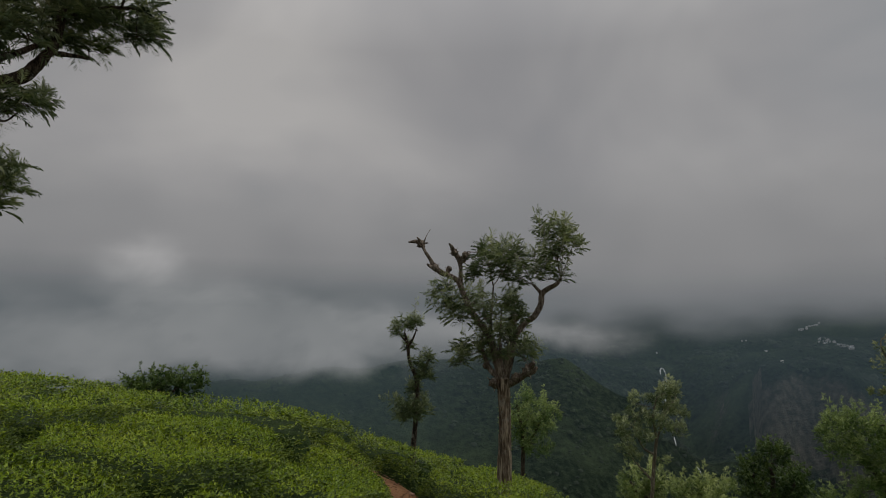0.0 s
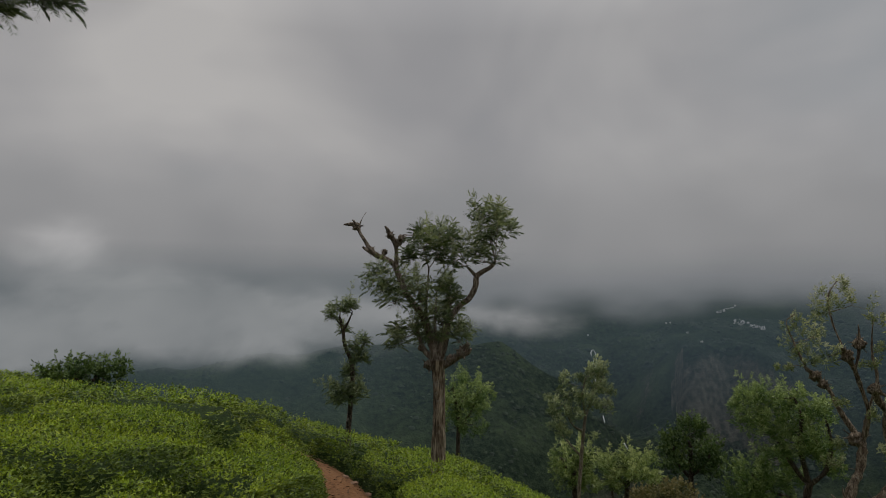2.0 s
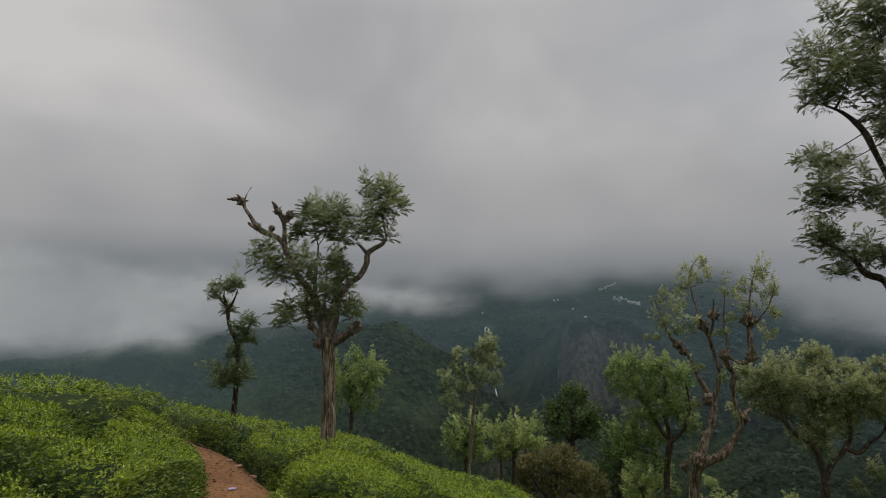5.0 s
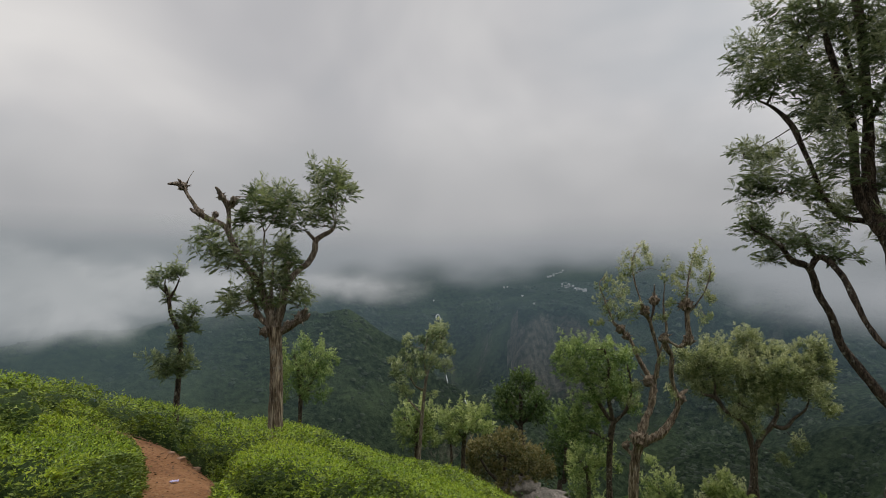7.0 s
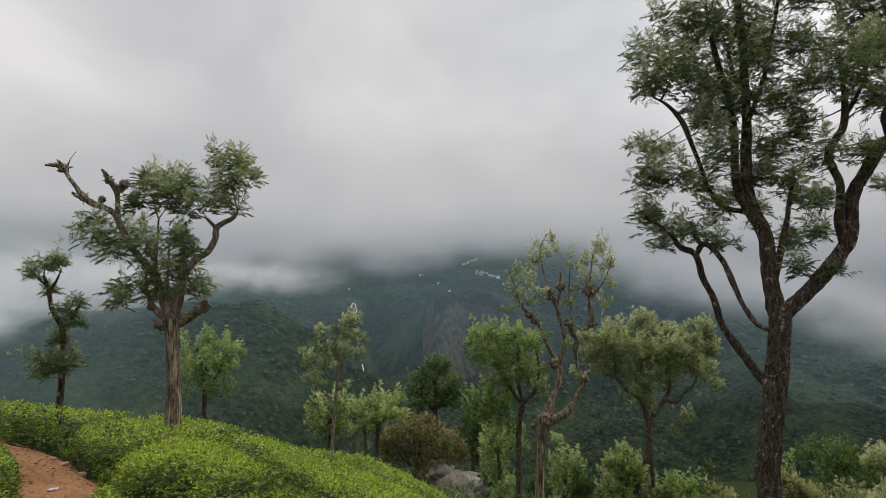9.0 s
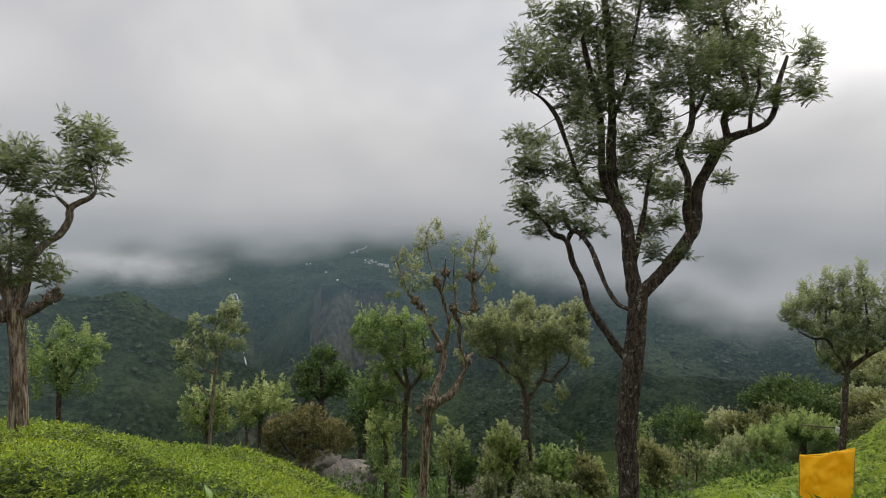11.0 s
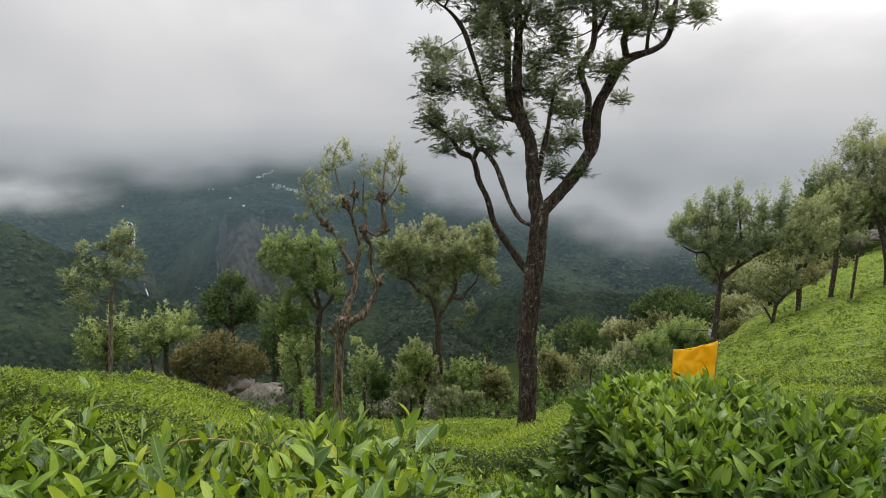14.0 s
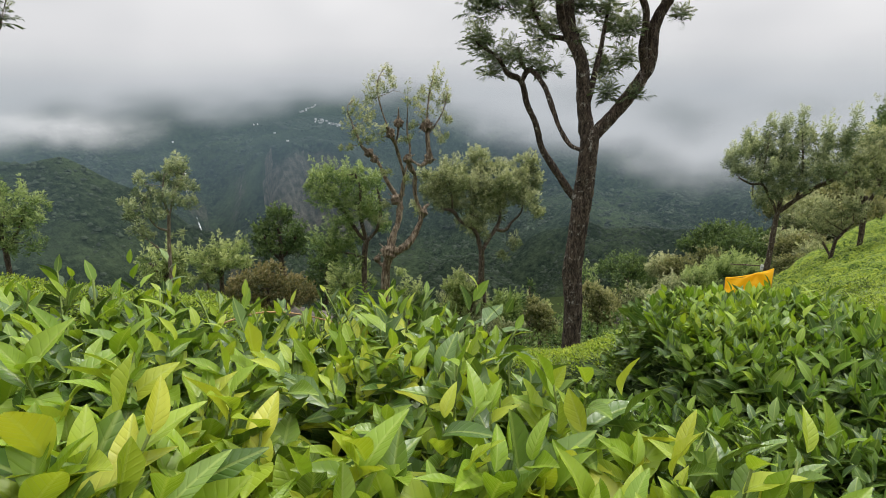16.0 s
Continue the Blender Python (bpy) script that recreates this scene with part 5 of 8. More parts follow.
tree('half_dead_tree', 'gnarled half-dead tree with peeling brown bark and sparse pale tufts', 'tree', (8.31, 10.00, -6.05), 39.7,
     limbs=[[(0.0, 0.0, 0.131), (0.03, 0.23, 0.127), (0.07, 1.04, 0.127), (0.11, 1.75, 0.127), (0.25, 2.06, 0.138)], [(0.2, 1.98, 0.138), (0.42, 2.06, 0.116), (0.65, 2.18, 0.116), (0.83, 2.39, 0.105), (0.97, 2.63, 0.084), (1.03, 2.86, 0.073), (1.11, 3.02, 0.062), (1.21, 3.1, 0.031)], [(1.03, 2.83, 0.062), (0.9, 3.24, 0.052), (0.86, 3.62, 0.052), (0.85, 3.9, 0.063), (0.74, 4.13, 0.063), (0.69, 4.35, 0.063)], [(0.23, 2.02, 0.095), (0.29, 2.41, 0.095), (0.41, 2.73, 0.095), (0.49, 3.1, 0.084), (0.42, 3.35, 0.074)], [(0.42, 3.33, 0.063), (0.3, 3.53, 0.052), (0.16, 3.78, 0.052), (0.05, 4.08, 0.043), (-0.07, 4.24, 0.053), (-0.19, 4.4, 0.064), (-0.37, 4.59, 0.032)], [(0.49, 3.19, 0.063), (0.6, 3.61, 0.052), (0.61, 3.9, 0.042), (0.5, 4.33, 0.052), (0.43, 4.6, 0.042), (0.32, 4.87, 0.063), (0.24, 5.05, 0.032)], [(0.69, 4.31, 0.063), (0.83, 4.23, 0.052), (1.0, 4.15, 0.052), (1.18, 4.29, 0.062), (1.16, 4.61, 0.062), (1.14, 4.99, 0.062), (1.12, 5.18, 0.031)], [(1.14, 4.99, 0.031), (1.22, 5.67, 0.021), (1.37, 6.22, 0.011)], [(1.16, 4.8, 0.021), (1.49, 5.31, 0.016), (1.61, 5.75, 0.011)], [(0.32, 4.84, 0.032), (0.14, 5.41, 0.021), (0.07, 5.95, 0.016), (0.25, 6.31, 0.011)], [(-0.35, 4.58, 0.032), (-0.53, 5.02, 0.021), (-0.65, 5.43, 0.011), (-0.5, 5.59, 0.011)], [(0.43, 4.6, 0.032), (0.52, 5.05, 0.042), (0.52, 5.44, 0.011)], [(0.1, 1.66, 0.053), (-0.08, 1.82, 0.053), (-0.11, 1.96, 0.032)], [(0.61, 3.9, 0.031), (0.77, 4.41, 0.031), (0.72, 4.92, 0.021), (0.77, 5.56, 0.011)]],
     crowns=[(-0.59, 4.91, 0.23, 0.26), (-0.5, 5.43, 0.16, 0.18), (-0.75, 4.56, 0.16, 0.13), (0.12, 5.95, 0.22, 0.28), (-0.07, 5.64, 0.18, 0.23), (0.3, 6.15, 0.12, 0.13), (0.45, 5.82, 0.23, 0.13), (-0.2, 5.15, 0.26, 0.18), (0.01, 4.89, 0.23, 0.17), (-0.33, 4.71, 0.18, 0.14), (1.06, 5.67, 0.18, 0.2), (1.37, 6.05, 0.18, 0.23), (1.44, 5.67, 0.23, 0.25), (1.18, 5.31, 0.23, 0.17), (1.67, 5.16, 0.11, 0.21), (1.61, 5.54, 0.11, 0.21), (0.77, 5.54, 0.11, 0.09), (1.48, 4.84, 0.18, 0.16), (0.62, 4.72, 0.14, 0.14), (0.87, 4.99, 0.11, 0.14), (0.74, 3.77, 0.12, 0.15), (0.19, 3.99, 0.12, 0.13), (0.86, 3.07, 0.14, 0.17), (-0.02, 2.82, 0.17, 0.17), (0.17, 3.11, 0.14, 0.14)],
     leaf=leaf_pale, bark=bark_torn, dens=0.55, size=0.17, sink=0.60, burrs=[(1.06, 2.91, 0.11), (-0.1, 1.87, 0.08), (0.42, 3.25, 0.13), (-0.19, 4.4, 0.1), (-0.07, 4.24, 0.08), (0.32, 4.87, 0.1), (0.52, 5.08, 0.1), (1.14, 5.02, 0.13), (1.18, 4.29, 0.1), (0.69, 4.31, 0.1), (0.2, 2.05, 0.18)])
tree('spreading_tree', 'spreading tree with yellowish green tufted crown', 'tree', (14.11, 12.73, -9.95), 47.5,
     limbs=[[(0.0, 0.0, 0.15), (0.39, 2.14, 0.109), (0.73, 3.08, 0.126), (0.78, 3.76, 0.126), (0.77, 4.3, 0.126)], [(0.73, 4.24, 0.09), (0.6, 4.83, 0.09), (0.38, 5.15, 0.073), (0.03, 5.38, 0.073), (-0.23, 5.77, 0.073), (-0.58, 5.86, 0.037)], [(0.78, 4.17, 0.09), (1.0, 4.59, 0.09), (1.24, 4.89, 0.089), (1.4, 5.19, 0.071), (1.47, 5.88, 0.036)], [(1.27, 4.93, 0.071), (1.6, 4.83, 0.071), (1.88, 5.1, 0.053), (2.22, 5.43, 0.035), (2.37, 6.11, 0.026)], [(0.9, 2.2, 0.072), (0.86, 2.95, 0.072), (0.78, 3.67, 0.072)], [(0.38, 5.15, 0.054), (0.43, 5.99, 0.036), (0.6, 6.91, 0.027)], [(-0.23, 5.77, 0.055), (-0.26, 6.32, 0.037), (-0.37, 6.94, 0.018)]],
     crowns=[(-0.31, 7.19, 0.35, 0.37), (-0.58, 6.74, 0.44, 0.35), (-0.93, 6.54, 0.36, 0.36), (-0.12, 6.67, 0.40, 0.40), (-0.67, 6.09, 0.44, 0.29), (-0.3, 5.86, 0.35, 0.24), (0.64, 7.5, 0.26, 0.26), (0.47, 7.04, 0.35, 0.35), (0.89, 7.06, 0.28, 0.35), (0.29, 6.51, 0.35, 0.40), (1.31, 7.08, 0.30, 0.25), (1.24, 6.65, 0.38, 0.35), (0.74, 6.44, 0.43, 0.38), (0.55, 5.91, 0.48, 0.35), (1.07, 6.01, 0.47, 0.38), (1.64, 6.58, 0.34, 0.34), (1.49, 5.95, 0.43, 0.38), (2.37, 7.21, 0.28, 0.23), (2.06, 6.87, 0.34, 0.30), (1.9, 6.24, 0.38, 0.38), (2.61, 6.96, 0.25, 0.29), (2.38, 6.44, 0.38, 0.38), (2.77, 6.46, 0.20, 0.29), (2.22, 5.91, 0.38, 0.30), (2.64, 5.86, 0.29, 0.34), (2.84, 5.44, 0.14, 0.23), (0.8, 5.36, 0.38, 0.30), (1.31, 5.4, 0.35, 0.28), (0.63, 4.83, 0.30, 0.26), (1.96, 4.4, 0.25, 0.14), (1.55, 4.1, 0.14, 0.14), (-1.02, 7.07, 0.24, 0.20), (0.12, 5.24, 0.26, 0.16)],
     leaf=leaf_silver, bark=bark_dark, dens=2.20, size=0.28, sink=0.60)
tree('shrubby_tree', 'low shrubby tree with grey-green tufts', 'tree', (14.90, 13.34, -10.48), 47.7,
     limbs=[[(0.0, 0.0, 0.091), (0.12, 1.3, 0.078), (0.06, 2.17, 0.065)], [(0.12, 1.52, 0.055), (0.57, 2.37, 0.043)], [(0.08, 1.74, 0.055), (-0.42, 2.49, 0.043)]],
     crowns=[(0.05, 2.98, 0.51, 0.37), (-0.42, 2.6, 0.42, 0.37), (0.51, 2.63, 0.47, 0.42), (0.06, 2.17, 0.75, 0.42), (0.27, 1.62, 0.52, 0.29)],
     leaf=leaf_silver, bark=bark_dark, dens=1.80, size=0.25, sink=0.60)
tree('shrubby_tree', 'low shrubby tree with silvery tufts', 'tree', (14.77, 16.30, -11.30), 41.8,
     limbs=[[(0.0, 0.0, 0.087), (0.05, 1.3, 0.073), (0.1, 2.47, 0.06)], [(0.08, 1.65, 0.048), (0.42, 2.45, 0.036)]],
     crowns=[(0.02, 3.12, 0.46, 0.31), (0.37, 2.73, 0.41, 0.36), (-0.07, 2.48, 0.46, 0.41), (0.19, 1.88, 0.47, 0.31), (-0.24, 3.65, 0.2, 0.18)],
     leaf=leaf_bloom, bark=bark_dark, dens=1.20, size=0.28, sink=0.60)
tree('shrub', 'rounded green shrub on the lower slope', 'shrub', (22.45, 16.73, -14.00), 53.0,
     limbs=[[(0.0, 0.0, 0.126), (-0.02, 1.82, 0.092)]],
     crowns=[(-0.46, 2.65, 0.66, 0.66), (0.32, 2.79, 0.66, 0.72), (-0.02, 1.97, 1.06, 0.6), (0.7, 2.14, 0.53, 0.53)],
     leaf=leaf_fresh, bark=bark_dark, dens=1.40, size=0.36, sink=0.60)
tree('cypress', 'narrow dark green conical tree on the slope', 'tree', (22.24, 15.30, -13.17), 55.1,
     limbs=[[(0.0, 0.0, 0.121), (-0.03, 2.32, 0.088), (-0.05, 3.33, 0.043)]],
     crowns=[(-0.04, 3.13, 0.22, 0.44), (-0.03, 2.47, 0.41, 0.57), (-0.02, 1.69, 0.54, 0.57)],
     leaf=leaf_deep, bark=bark_dark, dens=1.80, size=0.34, sink=0.60)
tree('sapling', 'thin sapling with light green leaf tufts', 'tree', (20.06, 13.17, -11.95), 56.3,
     limbs=[[(0.0, 0.0, 0.067), (0.03, 1.3, 0.053), (0.01, 2.19, 0.039)]],
     crowns=[(0.01, 2.27, 0.28, 0.25), (-0.18, 1.9, 0.28, 0.2), (0.27, 1.77, 0.25, 0.25), (0.03, 1.43, 0.26, 0.2)],
     leaf=leaf_bloom, bark=bark_dark, dens=1.20, size=0.26, sink=0.60)
tree('sapling', 'thin sapling with light green leaf tufts', 'tree', (28.95, 15.83, -13.72), 61.1,
     limbs=[[(0.0, 0.0, 0.108), (-0.05, 2.08, 0.07)]],
     crowns=[(-0.06, 2.7, 0.53, 0.68), (0.19, 1.92, 0.46, 0.53)],
     leaf=leaf_fresh, bark=bark_dark, dens=1.40, size=0.40, sink=0.60)
tree('shrub', 'broad olive-green shrub in the hedge line', 'shrub', (26.71, 13.65, -12.82), 62.6,
     limbs=[[(0.0, 0.0, 0.131), (0.03, 1.2, 0.097)], [(-0.02, 0.71, 0.081), (-0.54, 1.15, 0.049)], [(-0.02, 0.71, 0.081), (0.47, 1.24, 0.049)]],
     crowns=[(-0.49, 1.15, 0.91, 0.75), (0.43, 1.17, 0.91, 0.75), (-0.04, 1.44, 0.99, 0.64), (-0.02, 0.99, 1.32, 0.64), (-0.74, 0.92, 0.58, 0.48), (0.68, 1.02, 0.58, 0.48), (0.16, 1.56, 0.49, 0.43)],
     leaf=leaf_olive, bark=bark_dark, dens=2.20, size=0.28, sink=2.00)
tree('shrub', 'broad olive-green shrub in the hedge line', 'shrub', (25.25, 12.09, -12.74), 64.1,
     limbs=[[(0.0, 0.0, 0.124), (0.02, 1.18, 0.091)], [(-0.02, 0.68, 0.077), (-0.64, 1.11, 0.046)], [(-0.02, 0.68, 0.077), (0.57, 1.24, 0.046)]],
     crowns=[(-0.58, 1.11, 1.11, 0.77), (0.51, 1.16, 1.11, 0.77), (-0.04, 1.42, 1.2, 0.66), (-0.03, 0.96, 1.61, 0.66), (-0.88, 0.87, 0.71, 0.5), (0.82, 1.02, 0.71, 0.49), (0.2, 1.55, 0.6, 0.44)],
     leaf=leaf_olive, bark=bark_dark, dens=2.20, size=0.26, sink=2.00)
tree('shrub', 'broad olive-green shrub in the hedge line', 'shrub', (23.81, 12.73, -12.68), 61.5,
     limbs=[[(0.0, 0.0, 0.12), (0.03, 1.03, 0.089)], [(-0.01, 0.63, 0.074), (-0.38, 1.0, 0.044)], [(-0.01, 0.63, 0.074), (0.33, 1.06, 0.044)]],
     crowns=[(-0.34, 1.0, 0.63, 0.62), (0.29, 1.0, 0.63, 0.62), (-0.03, 1.23, 0.69, 0.53), (-0.02, 0.86, 0.92, 0.53), (-0.52, 0.81, 0.4, 0.4), (0.47, 0.88, 0.4, 0.4), (0.11, 1.33, 0.34, 0.35)],
     leaf=leaf_fresh, bark=bark_dark, dens=2.20, size=0.26, sink=2.00)
tree('round_tree', 'dark crowned tree behind the hedge', 'tree', (32.93, 14.54, -13.46), 65.9,
     limbs=[[(0.0, 0.0, 0.155), (0.03, 1.41, 0.115)], [(-0.02, 0.83, 0.096), (-0.7, 1.34, 0.057)], [(-0.02, 0.83, 0.096), (0.61, 1.47, 0.057)]],
     crowns=[(-0.64, 1.34, 1.2, 0.88), (0.55, 1.38, 1.2, 0.88), (-0.05, 1.68, 1.3, 0.75), (-0.03, 1.16, 1.74, 0.76), (-0.96, 1.06, 0.76, 0.57), (0.88, 1.21, 0.76, 0.57), (0.21, 1.83, 0.65, 0.5)],
     leaf=leaf_deep, bark=bark_dark, dens=2.20, size=0.33, sink=2.00)
tree('round_tree', 'dark crowned tree behind the hedge', 'tree', (30.33, 13.01, -13.09), 66.5,
     limbs=[[(0.0, 0.0, 0.143), (0.03, 1.22, 0.106)], [(-0.02, 0.74, 0.089), (-0.55, 1.16, 0.053)], [(-0.02, 0.74, 0.089), (0.47, 1.27, 0.053)]],
     crowns=[(-0.49, 1.17, 0.93, 0.74), (0.42, 1.2, 0.93, 0.74), (-0.04, 1.45, 1.01, 0.63), (-0.03, 1.02, 1.36, 0.64), (-0.74, 0.94, 0.59, 0.48), (0.67, 1.06, 0.59, 0.48), (0.15, 1.58, 0.51, 0.42)],
     leaf=leaf_deep, bark=bark_dark, dens=2.20, size=0.30, sink=2.00)
tree('flowering_tree', 'tree with pale silvery flower heads', 'tree', (31.59, 12.57, -11.43), 68.0,
     limbs=[[(0.0, 0.0, 0.144), (0.03, 1.03, 0.107)], [(-0.02, 0.69, 0.09), (-0.32, 1.0, 0.054)], [(-0.02, 0.69, 0.09), (0.25, 1.06, 0.054)]],
     crowns=[(-0.29, 1.0, 0.53, 0.53), (0.23, 1.01, 0.53, 0.53), (-0.04, 1.19, 0.58, 0.45), (-0.03, 0.88, 0.77, 0.45), (-0.43, 0.84, 0.34, 0.34), (0.37, 0.9, 0.34, 0.34), (0.07, 1.28, 0.29, 0.3)],
     leaf=leaf_pale, bark=bark_dark, dens=2.20, size=0.31, sink=2.00)
tree('hedge_tree', 'grey-green tree in the hedge line', 'tree', (30.97, 11.40, -11.42), 69.5,
     limbs=[[(0.0, 0.0, 0.14), (0.02, 1.19, 0.104)], [(-0.03, 0.73, 0.087), (-0.47, 1.14, 0.052)], [(-0.03, 0.73, 0.087), (0.38, 1.24, 0.052)]],
     crowns=[(-0.43, 1.14, 0.8, 0.73), (0.34, 1.17, 0.8, 0.73), (-0.05, 1.42, 0.87, 0.62), (-0.03, 0.99, 1.17, 0.63), (-0.64, 0.92, 0.51, 0.47), (0.56, 1.03, 0.51, 0.47), (0.12, 1.53, 0.44, 0.42)],
     leaf=leaf_olive, bark=bark_dark, dens=2.20, size=0.30, sink=2.00)
tree('hedge_tree', 'grey-green tree in the hedge line', 'tree', (28.23, 10.16, -11.30), 69.9,
     limbs=[[(0.0, 0.0, 0.129), (0.02, 1.03, 0.096)], [(-0.02, 0.64, 0.08), (-0.4, 0.98, 0.048)], [(-0.02, 0.64, 0.08), (0.32, 1.07, 0.048)]],
     crowns=[(-0.36, 0.98, 0.68, 0.6), (0.29, 1.01, 0.68, 0.6), (-0.04, 1.21, 0.74, 0.52), (-0.03, 0.86, 1.0, 0.52), (-0.54, 0.79, 0.44, 0.39), (0.47, 0.9, 0.44, 0.39), (0.1, 1.31, 0.37, 0.34)],
     leaf=leaf_silver, bark=bark_dark, dens=2.20, size=0.28, sink=2.00)
tree('hedge_tree', 'grey-green tree in the hedge line', 'tree', (26.88, 10.88, -11.97), 67.6,
     limbs=[[(0.0, 0.0, 0.126), (0.02, 1.01, 0.093)], [(-0.02, 0.63, 0.078), (-0.45, 0.96, 0.047)], [(-0.02, 0.63, 0.078), (0.38, 1.06, 0.047)]],
     crowns=[(-0.41, 0.96, 0.77, 0.59), (0.34, 1.0, 0.77, 0.59), (-0.04, 1.19, 0.84, 0.5), (-0.03, 0.85, 1.12, 0.51), (-0.61, 0.78, 0.49, 0.38), (0.55, 0.89, 0.49, 0.38), (0.12, 1.29, 0.42, 0.34)],
     leaf=leaf_silver, bark=bark_dark, dens=2.20, size=0.27, sink=2.00)
tree('hedge_tree', 'grey-green tree in the hedge line', 'tree', (28.49, 9.40, -10.73), 71.4,
     limbs=[[(0.0, 0.0, 0.128), (0.02, 1.02, 0.095)], [(-0.02, 0.64, 0.08), (-0.34, 0.97, 0.048)], [(-0.02, 0.64, 0.08), (0.26, 1.05, 0.048)]],
     crowns=[(-0.31, 0.97, 0.58, 0.6), (0.23, 0.99, 0.58, 0.6), (-0.04, 1.2, 0.63, 0.51), (-0.03, 0.85, 0.84, 0.51), (-0.45, 0.79, 0.37, 0.39), (0.38, 0.88, 0.37, 0.39), (0.07, 1.29, 0.31, 0.34)],
     leaf=leaf_fresh, bark=bark_dark, dens=2.20, size=0.28, sink=2.00)
tree('flat_topped_tree', 'flat-topped dark tree on the hillside', 'tree', (40.24, 12.03, -11.29), 73.1,
     limbs=[[(0.0, 0.0, 0.175), (0.02, 1.22, 0.13)], [(-0.03, 0.82, 0.109), (-0.83, 1.13, 0.065)], [(-0.03, 0.82, 0.109), (0.72, 1.3, 0.065)]],
     crowns=[(-0.75, 1.14, 1.51, 0.64), (0.64, 1.23, 1.5, 0.64), (-0.06, 1.41, 1.64, 0.55), (-0.04, 1.04, 2.19, 0.55), (-1.13, 0.93, 0.96, 0.41), (1.03, 1.13, 0.96, 0.41), (0.25, 1.53, 0.82, 0.36)],
     leaf=leaf_deep, bark=bark_dark, dens=2.20, size=0.39, sink=2.00)
tree('flat_topped_tree', 'flat-topped dark tree on the hillside', 'tree', (38.53, 10.75, -11.59), 74.2,
     limbs=[[(0.0, 0.0, 0.167), (0.02, 1.24, 0.125)], [(-0.03, 0.8, 0.104), (-0.85, 1.13, 0.062)], [(-0.03, 0.8, 0.104), (0.74, 1.32, 0.062)]],
     crowns=[(-0.77, 1.14, 1.58, 0.7), (0.66, 1.25, 1.58, 0.7), (-0.06, 1.44, 1.72, 0.6), (-0.04, 1.04, 2.3, 0.6), (-1.17, 0.91, 1.01, 0.45), (1.06, 1.15, 1.0, 0.45), (0.25, 1.57, 0.86, 0.4)],
     leaf=leaf_deep, bark=bark_dark, dens=2.20, size=0.37, sink=2.00)
tree('hedge_tree', 'fresh green small tree beside a trunk', 'tree', (30.85, 8.52, -10.45), 74.3,
     limbs=[[(0.0, 0.0, 0.135), (0.01, 1.0, 0.101)], [(-0.03, 0.64, 0.084), (-0.51, 0.92, 0.05)], [(-0.03, 0.64, 0.084), (0.43, 1.05, 0.05)]],
     crowns=[(-0.47, 0.93, 0.94, 0.56), (0.38, 1.0, 0.94, 0.56), (-0.05, 1.16, 1.02, 0.48), (-0.03, 0.84, 1.37, 0.48), (-0.7, 0.75, 0.6, 0.36), (0.62, 0.91, 0.6, 0.36), (0.14, 1.26, 0.51, 0.32)],
     leaf=leaf_fresh, bark=bark_dark, dens=2.20, size=0.30, sink=2.00)
tree('hedge_tree', 'grey-green tree in the hedge line', 'tree', (36.23, 11.45, -12.04), 72.2,
     limbs=[[(0.0, 0.0, 0.16), (0.02, 1.12, 0.119)], [(-0.03, 0.75, 0.1), (-0.49, 1.06, 0.06)], [(-0.03, 0.75, 0.1), (0.39, 1.17, 0.06)]],
     crowns=[(-0.44, 1.07, 0.85, 0.58), (0.35, 1.11, 0.85, 0.58), (-0.05, 1.3, 0.93, 0.5), (-0.04, 0.96, 1.24, 0.5), (-0.66, 0.88, 0.54, 0.38), (0.58, 1.01, 0.54, 0.38), (0.12, 1.39, 0.46, 0.33)],
     leaf=leaf_olive, bark=bark_dark, dens=2.20, size=0.35, sink=2.00)
tree('shrub', 'olive shrub below the tea slope', 'shrub', (39.38, 7.03, -11.17), 79.7,
     limbs=[[(0.0, 0.0, 0.167), (-0.0, 1.32, 0.124)], [(-0.04, 0.8, 0.104), (-0.7, 1.22, 0.062)], [(-0.04, 0.8, 0.104), (0.56, 1.41, 0.062)]],
     crowns=[(-0.63, 1.23, 1.37, 0.87), (0.5, 1.32, 1.37, 0.87), (-0.08, 1.57, 1.49, 0.74), (-0.05, 1.1, 1.99, 0.75), (-0.94, 0.96, 0.87, 0.56), (0.82, 1.19, 0.87, 0.56), (0.17, 1.71, 0.74, 0.5)],
     leaf=leaf_olive, bark=bark_dark, dens=2.20, size=0.37, sink=2.00)
tree('shrub', 'olive shrub below the tea slope', 'shrub', (35.40, 6.54, -11.20), 79.3,
     limbs=[[(0.0, 0.0, 0.152), (0.0, 1.14, 0.113)], [(-0.03, 0.71, 0.094), (-0.54, 1.05, 0.056)], [(-0.03, 0.71, 0.094), (0.43, 1.21, 0.056)]],
     crowns=[(-0.49, 1.06, 1.05, 0.71), (0.38, 1.14, 1.05, 0.71), (-0.06, 1.34, 1.15, 0.61), (-0.05, 0.95, 1.53, 0.61), (-0.73, 0.84, 0.67, 0.46), (0.63, 1.03, 0.67, 0.46), (0.12, 1.46, 0.57, 0.4)],
     leaf=leaf_olive, bark=bark_dark, dens=2.20, size=0.33, sink=2.00)
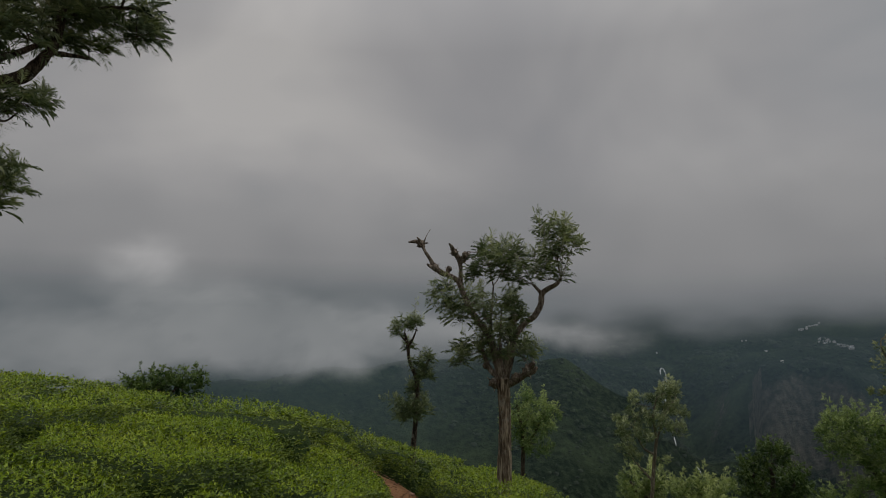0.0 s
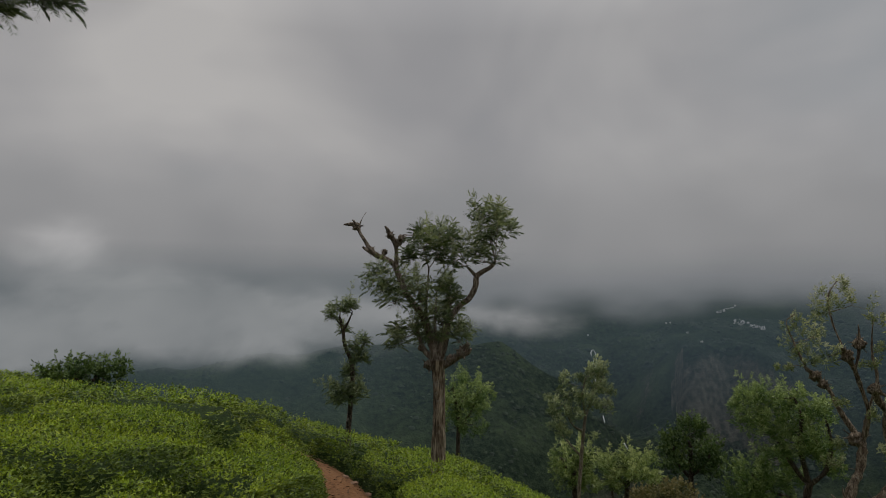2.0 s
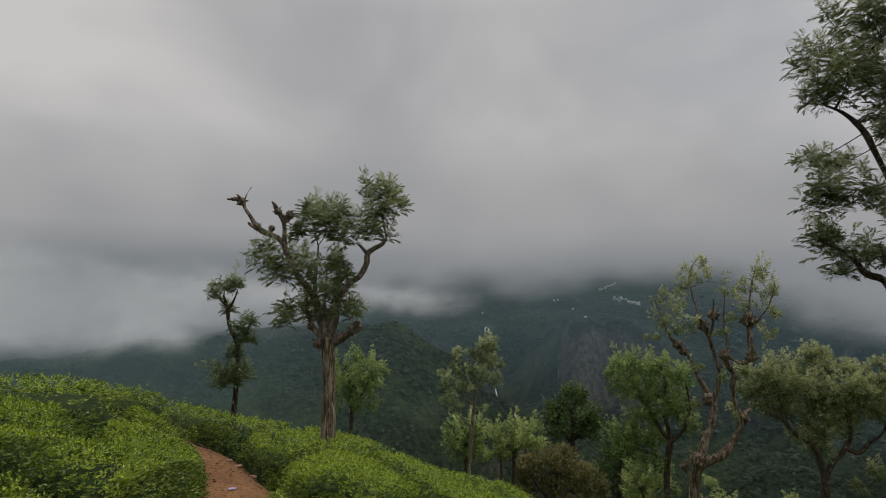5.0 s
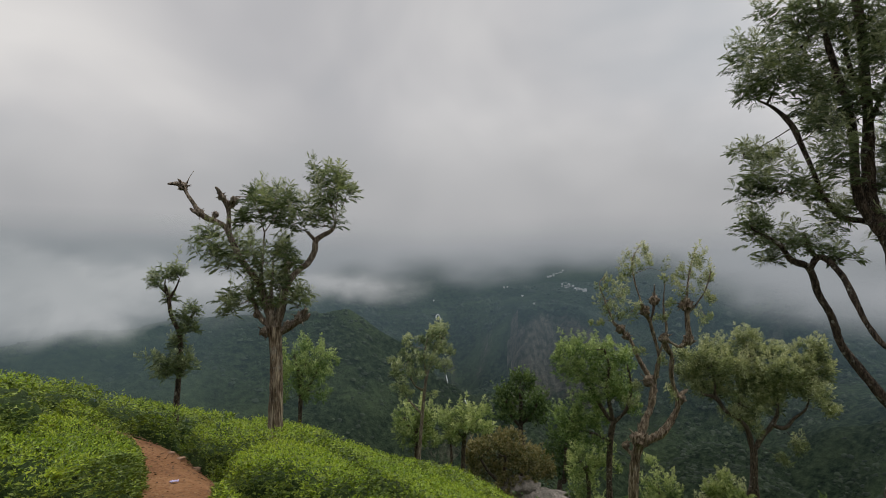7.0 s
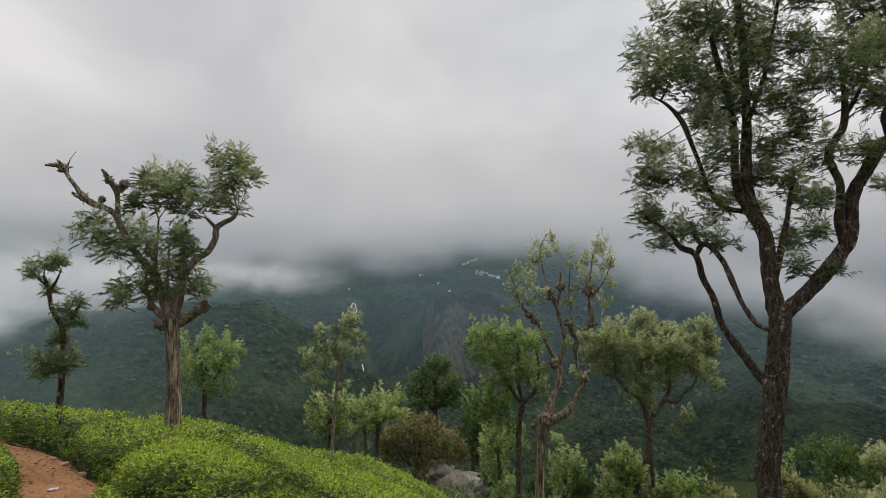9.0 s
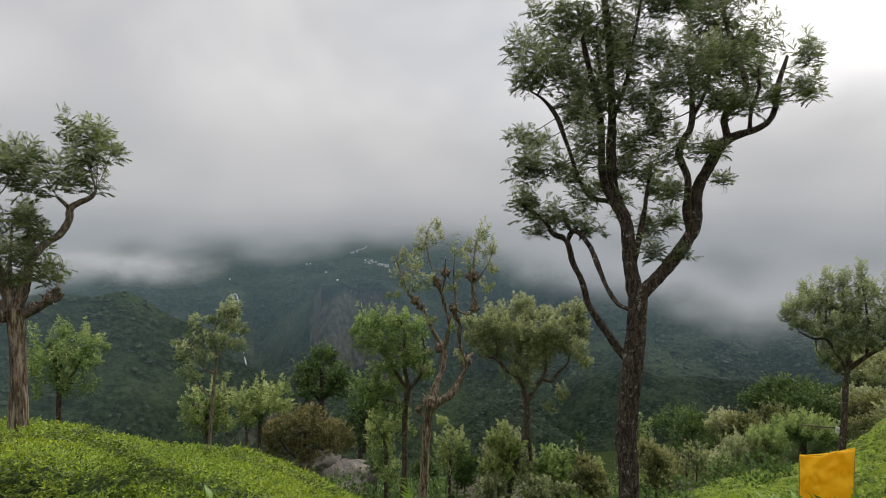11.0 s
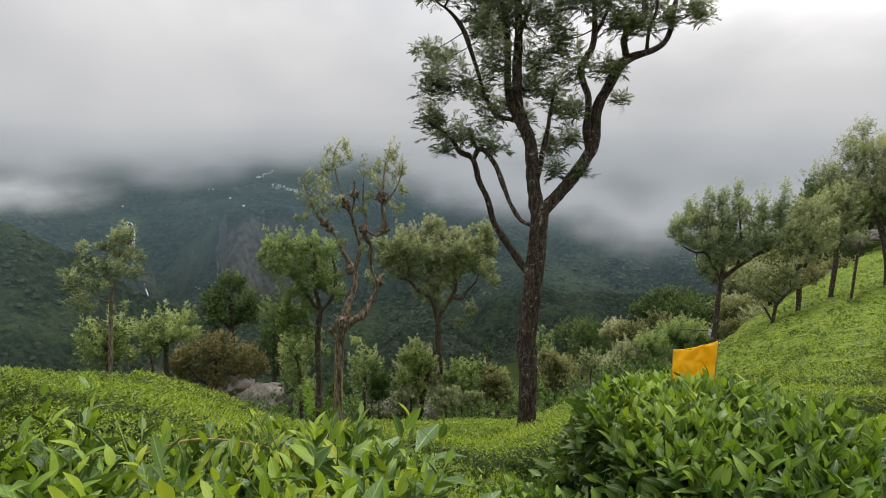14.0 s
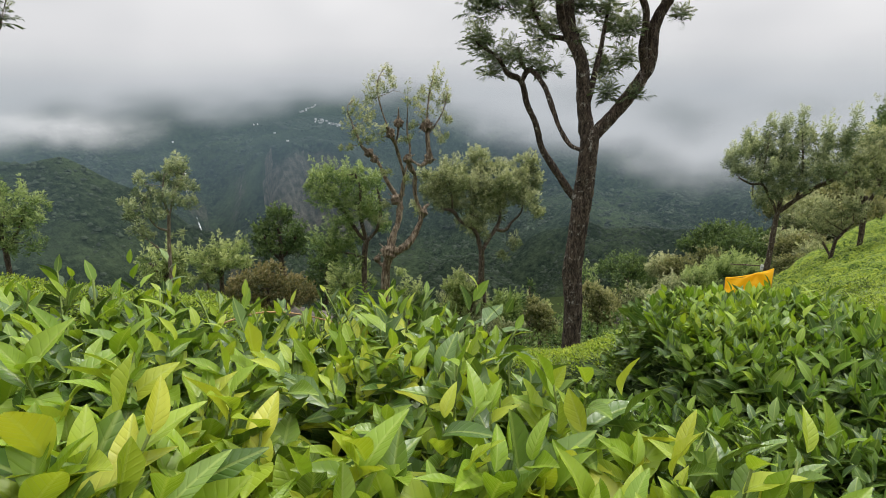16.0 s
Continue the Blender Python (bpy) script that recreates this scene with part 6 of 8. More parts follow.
tree('shrub', 'dark shrub below the tea slope', 'shrub', (42.76, 10.38, -12.57), 76.2,
     limbs=[[(0.0, 0.0, 0.184), (0.0, 1.59, 0.137)], [(-0.04, 0.94, 0.114), (-0.63, 1.51, 0.068)], [(-0.04, 0.94, 0.114), (0.48, 1.65, 0.068)]],
     crowns=[(-0.57, 1.51, 1.13, 1.05), (0.43, 1.55, 1.13, 1.05), (-0.08, 1.9, 1.23, 0.9), (-0.06, 1.3, 1.64, 0.9), (-0.84, 1.2, 0.72, 0.68), (0.71, 1.36, 0.72, 0.68), (0.13, 2.06, 0.61, 0.6)],
     leaf=leaf_deep, bark=bark_dark, dens=2.20, size=0.40, sink=2.00)
tree('hillside_tree', 'olive-green tree on the far hillside', 'tree', (47.74, 4.98, -11.09), 83.9,
     limbs=[[(0.0, 0.0, 0.198), (-0.04, 1.92, 0.147)], [(-0.06, 1.04, 0.123), (-0.87, 1.81, 0.074)], [(-0.06, 1.04, 0.123), (0.65, 2.01, 0.074)]],
     crowns=[(-0.79, 1.82, 1.78, 1.55), (0.58, 1.88, 1.78, 1.55), (-0.13, 2.35, 1.94, 1.32), (-0.08, 1.54, 2.6, 1.33), (-1.16, 1.39, 1.14, 1.0), (0.96, 1.62, 1.14, 1.0), (0.16, 2.57, 0.97, 0.88)],
     leaf=leaf_olive, bark=bark_dark, dens=2.20, size=0.44, sink=2.00)
tree('hillside_tree', 'olive-green tree on the far hillside', 'tree', (49.54, 6.74, -10.06), 82.1,
     limbs=[[(0.0, 0.0, 0.205), (-0.02, 1.85, 0.153)], [(-0.05, 1.05, 0.128), (-0.85, 1.76, 0.076)], [(-0.05, 1.05, 0.128), (0.64, 1.93, 0.076)]],
     crowns=[(-0.77, 1.77, 1.68, 1.39), (0.57, 1.8, 1.68, 1.39), (-0.12, 2.24, 1.83, 1.19), (-0.08, 1.5, 2.45, 1.19), (-1.13, 1.39, 1.07, 0.9), (0.95, 1.56, 1.07, 0.89), (0.17, 2.45, 0.92, 0.79)],
     leaf=leaf_olive, bark=bark_dark, dens=2.20, size=0.46, sink=2.00)
tree('hillside_tree', 'olive-green tree on the far hillside', 'tree', (45.44, 7.13, -11.16), 80.9,
     limbs=[[(0.0, 0.0, 0.19), (-0.01, 1.66, 0.142)], [(-0.05, 0.96, 0.118), (-0.79, 1.56, 0.071)], [(-0.05, 0.96, 0.118), (0.61, 1.74, 0.071)]],
     crowns=[(-0.72, 1.57, 1.56, 1.19), (0.55, 1.63, 1.56, 1.19), (-0.1, 1.99, 1.7, 1.02), (-0.07, 1.35, 2.27, 1.02), (-1.07, 1.22, 0.99, 0.77), (0.91, 1.43, 0.99, 0.77), (0.17, 2.18, 0.85, 0.68)],
     leaf=leaf_olive, bark=bark_dark, dens=2.20, size=0.42, sink=2.00)
tree('hillside_tree', 'olive-green tree on the far hillside', 'tree', (51.88, 3.50, -10.28), 86.0,
     limbs=[[(0.0, 0.0, 0.213), (-0.01, 1.5, 0.159)], [(-0.05, 0.94, 0.133), (-0.51, 1.43, 0.08)], [(-0.05, 0.94, 0.133), (0.34, 1.54, 0.079)]],
     crowns=[(-0.47, 1.44, 1.05, 1.0), (0.3, 1.46, 1.05, 1.0), (-0.1, 1.76, 1.14, 0.86), (-0.07, 1.25, 1.53, 0.86), (-0.67, 1.17, 0.67, 0.64), (0.52, 1.29, 0.67, 0.64), (0.06, 1.9, 0.57, 0.57)],
     leaf=leaf_olive, bark=bark_dark, dens=2.20, size=0.48, sink=2.00)
tree('hillside_tree', 'olive-green tree on the far hillside', 'tree', (45.29, 8.03, -10.75), 79.8,
     limbs=[[(0.0, 0.0, 0.19), (-0.01, 1.76, 0.141)], [(-0.05, 0.99, 0.118), (-0.74, 1.67, 0.071)], [(-0.05, 0.99, 0.118), (0.56, 1.82, 0.071)]],
     crowns=[(-0.67, 1.68, 1.4, 1.29), (0.5, 1.71, 1.4, 1.29), (-0.1, 2.13, 1.52, 1.1), (-0.07, 1.42, 2.04, 1.1), (-0.99, 1.31, 0.89, 0.83), (0.83, 1.48, 0.89, 0.83), (0.15, 2.32, 0.76, 0.73)],
     leaf=leaf_silver, bark=bark_dark, dens=2.20, size=0.42, sink=2.00)
tree('shrub', 'low grey-green shrub below the tea slope', 'shrub', (41.22, 8.07, -11.37), 78.7,
     limbs=[[(0.0, 0.0, 0.175), (0.0, 1.32, 0.13)], [(-0.04, 0.83, 0.109), (-0.64, 1.24, 0.065)], [(-0.04, 0.83, 0.109), (0.5, 1.39, 0.065)]],
     crowns=[(-0.58, 1.24, 1.22, 0.82), (0.45, 1.31, 1.22, 0.82), (-0.07, 1.56, 1.33, 0.7), (-0.05, 1.11, 1.77, 0.7), (-0.86, 0.99, 0.78, 0.53), (0.74, 1.18, 0.78, 0.53), (0.15, 1.69, 0.66, 0.47)],
     leaf=leaf_silver, bark=bark_dark, dens=2.20, size=0.39, sink=2.00)
tree('shrub', 'low grey-green shrub below the tea slope', 'shrub', (37.53, 5.94, -10.63), 80.8,
     limbs=[[(0.0, 0.0, 0.159), (0.01, 1.04, 0.118)], [(-0.03, 0.69, 0.099), (-0.49, 0.96, 0.059)], [(-0.03, 0.69, 0.099), (0.38, 1.1, 0.059)]],
     crowns=[(-0.45, 0.97, 0.98, 0.58), (0.34, 1.04, 0.97, 0.58), (-0.06, 1.2, 1.06, 0.5), (-0.04, 0.89, 1.42, 0.5), (-0.66, 0.79, 0.62, 0.37), (0.56, 0.96, 0.62, 0.37), (0.11, 1.3, 0.53, 0.33)],
     leaf=leaf_silver, bark=bark_dark, dens=2.20, size=0.35, sink=2.00)
tree('hillside_tree', 'olive-green tree on the far hillside', 'tree', (48.92, 10.34, -11.11), 77.9,
     limbs=[[(0.0, 0.0, 0.206), (-0.01, 1.85, 0.153)], [(-0.05, 1.07, 0.128), (-0.7, 1.78, 0.077)], [(-0.05, 1.07, 0.128), (0.52, 1.9, 0.077)]],
     crowns=[(-0.63, 1.78, 1.27, 1.29), (0.46, 1.79, 1.27, 1.29), (-0.1, 2.22, 1.38, 1.1), (-0.07, 1.51, 1.84, 1.11), (-0.93, 1.42, 0.81, 0.83), (0.77, 1.54, 0.81, 0.83), (0.13, 2.41, 0.69, 0.73)],
     leaf=leaf_olive, bark=bark_dark, dens=2.20, size=0.46, sink=2.00)
tree('flat_topped_tree', 'flat-topped dark tree on the hillside', 'tree', (41.76, 13.88, -13.10), 71.4,
     limbs=[[(0.0, 0.0, 0.185), (0.02, 1.47, 0.137)], [(-0.03, 0.92, 0.115), (-0.73, 1.39, 0.069)], [(-0.03, 0.92, 0.115), (0.61, 1.54, 0.069)]],
     crowns=[(-0.66, 1.4, 1.28, 0.87), (0.55, 1.45, 1.28, 0.87), (-0.07, 1.74, 1.4, 0.74), (-0.05, 1.23, 1.87, 0.74), (-1.0, 1.13, 0.82, 0.56), (0.89, 1.3, 0.82, 0.56), (0.2, 1.88, 0.7, 0.49)],
     leaf=leaf_deep, bark=bark_dark, dens=2.20, size=0.40, sink=2.00)
tree('round_tree', 'dark crowned tree behind the hedge', 'tree', (36.17, 17.09, -13.86), 64.5,
     limbs=[[(0.0, 0.0, 0.17), (0.04, 1.4, 0.126)], [(-0.02, 0.88, 0.106), (-0.82, 1.33, 0.063)], [(-0.02, 0.88, 0.106), (0.74, 1.46, 0.063)]],
     crowns=[(-0.74, 1.34, 1.39, 0.8), (0.66, 1.38, 1.39, 0.8), (-0.05, 1.65, 1.51, 0.68), (-0.03, 1.17, 2.03, 0.68), (-1.13, 1.08, 0.89, 0.51), (1.05, 1.23, 0.89, 0.51), (0.26, 1.79, 0.76, 0.45)],
     leaf=leaf_deep, bark=bark_dark, dens=2.20, size=0.37, sink=2.00)
tree('hedge_tree', 'grey-green tree in the hedge line', 'tree', (29.37, 9.91, -11.83), 71.1,
     limbs=[[(0.0, 0.0, 0.133), (0.02, 1.0, 0.099)], [(-0.02, 0.64, 0.083), (-0.38, 0.94, 0.05)], [(-0.02, 0.64, 0.083), (0.3, 1.03, 0.049)]],
     crowns=[(-0.34, 0.95, 0.65, 0.55), (0.27, 0.98, 0.65, 0.55), (-0.04, 1.16, 0.71, 0.47), (-0.03, 0.84, 0.95, 0.48), (-0.51, 0.77, 0.42, 0.36), (0.44, 0.88, 0.42, 0.36), (0.09, 1.25, 0.36, 0.32)],
     leaf=leaf_silver, bark=bark_dark, dens=2.20, size=0.29, sink=2.00)
tree('hillside_tree', 'dark crowned tree high on the hillside', 'tree', (59.96, 2.16, -6.72), 87.8,
     limbs=[[(0.0, 0.0, 0.243), (-0.06, 2.24, 0.181)], [(-0.07, 1.21, 0.151), (-0.91, 2.18, 0.091)], [(-0.07, 1.21, 0.151), (0.63, 2.28, 0.091)]],
     crowns=[(-0.83, 2.19, 2.0, 1.91), (0.56, 2.13, 2.0, 1.91), (-0.16, 2.74, 2.18, 1.63), (-0.11, 1.8, 2.9, 1.63), (-1.2, 1.72, 1.27, 1.23), (0.96, 1.8, 1.27, 1.23), (0.13, 2.98, 1.09, 1.09)],
     leaf=leaf_deep, bark=bark_dark, dens=2.20, size=0.55, sink=2.00)
tree('hillside_tree', 'dark crowned tree high on the hillside', 'tree', (59.79, 5.05, -5.17), 85.0,
     limbs=[[(0.0, 0.0, 0.242), (-0.03, 2.0, 0.181)], [(-0.07, 1.16, 0.151), (-0.95, 1.96, 0.091)], [(-0.07, 1.16, 0.151), (0.7, 2.04, 0.091)]],
     crowns=[(-0.86, 1.97, 1.99, 1.52), (0.63, 1.92, 1.99, 1.52), (-0.14, 2.42, 2.17, 1.3), (-0.09, 1.64, 2.9, 1.31), (-1.26, 1.58, 1.27, 0.98), (1.05, 1.64, 1.27, 0.98), (0.18, 2.61, 1.09, 0.87)],
     leaf=leaf_deep, bark=bark_dark, dens=2.20, size=0.55, sink=2.00)
tree('hillside_tree', 'dark crowned tree high on the hillside', 'tree', (57.69, 6.02, -6.36), 83.9,
     limbs=[[(0.0, 0.0, 0.235), (-0.02, 1.78, 0.175)], [(-0.06, 1.08, 0.146), (-0.72, 1.73, 0.088)], [(-0.06, 1.08, 0.146), (0.51, 1.81, 0.088)]],
     crowns=[(-0.65, 1.74, 1.45, 1.23), (0.46, 1.71, 1.45, 1.23), (-0.12, 2.12, 1.58, 1.05), (-0.08, 1.48, 2.11, 1.05), (-0.95, 1.42, 0.92, 0.79), (0.78, 1.48, 0.92, 0.79), (0.12, 2.28, 0.79, 0.7)],
     leaf=leaf_deep, bark=bark_dark, dens=2.20, size=0.53, sink=2.00)
tree('shrub', 'low olive shrub on the slope', 'shrub', (18.37, 18.40, -13.04), 44.6,
     limbs=[[(0.0, 0.0, 0.117), (0.06, 0.9, 0.087)], [(0.0, 0.59, 0.073), (-0.29, 0.91, 0.043)], [(0.0, 0.59, 0.073), (0.3, 0.89, 0.043)]],
     crowns=[(-0.26, 0.91, 0.52, 0.49), (0.27, 0.84, 0.52, 0.49), (0.0, 1.06, 0.57, 0.42), (0.0, 0.77, 0.76, 0.42), (-0.41, 0.78, 0.33, 0.31), (0.42, 0.73, 0.33, 0.31), (0.12, 1.12, 0.29, 0.28)],
     leaf=leaf_olive, bark=bark_dark, dens=2.20, size=0.26, sink=2.00)
tree('shrub', 'low green shrub on the slope', 'shrub', (20.02, 16.59, -13.03), 50.0,
     limbs=[[(0.0, 0.0, 0.117), (0.05, 0.85, 0.087)], [(-0.0, 0.57, 0.073), (-0.36, 0.85, 0.043)], [(-0.0, 0.57, 0.073), (0.35, 0.85, 0.043)]],
     crowns=[(-0.32, 0.85, 0.62, 0.42), (0.31, 0.81, 0.62, 0.43), (-0.01, 0.99, 0.67, 0.36), (-0.0, 0.73, 0.9, 0.36), (-0.5, 0.73, 0.4, 0.27), (0.49, 0.71, 0.4, 0.27), (0.13, 1.05, 0.34, 0.24)],
     leaf=leaf_fresh, bark=bark_dark, dens=2.20, size=0.26, sink=2.00)
tree('shrub', 'low olive shrub on the slope', 'shrub', (21.99, 15.67, -13.28), 54.2,
     limbs=[[(0.0, 0.0, 0.121), (0.05, 0.82, 0.09)], [(-0.01, 0.57, 0.075), (-0.4, 0.8, 0.045)], [(-0.01, 0.57, 0.075), (0.38, 0.83, 0.045)]],
     crowns=[(-0.36, 0.81, 0.69, 0.38), (0.34, 0.8, 0.69, 0.38), (-0.01, 0.94, 0.75, 0.32), (-0.01, 0.71, 1.01, 0.32), (-0.56, 0.69, 0.44, 0.24), (0.54, 0.72, 0.44, 0.24), (0.14, 1.0, 0.38, 0.21)],
     leaf=leaf_olive, bark=bark_dark, dens=2.20, size=0.26, sink=2.00)
tree('shrub', 'low green shrub on the slope', 'shrub', (22.99, 14.15, -13.23), 58.0,
     limbs=[[(0.0, 0.0, 0.121), (0.04, 0.87, 0.09)], [(-0.01, 0.59, 0.075), (-0.35, 0.85, 0.045)], [(-0.01, 0.59, 0.075), (0.32, 0.89, 0.045)]],
     crowns=[(-0.32, 0.85, 0.59, 0.44), (0.28, 0.85, 0.59, 0.44), (-0.02, 1.01, 0.64, 0.38), (-0.01, 0.75, 0.86, 0.38), (-0.48, 0.72, 0.38, 0.28), (0.45, 0.76, 0.38, 0.28), (0.11, 1.08, 0.32, 0.25)],
     leaf=leaf_fresh, bark=bark_dark, dens=2.20, size=0.26, sink=2.00)
tree('shrub', 'dark shrub at the tea edge', 'shrub', (13.64, 19.75, -10.92), 34.3,
     limbs=[[(0.0, 0.0, 0.106), (0.06, 0.79, 0.079)], [(0.01, 0.52, 0.066), (-0.17, 0.82, 0.039)], [(0.01, 0.52, 0.066), (0.2, 0.78, 0.039)]],
     crowns=[(-0.15, 0.82, 0.35, 0.44), (0.18, 0.74, 0.35, 0.44), (0.02, 0.94, 0.38, 0.38), (0.01, 0.68, 0.5, 0.38), (-0.25, 0.71, 0.22, 0.28), (0.27, 0.63, 0.22, 0.28), (0.09, 0.99, 0.19, 0.25)],
     leaf=leaf_deep, bark=bark_dark, dens=2.20, size=0.26, sink=2.00)
tree('shrub', 'dark shrub at the tea edge', 'shrub', (15.34, 18.46, -11.13), 39.4,
     limbs=[[(0.0, 0.0, 0.107), (0.06, 0.81, 0.079)], [(0.01, 0.53, 0.066), (-0.21, 0.83, 0.039)], [(0.01, 0.53, 0.066), (0.23, 0.8, 0.039)]],
     crowns=[(-0.19, 0.83, 0.39, 0.44), (0.2, 0.76, 0.39, 0.44), (0.01, 0.96, 0.43, 0.38), (0.01, 0.69, 0.57, 0.38), (-0.3, 0.72, 0.25, 0.28), (0.31, 0.65, 0.25, 0.28), (0.1, 1.01, 0.21, 0.25)],
     leaf=leaf_deep, bark=bark_dark, dens=2.20, size=0.26, sink=2.00)
tree('silver_oak_tree', 'silver oak with upright plumes of grey-green leaves on the slope', 'tree', (24.43, 5.31, -8.86), 77.4,
     limbs=[[(-0.1, 0.0, 0.156), (-0.19, 0.98, 0.144), (-0.15, 2.29, 0.126), (-0.13, 3.23, 0.125), (-0.08, 3.98, 0.107)], [(-0.12, 3.88, 0.071), (-0.43, 4.48, 0.072), (-0.75, 4.98, 0.072), (-1.11, 5.0, 0.055), (-1.55, 5.25, 0.037)], [(-0.04, 3.89, 0.089), (0.46, 4.49, 0.088), (1.03, 5.04, 0.087), (1.4, 5.3, 0.086), (1.8, 5.68, 0.051)], [(-0.08, 3.93, 0.089), (-0.05, 5.09, 0.071), (-0.23, 6.22, 0.035)], [(0.46, 4.49, 0.070), (0.49, 5.59, 0.052), (0.29, 6.93, 0.027)], [(-0.79, 4.98, 0.054), (-0.75, 5.96, 0.036), (-0.73, 6.88, 0.018)], [(1.31, 5.24, 0.051), (1.21, 6.08, 0.034), (1.12, 6.96, 0.017)], [(-1.04, 4.98, 0.036), (-1.0, 4.54, 0.018)]],
     crowns=[(1.0, 5.35, 0.36, 0.26), (1.5, 5.6, 0.34, 0.26), (0.6, 5.0, 0.34, 0.24), (-0.9, 5.2, 0.36, 0.24), (-0.2, 5.6, 0.4, 0.4), (-1.94, 5.74, 0.21, 0.38), (-1.6, 6.02, 0.23, 0.51), (-1.41, 6.5, 0.21, 0.6), (-0.74, 6.74, 0.21, 0.73), (-1.05, 6.17, 0.32, 0.46), (-0.22, 6.9, 0.16, 0.72), (0.25, 7.24, 0.13, 0.76), (-0.47, 6.2, 0.27, 0.46), (0.06, 6.24, 0.27, 0.45), (0.6, 6.58, 0.18, 0.53), (1.1, 6.79, 0.15, 0.75), (0.87, 6.17, 0.27, 0.44), (1.77, 6.99, 0.13, 0.78), (1.5, 6.41, 0.26, 0.48), (-1.02, 5.47, 0.51, 0.3), (-0.36, 5.52, 0.55, 0.41), (0.41, 5.58, 0.58, 0.34), (1.18, 5.77, 0.44, 0.31), (-1.55, 5.43, 0.33, 0.21), (-0.32, 4.72, 0.41, 0.37), (0.24, 5.0, 0.41, 0.29), (-0.76, 4.21, 0.28, 0.32)],
     leaf=leaf_oak, bark=bark_dark, dens=2.20, size=0.27, sink=0.60, group='silver oaks on the slope')
tree('silver_oak_tree', 'silver oak with upright plumes of grey-green leaves on the slope', 'tree', (27.83, 3.07, -8.11), 83.4,
     limbs=[[(0.0, 0.0, 0.146), (0.02, 1.98, 0.129), (-0.09, 3.56, 0.114)], [(-0.04, 2.95, 0.086), (0.32, 4.2, 0.057)], [(-0.06, 3.07, 0.086), (-0.48, 4.0, 0.057)]],
     crowns=[(-0.01, 5.85, 0.68, 0.54), (-0.36, 4.87, 0.75, 0.61), (0.42, 5.17, 0.68, 0.68), (0.07, 4.42, 0.88, 0.61), (-0.49, 4.12, 0.48, 0.41), (-0.7, 5.33, 0.47, 0.54)],
     leaf=leaf_silver, bark=bark_dark, dens=1.90, size=0.30, sink=0.60, group='silver oaks on the slope')
tree('silver_oak_tree', 'silver oak with upright plumes of grey-green leaves on the slope', 'tree', (30.92, 2.24, -8.07), 85.6,
     limbs=[[(0.0, 0.0, 0.145), (0.05, 1.74, 0.127), (0.09, 3.32, 0.126), (-0.03, 4.35, 0.094)], [(0.03, 3.7, 0.079), (0.37, 4.64, 0.063)]],
     crowns=[(-0.22, 5.89, 0.82, 0.82), (0.24, 5.15, 0.75, 0.68), (-0.39, 4.97, 0.75, 0.6), (0.08, 4.23, 0.98, 0.53), (0.28, 6.3, 0.52, 0.67)],
     leaf=leaf_silver, bark=bark_dark, dens=1.90, size=0.30, sink=0.60, group='silver oaks on the slope')
tree('small_tree', 'low branching tree on the tea slope', 'tree', (26.73, 3.81, -8.36), 81.6,
     limbs=[[(0.0, 0.0, 0.113), (0.02, 1.23, 0.098), (0.11, 2.21, 0.083)], [(0.05, 1.35, 0.07), (-0.33, 1.9, 0.056)], [(0.12, 2.14, 0.07), (0.54, 2.87, 0.041)]],
     crowns=[(-0.59, 3.09, 0.66, 0.46), (0.11, 3.41, 0.73, 0.53), (-0.25, 2.52, 0.73, 0.4), (0.5, 3.58, 0.46, 0.53), (-0.89, 2.68, 0.47, 0.33)],
     leaf=leaf_silver, bark=bark_dark, dens=1.60, size=0.26, sink=0.60)
tree('silver_oak_tree', 'tall silver oak with plumed crown at the field edge', 'tree', (34.00, 0.24, -8.26), 89.4,
     limbs=[[(0.0, 0.0, 0.246), (0.03, 1.67, 0.226), (-0.13, 3.57, 0.207), (-0.64, 5.16, 0.171), (-1.29, 7.05, 0.103)], [(-0.25, 4.11, 0.138), (0.07, 5.76, 0.103)], [(-0.51, 4.9, 0.103), (-1.47, 6.21, 0.068)]],
     crowns=[(-1.76, 9.23, 0.35, 0.94), (-1.94, 8.55, 0.55, 0.63), (-1.54, 8.28, 0.71, 0.79), (-0.83, 8.42, 0.63, 1.02), (-0.88, 7.47, 1.02, 0.94), (-0.16, 7.89, 0.79, 1.57), (-1.75, 7.17, 1.18, 0.79), (-0.29, 6.54, 1.18, 0.94), (-1.25, 6.36, 1.34, 0.71), (0.32, 8.42, 1.18, 1.57), (-2.68, 7.42, 0.87, 0.55)],
     leaf=leaf_silver, bark=bark_dark, dens=1.80, size=0.34, sink=0.60)
tree('thin_tree', 'bare thin leaning stem in the tea', 'tree', (29.97, 1.38, -6.52), 87.1,
     limbs=[[(0.0, 0.0, 0.077), (0.03, 1.51, 0.067), (0.07, 2.88, 0.046)]],
     crowns=[(0.06, 3.0, 0.2, 0.16)],
     leaf=leaf_oak, bark=bark_dark, dens=1.00, size=0.30, sink=0.60)
